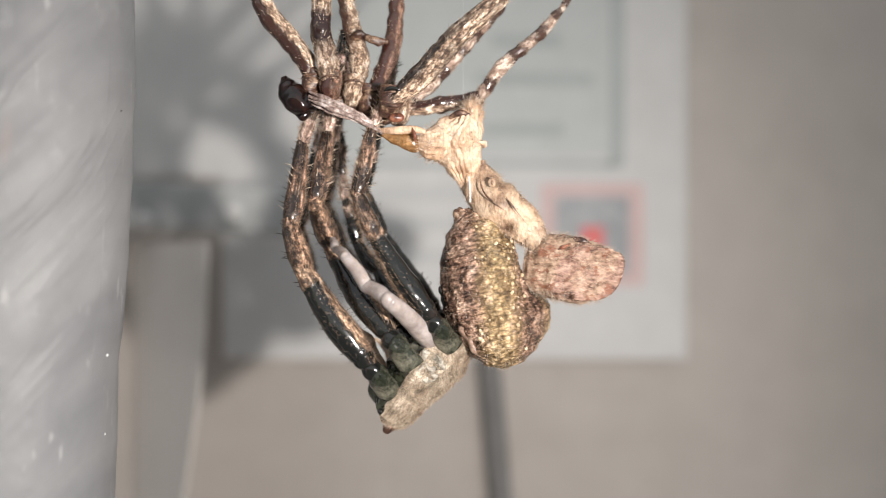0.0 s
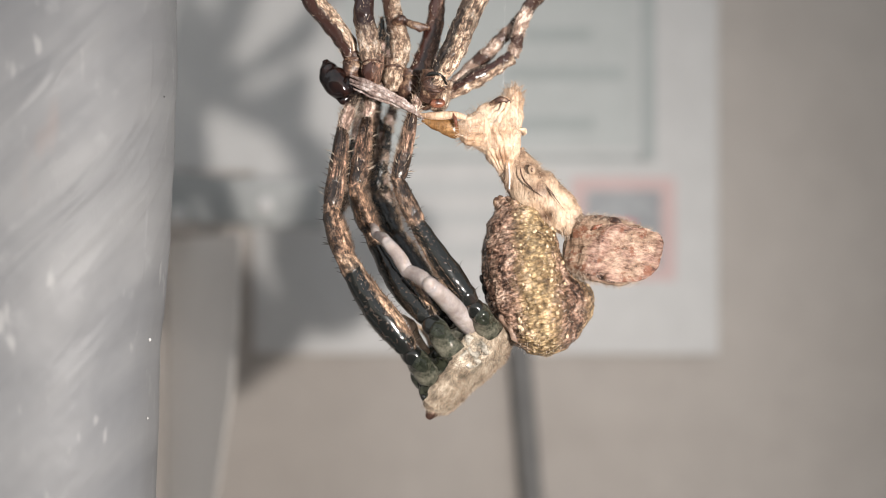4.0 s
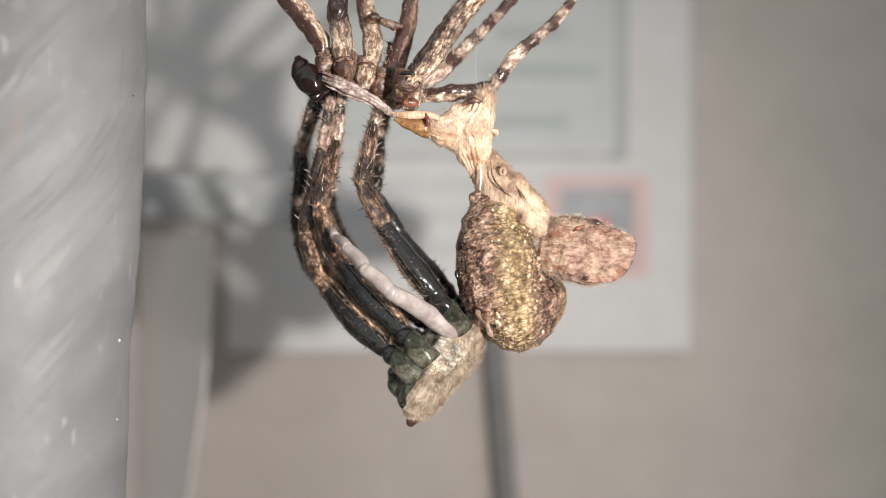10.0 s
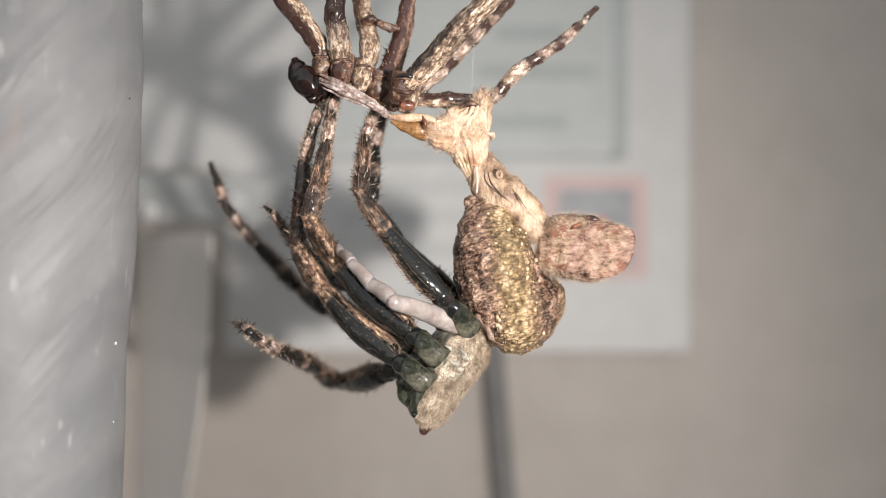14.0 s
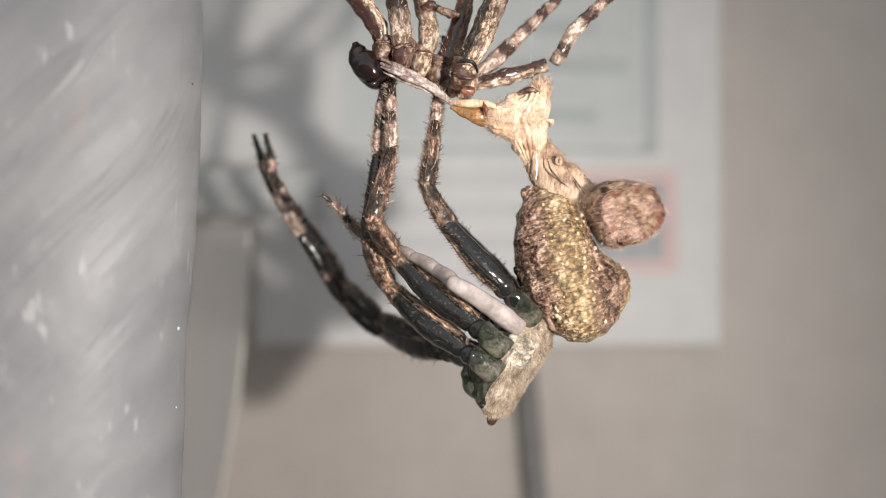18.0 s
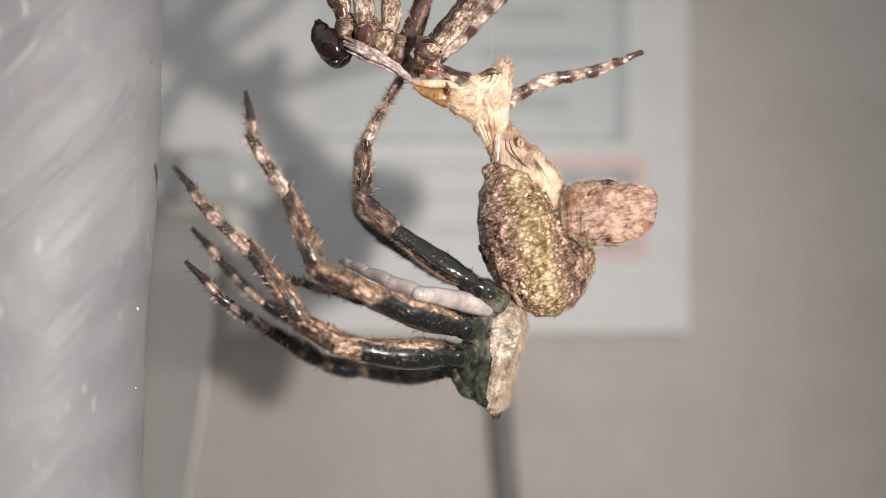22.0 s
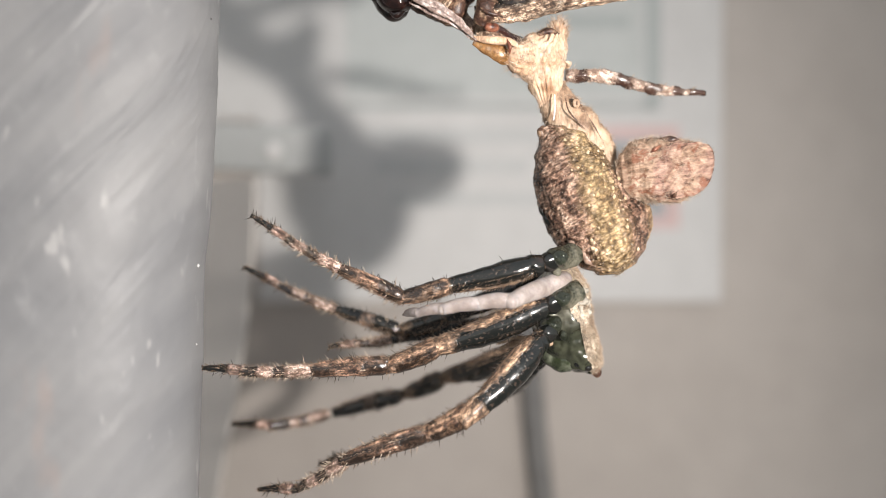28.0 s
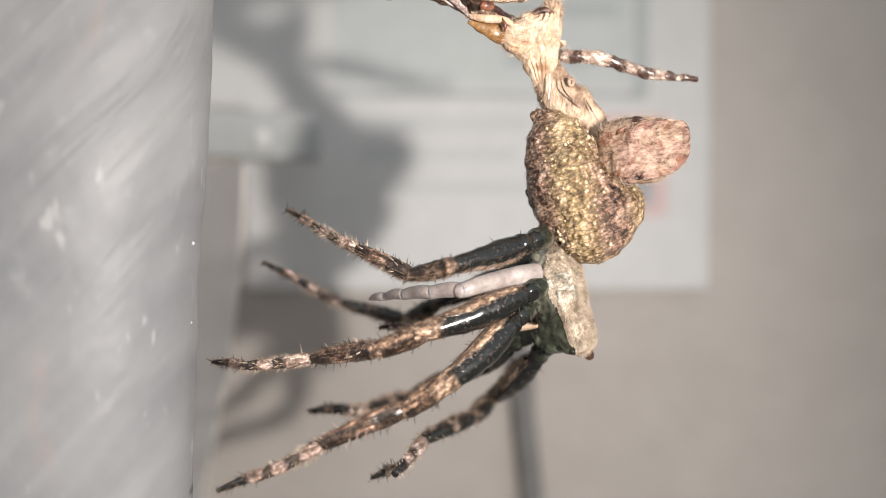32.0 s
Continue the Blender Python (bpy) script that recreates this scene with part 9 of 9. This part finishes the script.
    walk(LEG['F4'][0], [
        (0, seg(0.61, 1.67, -6.90, -1.60, 1.70, -3.71)),
        (1, seg(0.29, 1.67, -6.98, -1.92, 1.70, -3.78)),
        (2, seg(1.13, 1.67, -6.43, -1.05, 1.70, -3.22)),
        (4.5, seg(-0.62, 1.67, -7.58, -2.83, 1.70, -4.38)),
        (6, seg(0.61, 1.67, -6.90, -1.60, 1.70, -3.71)),
        (9, seg(0.77, 1.67, -6.86, -1.31, 1.70, -4.08)),
        (11.5, seg(1.02, 1.67, -6.96, -1.33, 1.70, -4.42)),
        (13, seg(1.27, 1.67, -7.11, -1.14, 1.70, -4.45)),
        (14.5, seg(1.36, 1.67, -6.85, -1.19, 1.70, -4.55)),
        (16.5, seg(1.36, 1.67, -7.21, -1.20, 1.70, -4.91)),
        (18, seg(1.23, 1.67, -7.01, -1.26, 1.70, -4.36)),
        (20.5, seg(1.26, 1.67, -6.95, -1.43, 1.70, -5.02)),
        (22, seg(1.17, 1.67, -7.44, -2.00, 1.70, -5.86)),
        (24, seg(1.43, 1.67, -7.94, -1.88, 1.70, -6.24)),
        (24.5, seg(0.79, 1.67, -8.16, -2.00, 4.27, -9.22)),
        (25, seg(0.83, 1.67, -8.65, -2.30, 3.69, -10.17)),
        (25.5, seg(0.88, 1.67, -8.91, -2.48, 3.62, -9.82)),
        (27.5, seg(0.89, 1.67, -9.10, -2.24, 3.69, -10.64)),
        (28, seg(1.30, 1.67, -8.91, -2.26, 1.67, -10.46)),
        (28.5, seg(1.21, 1.67, -8.84, -1.90, 3.62, -10.47)),
        (29, seg(0.48, 1.67, -8.94, -2.21, 4.21, -10.54)),
        (30, seg(1.10, 1.67, -9.05, -2.23, 3.24, -10.65)),
        (31, seg(0.77, 1.67, -8.89, -2.01, 3.90, -10.80)),
        (31.5, seg(0.59, 1.67, -9.44, -2.33, 4.03, -10.91)),
        (32, seg(0.59, 1.67, -9.44, -2.33, 4.03, -10.91))])
    walk(LEG['F4'][1], [
        (0, seg(-1.60, 1.70, -3.71, -2.39, 1.70, -1.83)),
        (1, seg(-1.92, 1.70, -3.78, -2.71, 1.70, -1.90)),
        (2, seg(-1.05, 1.70, -3.22, -2.00, 1.70, -1.80)),
        (4.5, seg(-2.83, 1.70, -4.38, -3.62, 1.70, -2.51)),
        (6, seg(-1.60, 1.70, -3.71, -2.39, 1.70, -1.83)),
        (9, seg(-1.31, 1.70, -4.08, -2.35, 1.70, -2.34)),
        (11.5, seg(-1.33, 1.70, -4.42, -2.37, 1.70, -2.68)),
        (13, seg(-1.14, 1.70, -4.45, -2.29, 1.70, -2.83)),
        (14.5, seg(-1.19, 1.70, -4.55, -2.39, 1.70, -2.90)),
        (16.5, seg(-1.20, 1.70, -4.91, -2.53, 1.70, -3.37)),
        (18, seg(-1.26, 1.70, -4.36, -2.35, 1.70, -2.87)),
        (20.5, seg(-1.43, 1.70, -5.02, -2.94, 1.70, -3.75)),
        (22, seg(-2.00, 1.70, -5.86, -3.60, 1.70, -4.60)),
        (24, seg(-1.88, 1.70, -6.24, -3.29, 1.70, -4.76)),
        (24.5, seg(-2.00, 4.27, -9.22, -4.16, 4.27, -9.32)),
        (25, seg(-2.30, 3.69, -10.17, -4.31, 4.37, -10.74)),
        (25.5, seg(-2.48, 3.62, -9.82, -4.50, 4.40, -10.15)),
        (27.5, seg(-2.24, 3.69, -10.64, -3.93, 4.91, -11.37)),
        (28, seg(-2.26, 1.67, -10.46, -4.20, 2.24, -11.07)),
        (28.5, seg(-1.90, 3.62, -10.47, -3.58, 4.84, -11.18)),
        (29, seg(-2.21, 4.21, -10.54, -3.45, 5.88, -10.93)),
        (30, seg(-2.23, 3.24, -10.65, -3.90, 4.46, -11.37)),
        (31, seg(-2.01, 3.90, -10.80, -3.35, 5.51, -11.14)),
        (31.5, seg(-2.33, 4.03, -10.91, -3.80, 5.45, -11.74)),
        (32, seg(-2.33, 4.03, -10.91, -3.80, 5.45, -11.74))])
    walk(LEG['F4'][2], [
        (0, seg(-2.39, 1.70, -1.83, -1.86, 1.90, 0.51)),
        (1, seg(-2.71, 1.70, -1.90, -2.16, 1.90, 0.44)),
        (2, seg(-2.00, 1.70, -1.80, -2.29, 3.05, 0.43)),
        (4.5, seg(-3.62, 1.70, -2.51, -3.12, 1.90, -0.14)),
        (6, seg(-2.39, 1.70, -1.83, -1.86, 1.90, 0.53)),
        (9, seg(-2.35, 1.70, -2.34, -2.08, 2.85, -0.02)),
        (11.5, seg(-2.37, 1.70, -2.68, -2.27, 2.70, -0.27)),
        (13, seg(-2.29, 1.70, -2.83, -2.09, 1.90, -0.50)),
        (14.5, seg(-2.39, 1.70, -2.90, -2.36, 2.70, -0.50)),
        (16.5, seg(-2.53, 1.70, -3.37, -2.53, 2.75, -0.98)),
        (18, seg(-2.35, 1.70, -2.87, -2.04, 1.90, -0.51)),
        (20.5, seg(-2.94, 1.70, -3.75, -3.17, 1.90, -1.17)),
        (22, seg(-3.60, 1.70, -4.60, -3.59, 1.90, -2.22)),
        (24, seg(-3.29, 1.70, -4.76, -3.20, 1.90, -2.36)),
        (24.5, seg(-4.16, 4.27, -9.32, -6.77, 4.27, -8.06)),
        (25, seg(-4.31, 4.37, -10.74, -6.95, 4.37, -9.53)),
        (25.5, seg(-4.50, 4.40, -10.15, -5.93, 2.40, -9.21)),
        (27.5, seg(-3.93, 4.91, -11.37, -6.75, 4.91, -10.56)),
        (28, seg(-4.20, 2.24, -11.07, -6.83, 2.24, -10.22)),
        (28.5, seg(-3.58, 4.84, -11.18, -6.42, 4.84, -10.45)),
        (29, seg(-3.45, 5.88, -10.93, -4.85, 3.78, -10.00)),
        (30, seg(-3.90, 4.46, -11.37, -6.73, 4.46, -10.72)),
        (31, seg(-3.35, 5.51, -11.14, -5.70, 4.23, -10.36)),
        (31.5, seg(-3.80, 5.45, -11.74, -6.68, 5.45, -10.99)),
        (32, seg(-3.80, 5.45, -11.74, -6.68, 5.45, -10.99))])
    walk(LEG['F4'][3], [
        (0, seg(-1.86, 1.90, 0.51, -1.38, 3.15, 2.43)),
        (1, seg(-2.16, 1.90, 0.44, -1.67, 3.15, 2.36)),
        (2, seg(-2.29, 3.05, 0.43, -1.74, 1.50, 2.09)),
        (4.5, seg(-3.12, 1.90, -0.14, -2.68, 3.15, 1.81)),
        (6, seg(-1.86, 1.90, 0.53, -1.36, 3.10, 2.48)),
        (9, seg(-2.08, 2.85, -0.02, -1.41, 1.35, 1.65)),
        (11.5, seg(-2.27, 2.70, -0.27, -1.72, 1.30, 1.54)),
        (13, seg(-2.09, 1.90, -0.50, -1.64, 1.90, 1.59)),
        (14.5, seg(-2.36, 2.70, -0.50, -1.66, 1.90, 1.51)),
        (16.5, seg(-2.53, 2.75, -0.98, -1.89, 1.90, 1.15)),
        (18, seg(-2.04, 1.90, -0.51, -1.65, 1.90, 1.71)),
        (20.5, seg(-3.17, 1.90, -1.17, -2.34, 1.90, 0.71)),
        (22, seg(-3.59, 1.90, -2.22, -2.62, 1.90, -0.21)),
        (24, seg(-3.20, 1.90, -2.36, -2.70, 3.10, -0.40)),
        (24.5, seg(-6.77, 4.27, -8.06, -8.30, 3.21, -6.48)),
        (25, seg(-6.95, 4.37, -9.53, -8.52, 3.32, -7.96)),
        (25.5, seg(-5.93, 2.40, -9.21, -7.05, 0.74, -8.03)),
        (27.5, seg(-6.75, 4.91, -10.56, -8.85, 4.02, -9.58)),
        (28, seg(-6.83, 2.24, -10.22, -9.11, 2.24, -9.25)),
        (28.5, seg(-6.42, 4.84, -10.45, -8.21, 3.74, -9.16)),
        (29, seg(-4.85, 3.78, -10.00, -6.19, 2.21, -8.76)),
        (30, seg(-6.73, 4.46, -10.72, -9.15, 4.46, -9.72)),
        (31, seg(-5.70, 4.23, -10.36, -7.16, 2.77, -9.11)),
        (31.5, seg(-6.68, 5.45, -10.99, -8.31, 4.01, -9.93)),
        (32, seg(-6.68, 5.45, -10.99, -8.31, 4.01, -9.93))])
    walk(LEG['F4'][4], [
        (0, seg(-1.38, 3.15, 2.43, -1.10, 2.30, 3.94)),
        (1, seg(-1.67, 3.15, 2.36, -1.39, 2.30, 3.87)),
        (2, seg(-1.74, 1.50, 2.09, -1.62, 1.75, 3.74)),
        (4.5, seg(-2.68, 3.15, 1.81, -2.38, 2.30, 3.33)),
        (6, seg(-1.36, 3.10, 2.48, -1.08, 2.20, 3.97)),
        (9, seg(-1.41, 1.35, 1.65, -1.31, 1.60, 3.31)),
        (11.5, seg(-1.72, 1.30, 1.54, -1.61, 1.55, 3.19)),
        (13, seg(-1.64, 1.90, 1.59, -1.54, 2.00, 3.12)),
        (14.5, seg(-1.66, 1.90, 1.51, -1.54, 2.00, 3.16)),
        (16.5, seg(-1.89, 1.90, 1.15, -1.66, 2.00, 2.80)),
        (18, seg(-1.65, 1.90, 1.71, -1.49, 2.40, 3.21)),
        (20.5, seg(-2.34, 1.90, 0.71, -1.76, 2.00, 2.25)),
        (22, seg(-2.62, 1.90, -0.21, -1.91, 2.00, 1.21)),
        (24, seg(-2.70, 3.10, -0.40, -2.10, 2.35, 0.94)),
        (24.5, seg(-8.30, 3.21, -6.48, -9.09, 3.21, -4.95)),
        (25, seg(-8.52, 3.32, -7.96, -9.80, 3.32, -6.80)),
        (25.5, seg(-7.05, 0.74, -8.03, -8.01, 0.48, -6.77)),
        (27.5, seg(-8.85, 4.02, -9.58, -10.24, 4.02, -8.51)),
        (28, seg(-9.11, 2.24, -9.25, -10.61, 2.24, -8.47)),
        (28.5, seg(-8.21, 3.74, -9.16, -9.71, 3.74, -8.26)),
        (29, seg(-6.19, 2.21, -8.76, -6.98, 1.07, -8.02)),
        (30, seg(-9.15, 4.46, -9.72, -10.73, 4.46, -8.91)),
        (31, seg(-7.16, 2.77, -9.11, -8.15, 1.79, -8.39)),
        (31.5, seg(-8.31, 4.01, -9.93, -9.87, 4.01, -9.14)),
        (32, seg(-8.31, 4.01, -9.93, -9.87, 4.01, -9.14))])


motions()
